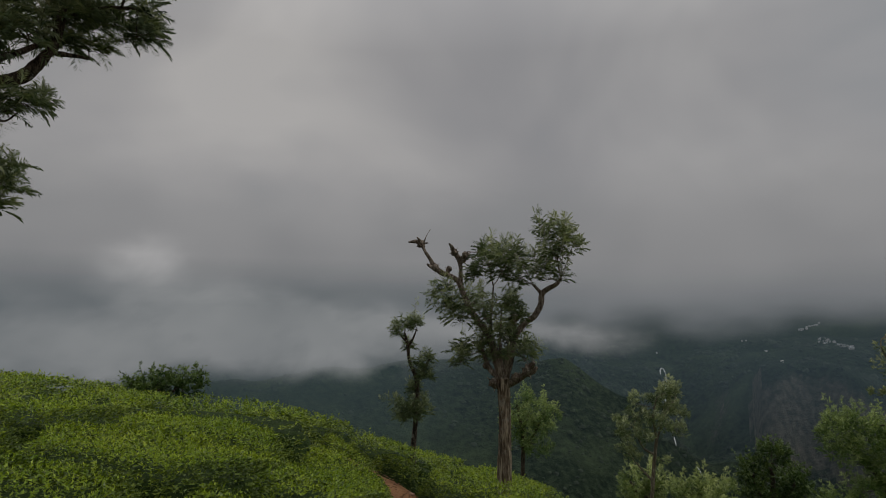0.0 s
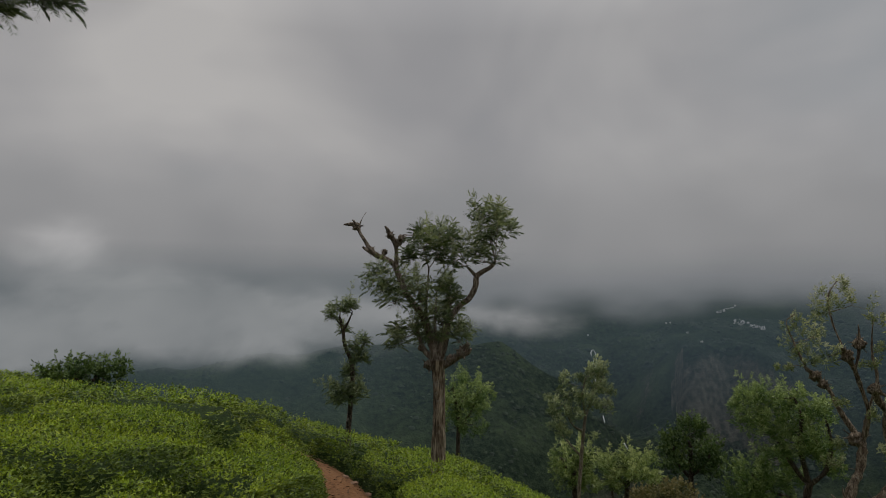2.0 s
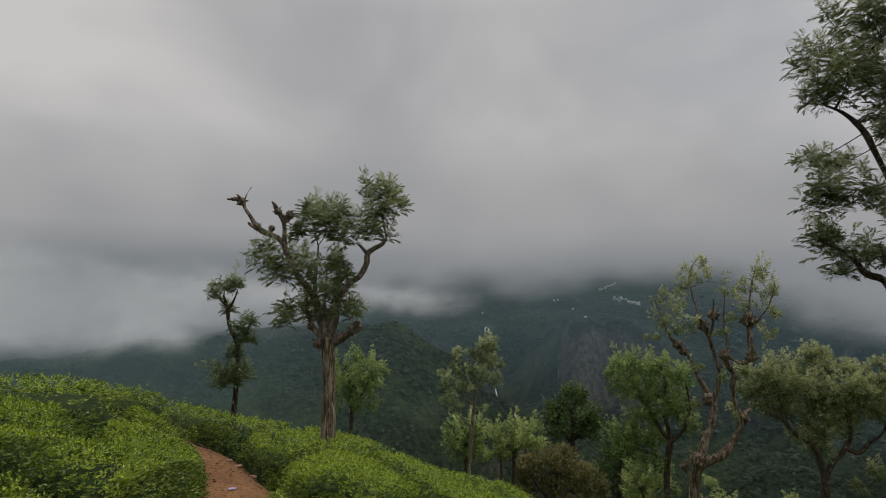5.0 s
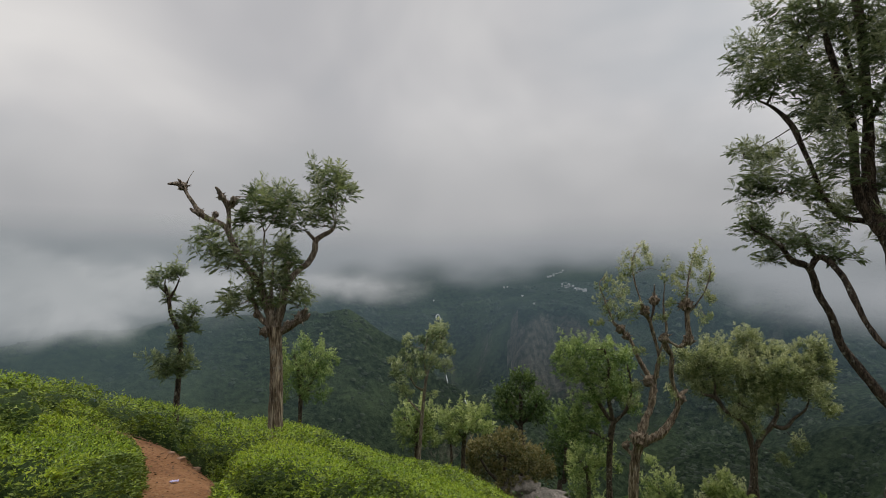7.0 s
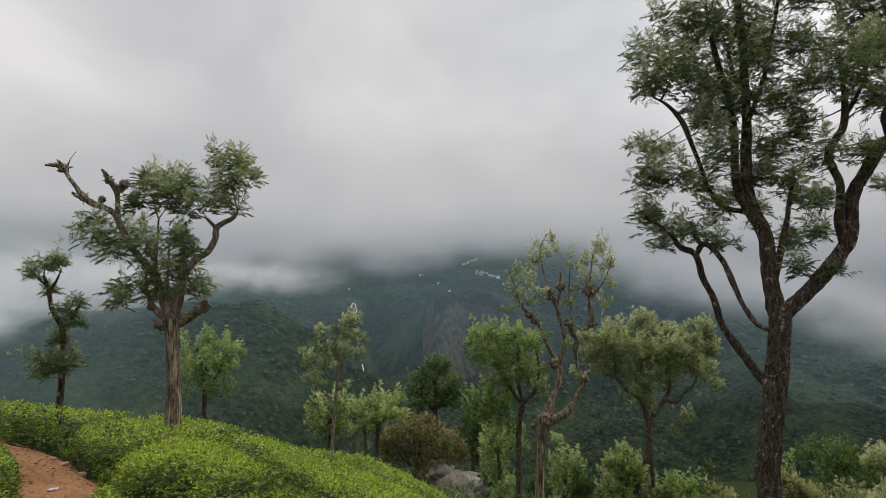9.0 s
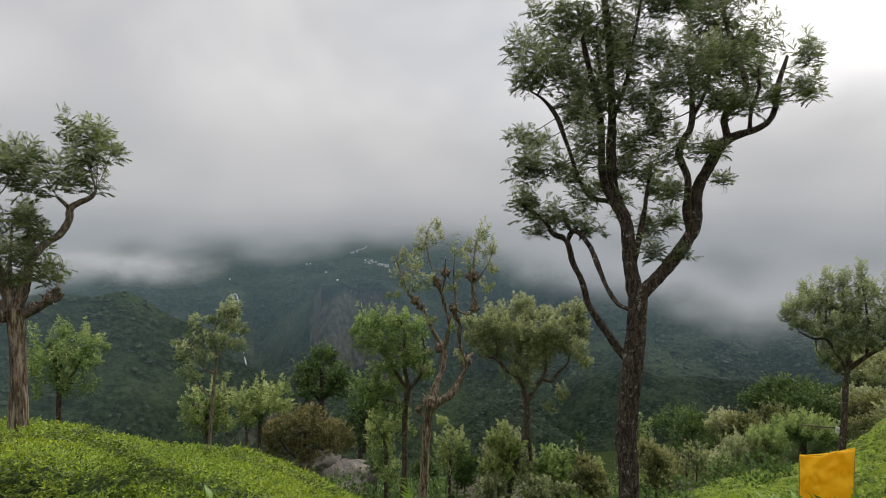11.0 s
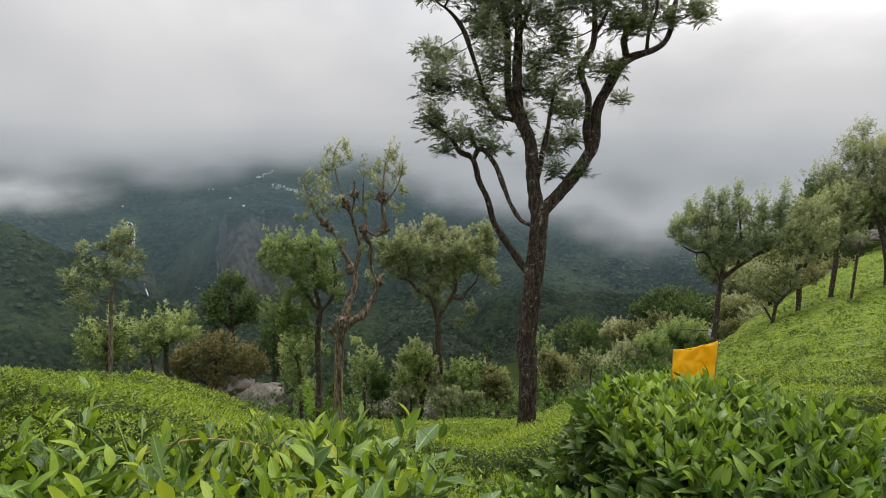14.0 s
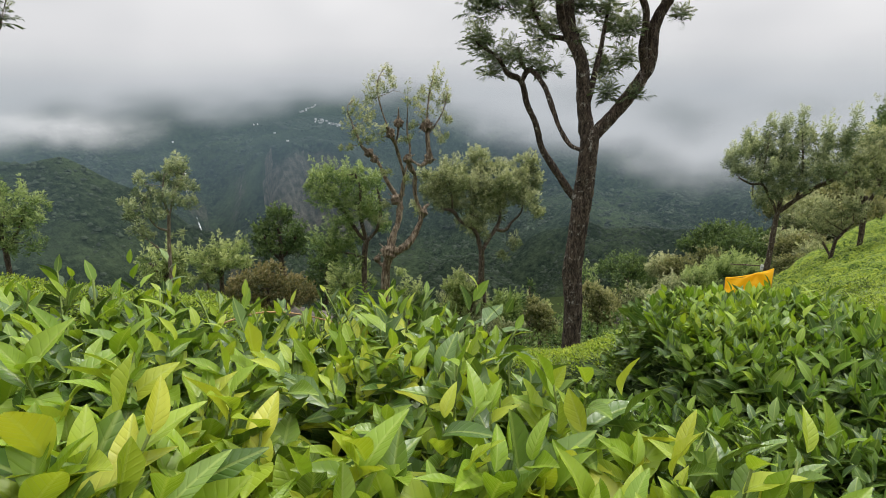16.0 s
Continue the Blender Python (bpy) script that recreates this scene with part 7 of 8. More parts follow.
tree('silver_oak_tree', 'overhanging silver oak with curved dark limbs and feathery leaves', 'tree', (-4.18, 3.72, -0.76), -47.5,
     limbs=[[(0.0, 0.0, 0.094), (-0.02, 0.57, 0.088), (0.01, 1.2, 0.083), (0.15, 1.76, 0.078), (0.32, 2.17, 0.068), (0.52, 2.42, 0.063), (0.78, 2.54, 0.064)], [(0.78, 2.54, 0.064), (0.92, 2.62, 0.059), (1.01, 2.75, 0.053), (1.09, 2.91, 0.048), (1.12, 3.08, 0.042), (1.13, 3.31, 0.037), (1.13, 3.67, 0.025)], [(1.08, 2.86, 0.027), (1.18, 2.87, 0.024), (1.28, 2.88, 0.018), (1.35, 2.88, 0.012)], [(0.58, 2.46, 0.029), (0.77, 2.71, 0.029), (0.87, 2.78, 0.027), (0.98, 2.87, 0.024)], [(0.32, 2.15, 0.045), (0.32, 2.59, 0.04), (0.41, 3.06, 0.03), (0.45, 3.44, 0.018)], [(0.62, 2.45, 0.023), (0.8, 2.23, 0.011), (0.91, 2.32, 0.006)], [(0.13, 1.72, 0.028), (0.44, 1.78, 0.022), (0.69, 1.82, 0.017), (0.84, 1.94, 0.009)], [(1.12, 3.16, 0.024), (1.41, 3.32, 0.019), (1.63, 3.36, 0.013)]],
     crowns=[(0.89, 3.12, 0.24, 0.19), (1.12, 3.21, 0.22, 0.22), (1.33, 3.24, 0.21, 0.18), (1.54, 3.3, 0.22, 0.16), (1.75, 3.4, 0.11, 0.19), (1.79, 3.17, 0.15, 0.09), (1.62, 3.11, 0.16, 0.09), (1.38, 3.03, 0.17, 0.09), (1.21, 3.02, 0.12, 0.12), (0.9, 2.93, 0.21, 0.12), (0.62, 2.87, 0.3, 0.24), (0.9, 2.41, 0.19, 0.08), (1.03, 2.45, 0.1, 0.07), (0.83, 2.32, 0.12, 0.07), (0.86, 1.9, 0.08, 0.09), (0.89, 1.72, 0.08, 0.08), (0.85, 1.58, 0.05, 0.07), (0.69, 1.82, 0.17, 0.17), (1.06, 3.48, 0.5, 0.19), (1.52, 3.64, 0.32, 0.16), (0.53, 3.2, 0.48, 0.24), (0.39, 2.53, 0.29, 0.29), (0.43, 1.98, 0.28, 0.23)],
     leaf=leaf_oak, bark=bark_dark, dens=1.30, size=0.19, sink=0.60)
tree('shrubby_tree', 'low spreading tree on the crest of the tea field', 'tree', (-4.92, 9.84, -1.75), -25.9,
     limbs=[[(0.0, 0.0, 0.044), (-0.05, 0.21, 0.044), (-0.15, 0.45, 0.028)], [(-0.03, 0.19, 0.033), (0.25, 0.36, 0.028), (0.37, 0.47, 0.017)], [(-0.04, 0.21, 0.033), (-0.32, 0.37, 0.022), (-0.38, 0.47, 0.011)]],
     crowns=[(-0.26, 0.41, 0.28, 0.14), (-0.07, 0.46, 0.25, 0.14), (-0.36, 0.32, 0.23, 0.13), (0.16, 0.37, 0.28, 0.14), (0.4, 0.43, 0.23, 0.11), (0.51, 0.51, 0.11, 0.08), (-0.01, 0.27, 0.43, 0.15), (0.34, 0.19, 0.26, 0.13), (-0.31, 0.21, 0.26, 0.13)],
     leaf=leaf_deep, bark=bark_dark, dens=2.00, size=0.17, sink=0.60)

# ---- shrubs along the lower edge of the tea: label, leaf, bearing, distance, foot, width, height ----
EDGE_SHRUBS = [
    ('leafy mid-green shrub standing at the edge of the tea', leaf_fresh, 52.9, 19.0, -8.81, 1.29, 1.74),
    ('low grey-green shrub at the edge of the tea', leaf_silver, 51.2, 18.0, -8.62, 1.08, 0.72),
    ('low grey-green shrub at the edge of the tea', leaf_silver, 54.0, 18.0, -8.60, 0.85, 0.61),
    ('low olive shrub at the edge of the tea', leaf_olive, 56.6, 19.5, -9.18, 1.25, 1.79),
    ('low grey-green shrub at the edge of the tea', leaf_silver, 46.8, 18.0, -8.55, 0.96, 0.68),
    ('round olive-green shrub at the edge of the tea', leaf_olive, 62.7, 22.0, -9.55, 1.60, 1.87),
    ('pale leafy bush beside a forked trunk', leaf_bloom, 47.4, 18.5, -8.71, 1.43, 2.37),
    ('dark green bush among the hedge shrubs', leaf_deep, 65.3, 27.0, -9.52, 1.93, 1.68),
    ('grey-green leafy bush beside the tea', leaf_silver, 66.2, 24.5, -9.83, 1.28, 1.36),
    ('dark leafy bush in the gap between trunks', leaf_deep, 43.9, 19.0, -8.91, 0.87, 1.36),
]
for n, (label, leaf, b, r, foot, w, h) in enumerate(EDGE_SHRUBS):
    rs = np.random.RandomState(300 + n)
    blobs = [(rs.uniform(-0.32, 0.32) * w, h * rs.uniform(0.25, 0.82), w * rs.uniform(0.17, 0.27), h * rs.uniform(0.14, 0.24)) for q in range(9)]
    blobs += [(0.0, 0.45 * h, 0.4 * w, 0.34 * h), (0.05 * w, 0.2 * h, 0.42 * w, 0.2 * h)]
    tree("shrub", label, "shrub", (r * math.sin(radians(b)), r * math.cos(radians(b)), foot), b,
         limbs=[[(0.0, 0.0, 0.03 * w), (0.02, 0.5 * h, 0.02 * w)], [(0.0, 0.15 * h, 0.02 * w), (-0.25 * w, 0.6 * h, 0.01 * w)], [(0.0, 0.15 * h, 0.02 * w), (0.25 * w, 0.6 * h, 0.01 * w)]],
         crowns=blobs, leaf=leaf, bark=bark_dark, dens=1.5, size=0.24, sink=1.5)

# ---- rocks ----
def boulder(name, label, place, half, seed, mat=rock, category="boulder"):
    """An angular, weathered rock."""
    bm = bmesh.new()
    bmesh.ops.create_icosphere(bm, subdivisions=4, radius=1.0)
    off = Vector((seed * 3.7, seed * 1.3, 0))
    for v in bm.verts:
        d = v.co.normalized()
        big = noise.noise(d * 1.1 + off) * 0.38
        crack = abs(noise.noise(d * 2.6 + off)) * 0.30
        small = noise.noise(d * 8 + off) * 0.05
        k = 1 + big - crack + small
        v.co = Vector((d.x * half[0] * k, d.y * half[1] * k, max(d.z, -0.7) * half[2] * k))
    top = thing(name, label, category, place)
    part("stone", bm, mat, top, smooth=True)
    return top


boulder("boulder", "large grey lichen-stained boulder at the tea edge", (12.35, 20.0, -10.45), (1.7, 1.0, 0.85), 1)
boulder("boulder", "rounded grey boulder below a rust-brown shrub", (11.6, 20.7, -9.75), (0.85, 0.7, 0.62), 2)
boulder("boulder", "pinkish grey boulder on the upper tea slope", (55.0, 2.7, -6.6), (0.9, 0.8, 0.7), 3)
boulder("boulder", "pinkish grey boulder on the upper tea slope", (55.1, 1.4, -6.0), (1.0, 0.8, 0.5), 4)
boulder("boulder", "pinkish grey boulder on the upper tea slope", (50.0, 3.3, -8.6), (0.8, 0.8, 0.4), 5)
boulder("boulder", "small grey rock at the foot of the hedge", (26.5, 9.2, -10.9), (0.6, 0.5, 0.5), 6)
boulder("boulder", "small grey rock at the foot of the hedge", (24.5, 11.4, -11.7), (0.7, 0.5, 0.7), 7)
boulder("boulder", "mossy grey boulder among low shrubs on the slope", (19.5, 17.0, -12.4), (1.5, 1.0, 0.9), 8, moss_rock)
boulder("boulder", "mossy grey boulder among low shrubs on the slope", (17.6, 18.2, -12.0), (1.1, 0.9, 0.8), 9, moss_rock)
path_stone = rough_material("reddish_stone", [(0.2, (0.14, 0.075, 0.05)), (0.8, (0.40, 0.27, 0.19))], 30.0, 0.004)
for n, (px_, py_) in enumerate([(-0.44, 5.38), (-0.36, 5.25), (-0.24, 5.10)]):
    boulder("pebble", "small reddish grey stone lying on the earth path", (px_, py_, float(ground_z(np.array([px_]), np.array([py_]))[0]) + 0.008), (0.030 + 0.006 * (n % 3), 0.024, 0.016), 20 + n, path_stone, "stone")


# ---- litter on the path ----
def litter(place):
    top = thing("plastic_wrapper", "crumpled pale lilac plastic wrapper on the path", "litter", place)
    bm = bmesh.new()
    bmesh.ops.create_grid(bm, x_segments=8, y_segments=5, size=0.5)
    for v in bm.verts:
        v.co = Vector((v.co.x * 0.055, v.co.y * 0.028, 0.004 + 0.008 * noise.noise(v.co * 6)))
    bmesh.ops.solidify(bm, geom=bm.faces[:], thickness=0.002)
    part("film", bm, wrapper_mat, top)


wrapper_mat = rough_material("lilac_plastic", [(0.2, (0.26, 0.22, 0.42)), (0.8, (0.45, 0.42, 0.58))], 20.0, 0.002, rough=0.35)
litter((-0.33, 4.15, float(ground_z(np.array([-0.33]), np.array([4.15]))[0]) + 0.012))


def leaf_litter(count):
    """Fallen leaves and grit trodden into the path."""
    rnd = np.random.RandomState(14)
    x, y = rnd.uniform(-1.0, 0.2, count), rnd.uniform(3.0, 6.0, count)
    ok = (off_path(x, y) < 0.24) & (rnd.rand(count) < 0.25 + 3.2 * off_path(x, y))
    x, y = x[ok], y[ok]
    n = len(x)
    at = np.stack([x, y, ground_z(x, y) + 0.003], -1)
    a = rnd.uniform(0, 6.28, n)
    v, f = strew(*diamond(0.28, 0.14), at, np.stack([np.cos(a), np.sin(a), 0.1 + 0.15 * rnd.rand(n)], -1), np.array([0, 0, 1.0]) + 0.2 * rnd.randn(n, 3), rnd.uniform(0.012, 0.034, n))
    ob = new("leaf_litter", np_mesh("leaf_litter", v, f, [dry_leaf], True))
    tagged(ob, "dry brown leaves and grit on the earth path", "leaf litter", kind="stuff")


dry_leaf = leaf_material("dry_leaf", [(0.1, (0.07, 0.038, 0.02)), (0.5, (0.17, 0.09, 0.045)), (0.9, (0.33, 0.21, 0.11))], rough=0.8, trans=0.05)
leaf_litter(2200)


# ---- yellow cloth stretched between two stakes ----
def cloth_screen():
    place = Vector((6.37, 1.50, -2.98))
    top = thing("cloth_screen", "orange-yellow plastic cloth stretched upright among the tea", "cloth screen", place, 0)
    right = Vector((0.11, -0.40, 0.0))
    back = Vector((right.y, -right.x, 0)).normalized()
    bm = bmesh.new()
    nu, nv = 26, 26
    grid = {}
    for i in range(nu + 1):
        for j in range(nv + 1):
            u, v = i / nu - 0.5, j / nv
            lo, hi = 0.20 + 0.06 * (u + 0.5), 0.75 + 0.165 * (u + 0.5)
            hi += 0.012 * math.sin(u * 9) - 0.02 * (1 - 4 * u * u)
            p = right * (u * (1.0 + 0.05 * v)) + Vector((0, 0, lo + (hi - lo) * v))
            fold = 0.030 * noise.noise(Vector((u * 5, v * 4, 1))) + 0.018 * noise.noise(Vector((u * 13, v * 11, 4)))
            fold += 0.012 * math.sin(v * 7 + u * 5) * (0.5 - abs(u))
            grid[i, j] = bm.verts.new(p + back * (fold + 0.02 * math.sin(math.pi * v)))
    for i in range(nu):
        for j in range(nv):
            bm.faces.new((grid[i, j], grid[i + 1, j], grid[i + 1, j + 1], grid[i, j + 1]))
    bmesh.ops.recalc_face_normals(bm, faces=bm.faces[:])
    bmesh.ops.solidify(bm, geom=bm.faces[:], thickness=0.006)
    part("cloth", bm, cloth, top, smooth=True)
    hem = [(*(right * (i / 14 - 0.5) * 1.05 + Vector((0, 0, 0.75 + 0.165 * i / 14 - 0.02 * (1 - 4 * (i / 14 - 0.5) ** 2)))), 0.008) for i in range(15)]
    ob = new("hem", tube_mesh("hem", [(hem, 8, 3, 0.08)], cloth))
    ob.parent = top
    for s, h in ((-0.5, 0.74), (0.5, 0.9)):
        p = right * s * 1.03 - back * 0.015
        ob = new("stake", tube_mesh("stake", [([(p.x, p.y, -0.25, 0.012), (p.x, p.y, h * 0.5, 0.011), (p.x, p.y, h, 0.010)], 8, 5, 0.05)], wood))
        ob.parent = top


cloth_screen()


# ---- small board and frame below the slope ----
def notice_board(place):
    top = thing("notice_board", "small white board on a post near the hedge", "sign", place)
    ob = new("post", tube_mesh("post", [([(0, 0, -2.5, 0.05), (0, 0, -0.9, 0.05), (0, 0, 0.25, 0.045)], 8, 2, 0.03)], bark_dark))
    ob.parent = top
    bm = bmesh.new()
    bmesh.ops.create_cube(bm, size=1.0)
    bmesh.ops.scale(bm, vec=(0.05, 0.28, 0.28), verts=bm.verts)
    bmesh.ops.translate(bm, vec=(-0.07, 0, 0.05), verts=bm.verts)
    bmesh.ops.bevel(bm, geom=bm.edges[:], offset=0.01, segments=1, affect="EDGES")
    part("board", bm, limewash, top)
    bm = bmesh.new()
    bmesh.ops.create_cube(bm, size=1.0)
    bmesh.ops.scale(bm, vec=(0.01, 0.18, 0.07), verts=bm.verts)
    bmesh.ops.translate(bm, vec=(-0.102, 0, 0.05), verts=bm.verts)
    part("lettering_bar", bm, tin, top)
    ob = new("rail", tube_mesh("rail", [([(0, 0.0, 0.12, 0.035), (0, 0.7, 0.02, 0.035), (0, 1.5, -0.1, 0.035)], 6, 2, 0.05)], bark_torn))
    ob.parent = top


notice_board((29.3, 6.72, -8.72))


def yellow_frame(place):
    top = thing("trestle", "small orange-yellow wooden trestle in the tea", "trestle", place)
    for a, b in (((0, -0.12, -0.9), (0, -0.12, 0.22)), ((0, 0.14, -0.9), (0, 0.10, 0.25)), ((0, -0.12, 0.2), (0, 0.10, 0.23)), ((0, -0.12, -0.2), (0, 0.12, 0.1))):
        m = [(a[k] + b[k]) / 2 for k in range(3)]
        ob = new("bar", tube_mesh("bar", [([(*a, 0.028), (*m, 0.028), (*b, 0.028)], 6, 1, 0.03)], cloth))
        ob.parent = top


yellow_frame((26.47, 5.61, -8.5))


# ---- fern and dry stem in the near bush ----
def fern(place):
    top = thing("fern", "bright green fern with curling fronds among tea", "fern", place)
    tpl, fc = feather(13, 0.34, 0.03, 0.35, 0.0)
    rnd = np.random.RandomState(4)
    for lean, ln, turn in ((-0.16, 0.20, 0.3), (0.10, 0.13, 0.6), (0.20, 0.11, 0.4), (0.30, 0.12, 0.9), (-0.3, 0.1, 0.2)):
        v = tpl.copy()
        v[:, 0] *= ln * 0.55
        s = v[:, 1].copy()
        z0 = v[:, 2].copy()
        # the rib rises, leans and nods at the tip
        v[:, 1] = lean * ln * s * 1.2 - 0.10 * ln * np.maximum(0, s - 0.75) * 4
        v[:, 2] = ln * (s - 0.25 * np.maximum(0, s - 0.7) ** 2 * 4)
        out = np.stack([v[:, 0] * math.cos(turn) * 0.75 + z0 * 0.05, v[:, 1] + v[:, 0] * math.sin(turn) * 0.3, v[:, 2]], -1)
        out = out @ np.array([[0.62, -0.78, 0], [0.78, 0.62, 0], [0, 0, 1]])
        part_np("frond", out, fc, leaf_fern, top)


leaf_fern = leaf_material("fern_leaf", [(0.1, (0.12, 0.24, 0.04)), (0.9, (0.30, 0.42, 0.09))], rough=0.5, trans=0.4)
fern((1.31, 1.56, -1.11))


def dry_stem():
    top = thing("dry_stem", "dry straw-brown stem lying across the tea bush", "stem", (0.58, 0.78, -0.7))
    pts = [(-0.19, 0.095, 0.055), (-0.10, 0.06, 0.075), (-0.045, 0.035, 0.070), (0.008, 0.003, 0.052), (0.08, -0.045, 0.016), (0.115, -0.073, -0.008)]
    ob = new("stalk", tube_mesh("stalk", [([(*p, 0.0020 - 0.0001 * i) for i, p in enumerate(pts)], 7, 3, 0.12)], wood))
    ob.parent = top


dry_stem()


# ---- far side of the valley ----
def perch(b, el, start=700.0):
    """The first place on the far wall along a bearing and an elevation, in degrees."""
    r = np.arange(start, 2300, 2.0)
    s, c = math.sin(radians(b)), math.cos(radians(b))
    z = sheet_z(r * s, r * c)
    hit = np.where(z >= r * math.tan(radians(el)))[0]
    k = hit[0] if len(hit) else len(r) - 1
    return Vector((r[k] * s, r[k] * c, z[k]))


def house(place, w, d, h, turn, walls, roof_mat, label):
    top = thing("house", label, "house", place, turn, group="village houses")
    bm = bmesh.new()
    bmesh.ops.create_cube(bm, size=1.0)
    bmesh.ops.scale(bm, vec=(w, d, h + 4), verts=bm.verts)
    bmesh.ops.translate(bm, vec=(0, 0, h / 2 - 2), verts=bm.verts)
    shell = part("wall", bm, walls, top)
    bm = bmesh.new()
    v = [bm.verts.new(p) for p in ((-w * .56, -d * .58, h), (w * .56, -d * .58, h), (w * .56, d * .58, h), (-w * .56, d * .58, h), (-w * .56, 0, h + d * 0.3), (w * .56, 0, h + d * 0.3))]
    for f in ((0, 1, 5, 4), (2, 3, 4, 5), (0, 4, 3), (1, 2, 5), (0, 3, 2, 1)):
        bm.faces.new([v[i] for i in f])
    part("roof", bm, roof_mat, top)
    for s in (-0.25, 0.25):
        bm = bmesh.new()
        bmesh.ops.create_cube(bm, size=1.0)
        bmesh.ops.scale(bm, vec=(w * 0.14, 0.2, h * 0.35), verts=bm.verts)
        bmesh.ops.translate(bm, vec=(w * s, -d / 2 - 0.06, h * 0.55), verts=bm.verts)
        part("window", bm, tea_inner, shell)


rv = np.random.RandomState(77)
for n in range(58):
    if n < 40:
        b, el = 34.6 + rv.uniform(-1.1, 1.2), 0.0
        el = -2.85 - (b - 33.6) * 0.25 + rv.uniform(-0.22, 0.22)
    elif n < 54:
        t = rv.rand()
        b, el = 31.9 + 1.7 * t, -2.2 + 0.75 * t + rv.uniform(-0.08, 0.08)
    else:
        b, el = [(27.75, -3.1), (28.1, -3.1), (20.6, -4.5), (29.6, -4.0)][n - 54]
    house(perch(b, el), rv.uniform(3.2, 5.6), rv.uniform(3, 4.5), rv.uniform(1.8, 3), rv.uniform(-30, 60), limewash, tin, "small pale house in the hillside village")
house(perch(30.75, -4.85), 4, 4, 3.6, 10, limewash, limewash, "white shrine standing above the rock face")


def waterfall(name, label, line, width, seed):
    top = thing(name, label, "waterfall", perch(*line[0]))
    base = Vector(top.matrix_world.translation)
    rnd = np.random.RandomState(seed)
    pts = []
    for b, el in line:
        spot = perch(b, el)
        pts.append(spot * (1 - 9 / spot.length) - base)
    runs = [([(*p, width * (0.6 + 0.7 * rnd.rand())) for p in pts], 6, seed, 0.25)]
    ob = new("stream", tube_mesh("stream", runs, water))
    ob.parent = top


waterfall("waterfall", "thin white waterfall dropping into the gorge", [(20.86, -6.5), (20.84, -6.0), (21.05, -5.85), (21.25, -6.2), (21.32, -6.9), (21.22, -7.9), (21.2, -9.2)], 1.5, 3)
waterfall("waterfall", "thin white waterfall dropping into the gorge", [(21.05, -6.9), (21.1, -7.6), (21.12, -8.6)], 0.6, 4)
waterfall("waterfall", "lower white cascade among wooded rocks", [(21.75, -11.4), (21.87, -12.0), (22.0, -12.6)], 1.0, 5)
waterfall("waterfall", "lower white cascade among wooded rocks", [(23.75, -14.3), (23.95, -14.6), (24.1, -14.9)], 1.0, 6)


# ---- woods on the far wall ----
def far_woods(count):
    rnd = np.random.RandomState(9)
    b = rnd.uniform(-40, 86, count * 2)
    r = rnd.uniform(560.0, 1650.0, count * 2)
    x, y = r * np.sin(np.radians(b)), r * np.cos(np.radians(b))
    z = sheet_z(x, y)
    steep = np.hypot(sheet_z(x + 3, y) - z, sheet_z(x, y + 3) - z) / 3
    ok = (steep < 1.6) & (fbm(x / 90, y / 90, 3, 61) + 0.06 * rnd.randn(count * 2) > 0.40)
    x, y, z, r = x[ok][:count], y[ok][:count], z[ok][:count], r[ok][:count]
    n = len(x)
    ring = np.radians(np.arange(5) * 72.0)
    tv = np.array([(math.cos(a), math.sin(a), 0) for a in ring] + [(0.66 * math.cos(a + 0.5), 0.66 * math.sin(a + 0.5), 0.5) for a in ring] + [(0.1, 0, 0.72)])
    tf = np.array([t for i in range(5) for t in ((i, (i + 1) % 5, 5 + i), ((i + 1) % 5, 5 + (i + 1) % 5, 5 + i), (5 + i, 5 + (i + 1) % 5, 10))])
    s = (2.2 + 5.0 * rnd.rand(n) ** 2.4) * r / 1150
    k = len(tv)
    v = tv[None] * (s[:, None, None] * (1 + 0.25 * rnd.randn(n, k, 1))) + np.stack([x, y, z - s * 0.22], -1)[:, None]
    f = (tf[None] + (np.arange(n) * k)[:, None, None]).reshape(-1, 3)
    ob = new("far_woods", np_mesh("far_woods", v.reshape(-1, 3), f, [forest_crown], True))
    tagged(ob, "dark green woodland covering the slopes across the valley", "woods", kind="stuff")


far_woods(18000)


# ---- tangled undergrowth on the slope below the tea ----
def undergrowth(count):
    rnd = np.random.RandomState(31)
    r, b = rnd.uniform(17, 42, count), np.radians(rnd.uniform(14, 74, count))
    x, y = r * np.sin(b), r * np.cos(b)
    z = land(x, y) - 0.5
    tall = rnd.uniform(0.5, 1.3, count)
    vs, fs, age_shades, o = [], [], [], 0
    for n in range(48):
        d = unit(rnd.randn(count, 3) * np.array([1, 1, 0.7]) + np.array([0, 0, 0.5]))
        at = np.stack([x, y, z], -1) + d * np.stack([tall * 1.1, tall * 1.1, tall], -1) * (0.7 + 0.35 * rnd.rand(count, 1))
        v, f = strew(SPRIG_FAR[0], SPRIG_FAR[1], at, d + np.array([0, 0, 0.5]) + 0.4 * rnd.randn(count, 3), d + 0.5 * rnd.randn(count, 3), rnd.uniform(0.14, 0.24, count))
        vs.append(v)
        fs.append(f + o)
        o += len(v)
        age_shades.append(np.repeat(np.clip(0.5 * hash2(x, y) + 0.15 * rnd.rand(count), 0, 1), len(SPRIG_FAR[0])))
    ob = new("undergrowth", np_mesh("undergrowth", np.vstack(vs), np.vstack(fs), [leaf_fresh], False, None, None, np.concatenate(age_shades)))
    tagged(ob, "tangled olive-green undergrowth on the slope below the tea", "undergrowth", kind="stuff")


undergrowth(300)

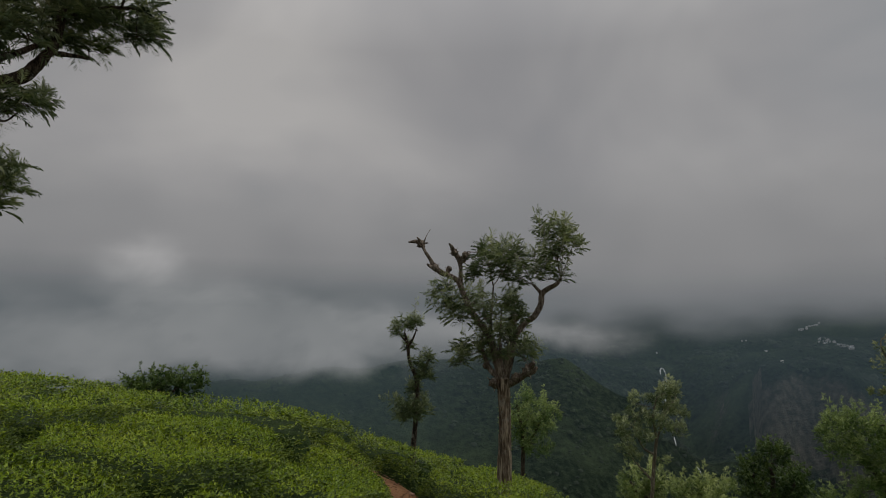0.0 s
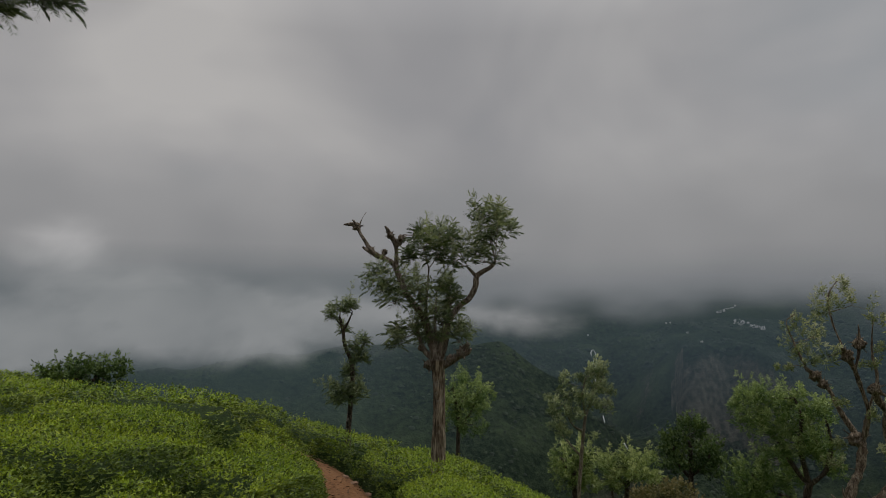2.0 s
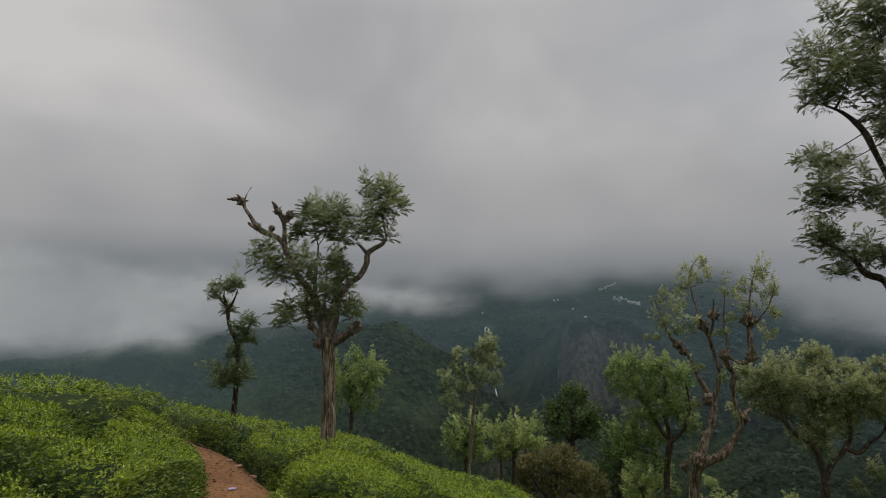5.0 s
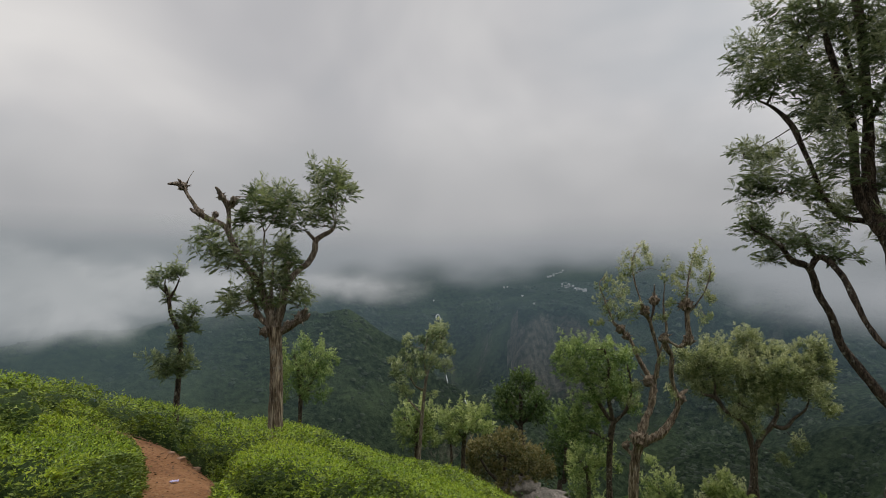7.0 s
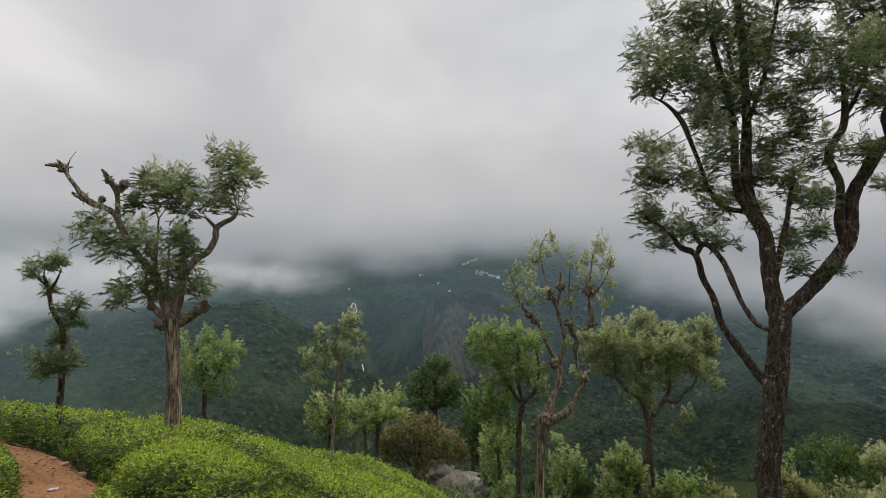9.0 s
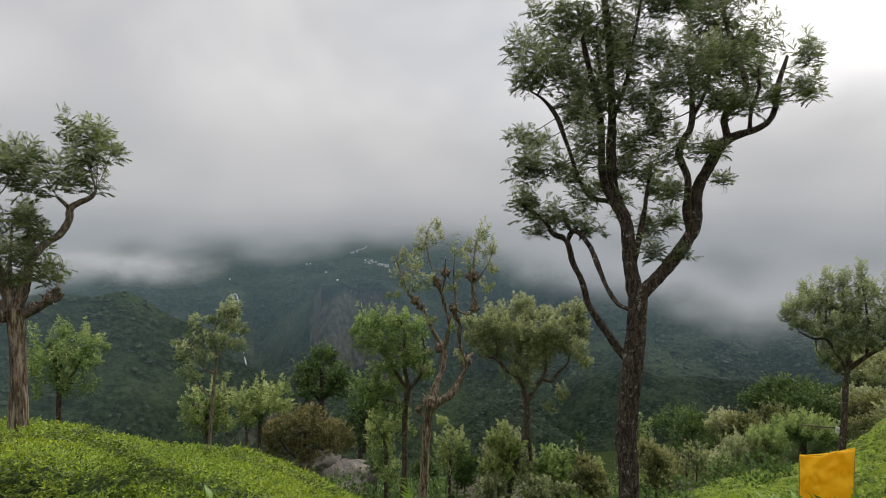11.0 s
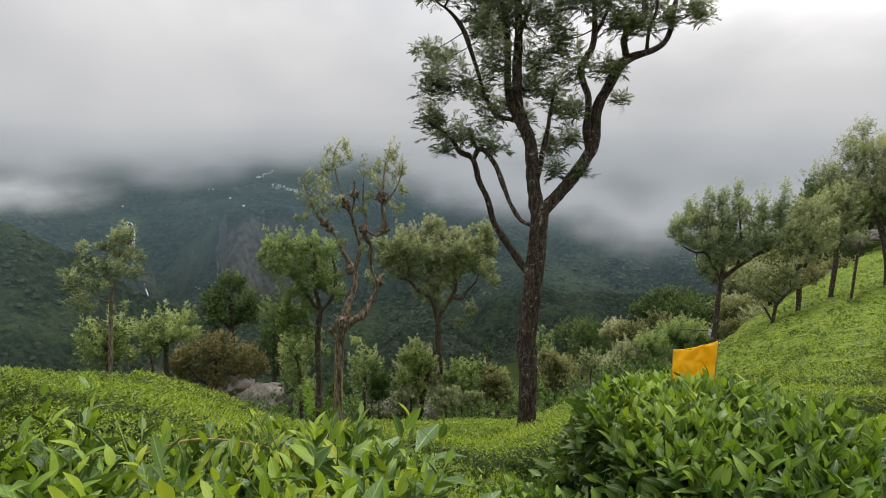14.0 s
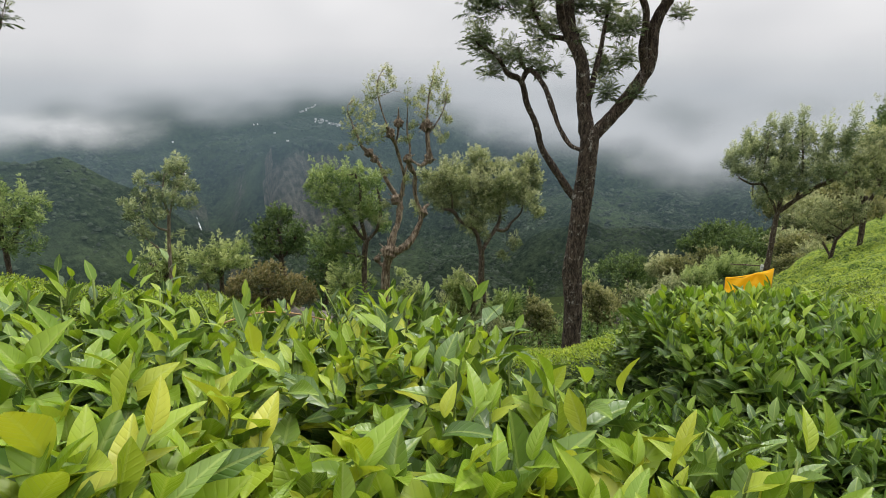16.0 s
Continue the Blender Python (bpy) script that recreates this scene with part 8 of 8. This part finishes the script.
# ---- tea ----
def strew_tea(name, label, count, r0, r1, b0, b1, power, size, tpl, mats, share, holder, steep=1.2, seed=1, grow=0.45, hem=None):
    """Leaves over the tea tops between two distances; power shapes how they thin out with distance."""
    rnd = np.random.RandomState(seed)
    each = 5
    q = rnd.rand(count // each)
    r = (r0 ** power + q * (r1 ** power - r0 ** power)) ** (1 / power)
    b = np.radians(rnd.uniform(b0, b1, count // each))
    x, y = r * np.sin(b), r * np.cos(b)
    keep = off_path(x, y) > 0.19 + 0.06 * rnd.rand(len(x))
    if hem:
        keep &= off_path(x, y) < hem
    keep &= r < tea_edge(np.degrees(b))
    x, y, r = x[keep], y[keep], r[keep]
    e = 0.05
    z = tea_top(x, y)
    gx, gy = (tea_top(x + e, y) - z) / e, (tea_top(x, y + e) - z) / e
    # steep flanks of a bush carry as many shoots as its top
    flank = np.repeat(np.where((np.hypot(gx, gy) > 0.7) & (r < 14))[0], 2)
    slide = rnd.uniform(-0.06, 0.06, len(flank))
    x2, y2 = x[flank] + slide * gx[flank] / np.hypot(gx[flank], gy[flank]), y[flank] + slide * gy[flank] / np.hypot(gx[flank], gy[flank])
    x, y, r, gx, gy = np.append(x, x2), np.append(y, y2), np.append(r, r[flank]), np.append(gx, gx[flank]), np.append(gy, gy[flank])
    z = np.append(z, tea_top(x2, y2))
    nrm = unit(np.stack([-gx, -gy, np.ones(len(x))], -1))
    # every shoot stands a little higher or lower than its neighbours and carries a few leaves, paler to the tip
    shoot = size * np.maximum(1, (r / r0) ** grow)
    stand = nrm * (shoot * rnd.normal(0.0, 0.55, len(x)))[:, None]
    lean = unit(nrm + 0.25 * rnd.randn(len(x), 3))
    x, y, r, nrm, lean = (np.repeat(a, each, 0) for a in (x, y, r, nrm, lean))
    n = len(x)
    level = np.tile(np.arange(each), n // each) / (each - 1)
    deep = (1 - level) * (0.6 + 0.4 * rnd.rand(n))
    s = np.repeat(shoot, each) * (0.75 + 0.6 * rnd.rand(n)) * (1.1 - 0.35 * level)
    a = rnd.uniform(0, 2 * math.pi, n)
    side = np.stack([np.cos(a), np.sin(a), np.zeros(n)], -1)
    lift = steep * (0.15 + 0.5 * rnd.rand(n) + 1.3 * level * level)
    along = unit(side + lift[:, None] * lean)
    at = np.stack([x, y, np.repeat(z, each)], -1) + np.repeat(stand, each, 0) + lean * (s * (0.9 * level - 1.15))[:, None] + 0.12 * s[:, None] * rnd.randn(n, 3)
    up = lean + 0.35 * rnd.randn(n, 3)
    # gaps and steep flanks get darker leaves, standing in for their shade
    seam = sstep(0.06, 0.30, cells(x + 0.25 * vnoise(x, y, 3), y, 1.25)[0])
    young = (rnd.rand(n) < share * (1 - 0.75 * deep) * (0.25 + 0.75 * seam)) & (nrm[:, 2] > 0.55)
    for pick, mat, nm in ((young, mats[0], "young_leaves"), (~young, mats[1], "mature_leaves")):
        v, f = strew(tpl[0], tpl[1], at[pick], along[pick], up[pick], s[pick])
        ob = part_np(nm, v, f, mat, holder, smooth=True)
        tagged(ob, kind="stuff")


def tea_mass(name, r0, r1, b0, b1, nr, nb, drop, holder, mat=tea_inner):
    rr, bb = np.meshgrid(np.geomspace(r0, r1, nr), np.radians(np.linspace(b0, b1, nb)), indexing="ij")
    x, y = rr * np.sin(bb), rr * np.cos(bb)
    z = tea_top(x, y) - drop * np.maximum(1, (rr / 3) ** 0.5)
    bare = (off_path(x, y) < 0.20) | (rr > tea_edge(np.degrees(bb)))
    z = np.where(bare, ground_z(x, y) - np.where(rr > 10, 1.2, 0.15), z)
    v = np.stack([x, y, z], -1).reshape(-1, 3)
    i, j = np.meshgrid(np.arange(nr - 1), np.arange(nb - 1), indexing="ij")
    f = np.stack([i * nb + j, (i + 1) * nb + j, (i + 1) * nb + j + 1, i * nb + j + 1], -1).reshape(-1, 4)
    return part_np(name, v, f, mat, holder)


tea_field = thing("tea_field", "close-plucked bright green tea bushes covering the hillside", "tea bushes", kind="stuff")
# dark sheet under the leaves, coloured to give the shade inside the bushes
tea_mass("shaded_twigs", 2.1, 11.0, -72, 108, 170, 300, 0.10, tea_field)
tea_mass("plucked_tops", 10.8, 62, -75, 112, 130, 380, 0.04, tea_field, tea_cover)
strew_tea("leaves", "", 290000, 2.0, 5.0, -58, 104, 1.5, 0.0205, TEA_FAR, (tea_young, tea_mature), 0.95, tea_field, seed=2, grow=0.25)
strew_tea("leaves", "", 270000, 4.6, 16.0, -50, 102, 1.0, 0.031, TEA_FAR, (tea_young, tea_mature), 0.95, tea_field, seed=3, grow=0.3)
strew_tea("leaves", "", 100000, 12.0, 66.0, 50, 102, 1.1, 0.042, TEA_FAR, (tea_young, tea_mature), 0.85, tea_field, seed=4, grow=0.35)
strew_tea("leaves", "", 100000, 3.0, 7.0, -40, 4, 1.6, 0.021, TEA_FAR, (tea_young, tea_mature), 0.8, tea_field, seed=5, grow=0.1, hem=0.40)


def blade_uv(tpl):
    w = np.abs(tpl[:, 0]).max()
    return np.stack([tpl[:, 0] / w, tpl[:, 1]], -1)


def tea_bush(name, label, holder_place, shoots, pick, lift, young_share, seed, loose=0, shapes_of=TEA_NEAR, leaf_size=1.0):
    """A bush seen close: upright shoots of five or six leaves over a layer of dark older leaves."""
    top = thing(name, label, "tea bush", holder_place)
    off = np.array(holder_place, dtype=float)
    rnd = np.random.RandomState(seed)
    x, y = rnd.uniform(-0.9, 3.0, shoots * 6), rnd.uniform(-0.9, 2.2, shoots * 6)
    ok = pick(x, y)
    x, y = x[ok][:shoots], y[ok][:shoots]
    n = len(x)
    e = 0.04
    z = tea_top(x, y)
    nrm = unit(np.stack([-(tea_top(x + e, y) - z) / e, -(tea_top(x, y + e) - z) / e, np.ones(n)], -1))
    foot = np.stack([x, y, z], -1) - (0.05 + (0.035 * rnd.randn(n, 1) if loose else 0)) * nrm
    axis = unit(nrm * 0.7 + np.array([0, 0, 0.6]) + 0.28 * rnd.randn(n, 3))
    tall = lift * (0.5 + 0.9 * rnd.rand(n))
    sets = {}
    singles = []
    stems = []
    for k in range(6):
        t = k / 5
        a = 2.4 * k + rnd.uniform(0, 6.28, n)
        side = unit(np.stack([np.cos(a), np.sin(a), 0.1 * rnd.randn(n)], -1))
        at = foot + axis * (tall * (t - 0.25))[:, None]
        rise = 0.5 + 1.9 * t * t + 0.5 * rnd.rand(n)
        along = unit(side + rise[:, None] * axis)
        size = leaf_size * np.interp(np.hypot(x, y), [0.4, 0.6, 0.95, 1.3], [0.92, 0.70, 0.45, 0.38] if loose else [1, 1, 1, 1]) * (0.108 - 0.05 * t) * (0.7 + 0.65 * rnd.rand(n))
        up = axis - side * 0.4 + 0.25 * rnd.randn(n, 3)
        # steep sides get mostly dark mature leaves, which paints in the side's shade
        young = rnd.rand(n) < young_share * (0.18 + 0.45 * t + 0.7 * t * t) * np.clip((nrm[:, 2] - 0.5) * 3, 0.05, 1)
        var = rnd.randint(0, 4, n)
        near = (np.hypot(x, y) < 0.80) & (np.arange(n) % 2 == 0)
        for v in range(4):
            for flag in (True, False):
                m = (var == v) & (young == flag)
                one = m & near & (len(singles) < loose)
                for i in np.where(one)[0]:
                    if len(singles) < loose:
                        singles.append((v, flag, at[i], along[i], up[i], size[i]))
                    else:
                        m[i] = True
                m = m & ~one
                close = np.hypot(x, y) < 0.72
                for shape, who in ((shapes_of[v], m & close), (TEA_SMALL[v], m & ~close)):
                    sets.setdefault(flag, []).append((*strew(shape[0], shape[1], at[who], along[who], up[who], size[who]), np.tile(blade_uv(shape[0]), (int(who.sum()), 1))))
    # dark older leaves below
    for layer in range(3):
        a = rnd.uniform(0, 6.28, n)
        side = unit(np.stack([np.cos(a), np.sin(a), 0.2 * rnd.randn(n)], -1))
        at = foot - nrm * (0.02 + 0.10 * rnd.rand(n, 1)) + 0.05 * rnd.randn(n, 3) * np.array([1, 1, 0.3])
        sets[False].append((*strew(TEA_MID[0], TEA_MID[1], at, side + 0.5 * nrm, nrm + 0.4 * rnd.randn(n, 3), 0.075 * (0.7 + 0.6 * rnd.rand(n))), np.tile(blade_uv(TEA_MID[0]), (n, 1))))
    for flag, nm, mat in ((True, "young_leaves", tea_young_close), (False, "mature_leaves", tea_mature_close)):
        vs, fs, us, o = [], [], [], 0
        for v, f, u in sets[flag]:
            us.append(u)
            vs.append(v)
            fs.append(f + o)
            o += len(v)
        tagged(part_np(nm, np.vstack(vs) - off, np.vstack(fs), mat, top, uv=np.vstack(us)), kind="stuff")
    runs = [([(*(foot[i] - axis[i] * 0.16 - off), 0.003), (*(foot[i] - off), 0.0022), (*(foot[i] + axis[i] * tall[i] * 0.8 - off), 0.0012)], 4, i, 0.05) for i in range(0, n, 2)]
    stem = new("stemwork", tube_mesh("stemwork", runs, stem_green))
    stem.parent = top
    tagged(stem, kind="stuff")
    shapes = {}
    for v, flag, at, along, up, size in singles:
        if (v, flag) not in shapes:
            shapes[v, flag] = np_mesh("leaf", TEA_NEAR[v][0], TEA_NEAR[v][1], [tea_young_close if flag else tea_mature_close], uv=blade_uv(TEA_NEAR[v][0]))
        yy = Vector(along).normalized()
        xx = yy.cross(Vector(up)).normalized()
        zz = xx.cross(yy)
        ob = new("leaf", shapes[v, flag])
        ob.parent = top
        rot = Matrix((xx, yy, zz)).transposed()
        ob.matrix_basis = Matrix.Translation(Vector(at) - Vector(off)) @ rot.to_4x4() @ Matrix.Scale(float(size), 4)
    return top


def in_first(x, y):
    r, b = np.hypot(x, y), np.degrees(np.arctan2(x, y))
    return (r > 0.34) & (r < 1.25) & (b > -25) & (b < 110) & ((b < 58) | (r < 0.86))


def in_second(x, y):
    return (np.hypot((x - 2.10) / 0.56, (y - 0.15) / 0.85) < 1.16) & ~in_first(x, y)


def in_gap(x, y):
    r, b = np.hypot(x, y), np.degrees(np.arctan2(x, y))
    return (r > 1.0) & (r < 2.7) & (b > -25) & (b < 105) & ~in_first(x, y) & ~in_second(x, y)


# the same painted shade sheet, under the near bushes
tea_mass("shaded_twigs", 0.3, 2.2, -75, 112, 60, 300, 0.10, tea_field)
tea_bush("tea_bush", "flushing tea bush with glossy pale green young leaves", (0.5, 0.6, -1.4), 2450, in_first, 0.095, 0.80, 21, loose=300)
tea_bush("tea_bush", "tall tea bush with dark mature leaves down its shaded side", (2.10, 0.15, -1.9), 1750, in_second, 0.10, 0.55, 22, shapes_of=TEA_SMALL, leaf_size=0.84)
tea_bush("tea_bush", "low tea bush with mixed leaves in the hollow between others", (1.6, 1.3, -1.7), 620, in_gap, 0.06, 0.32, 23, shapes_of=TEA_SMALL, leaf_size=0.7)
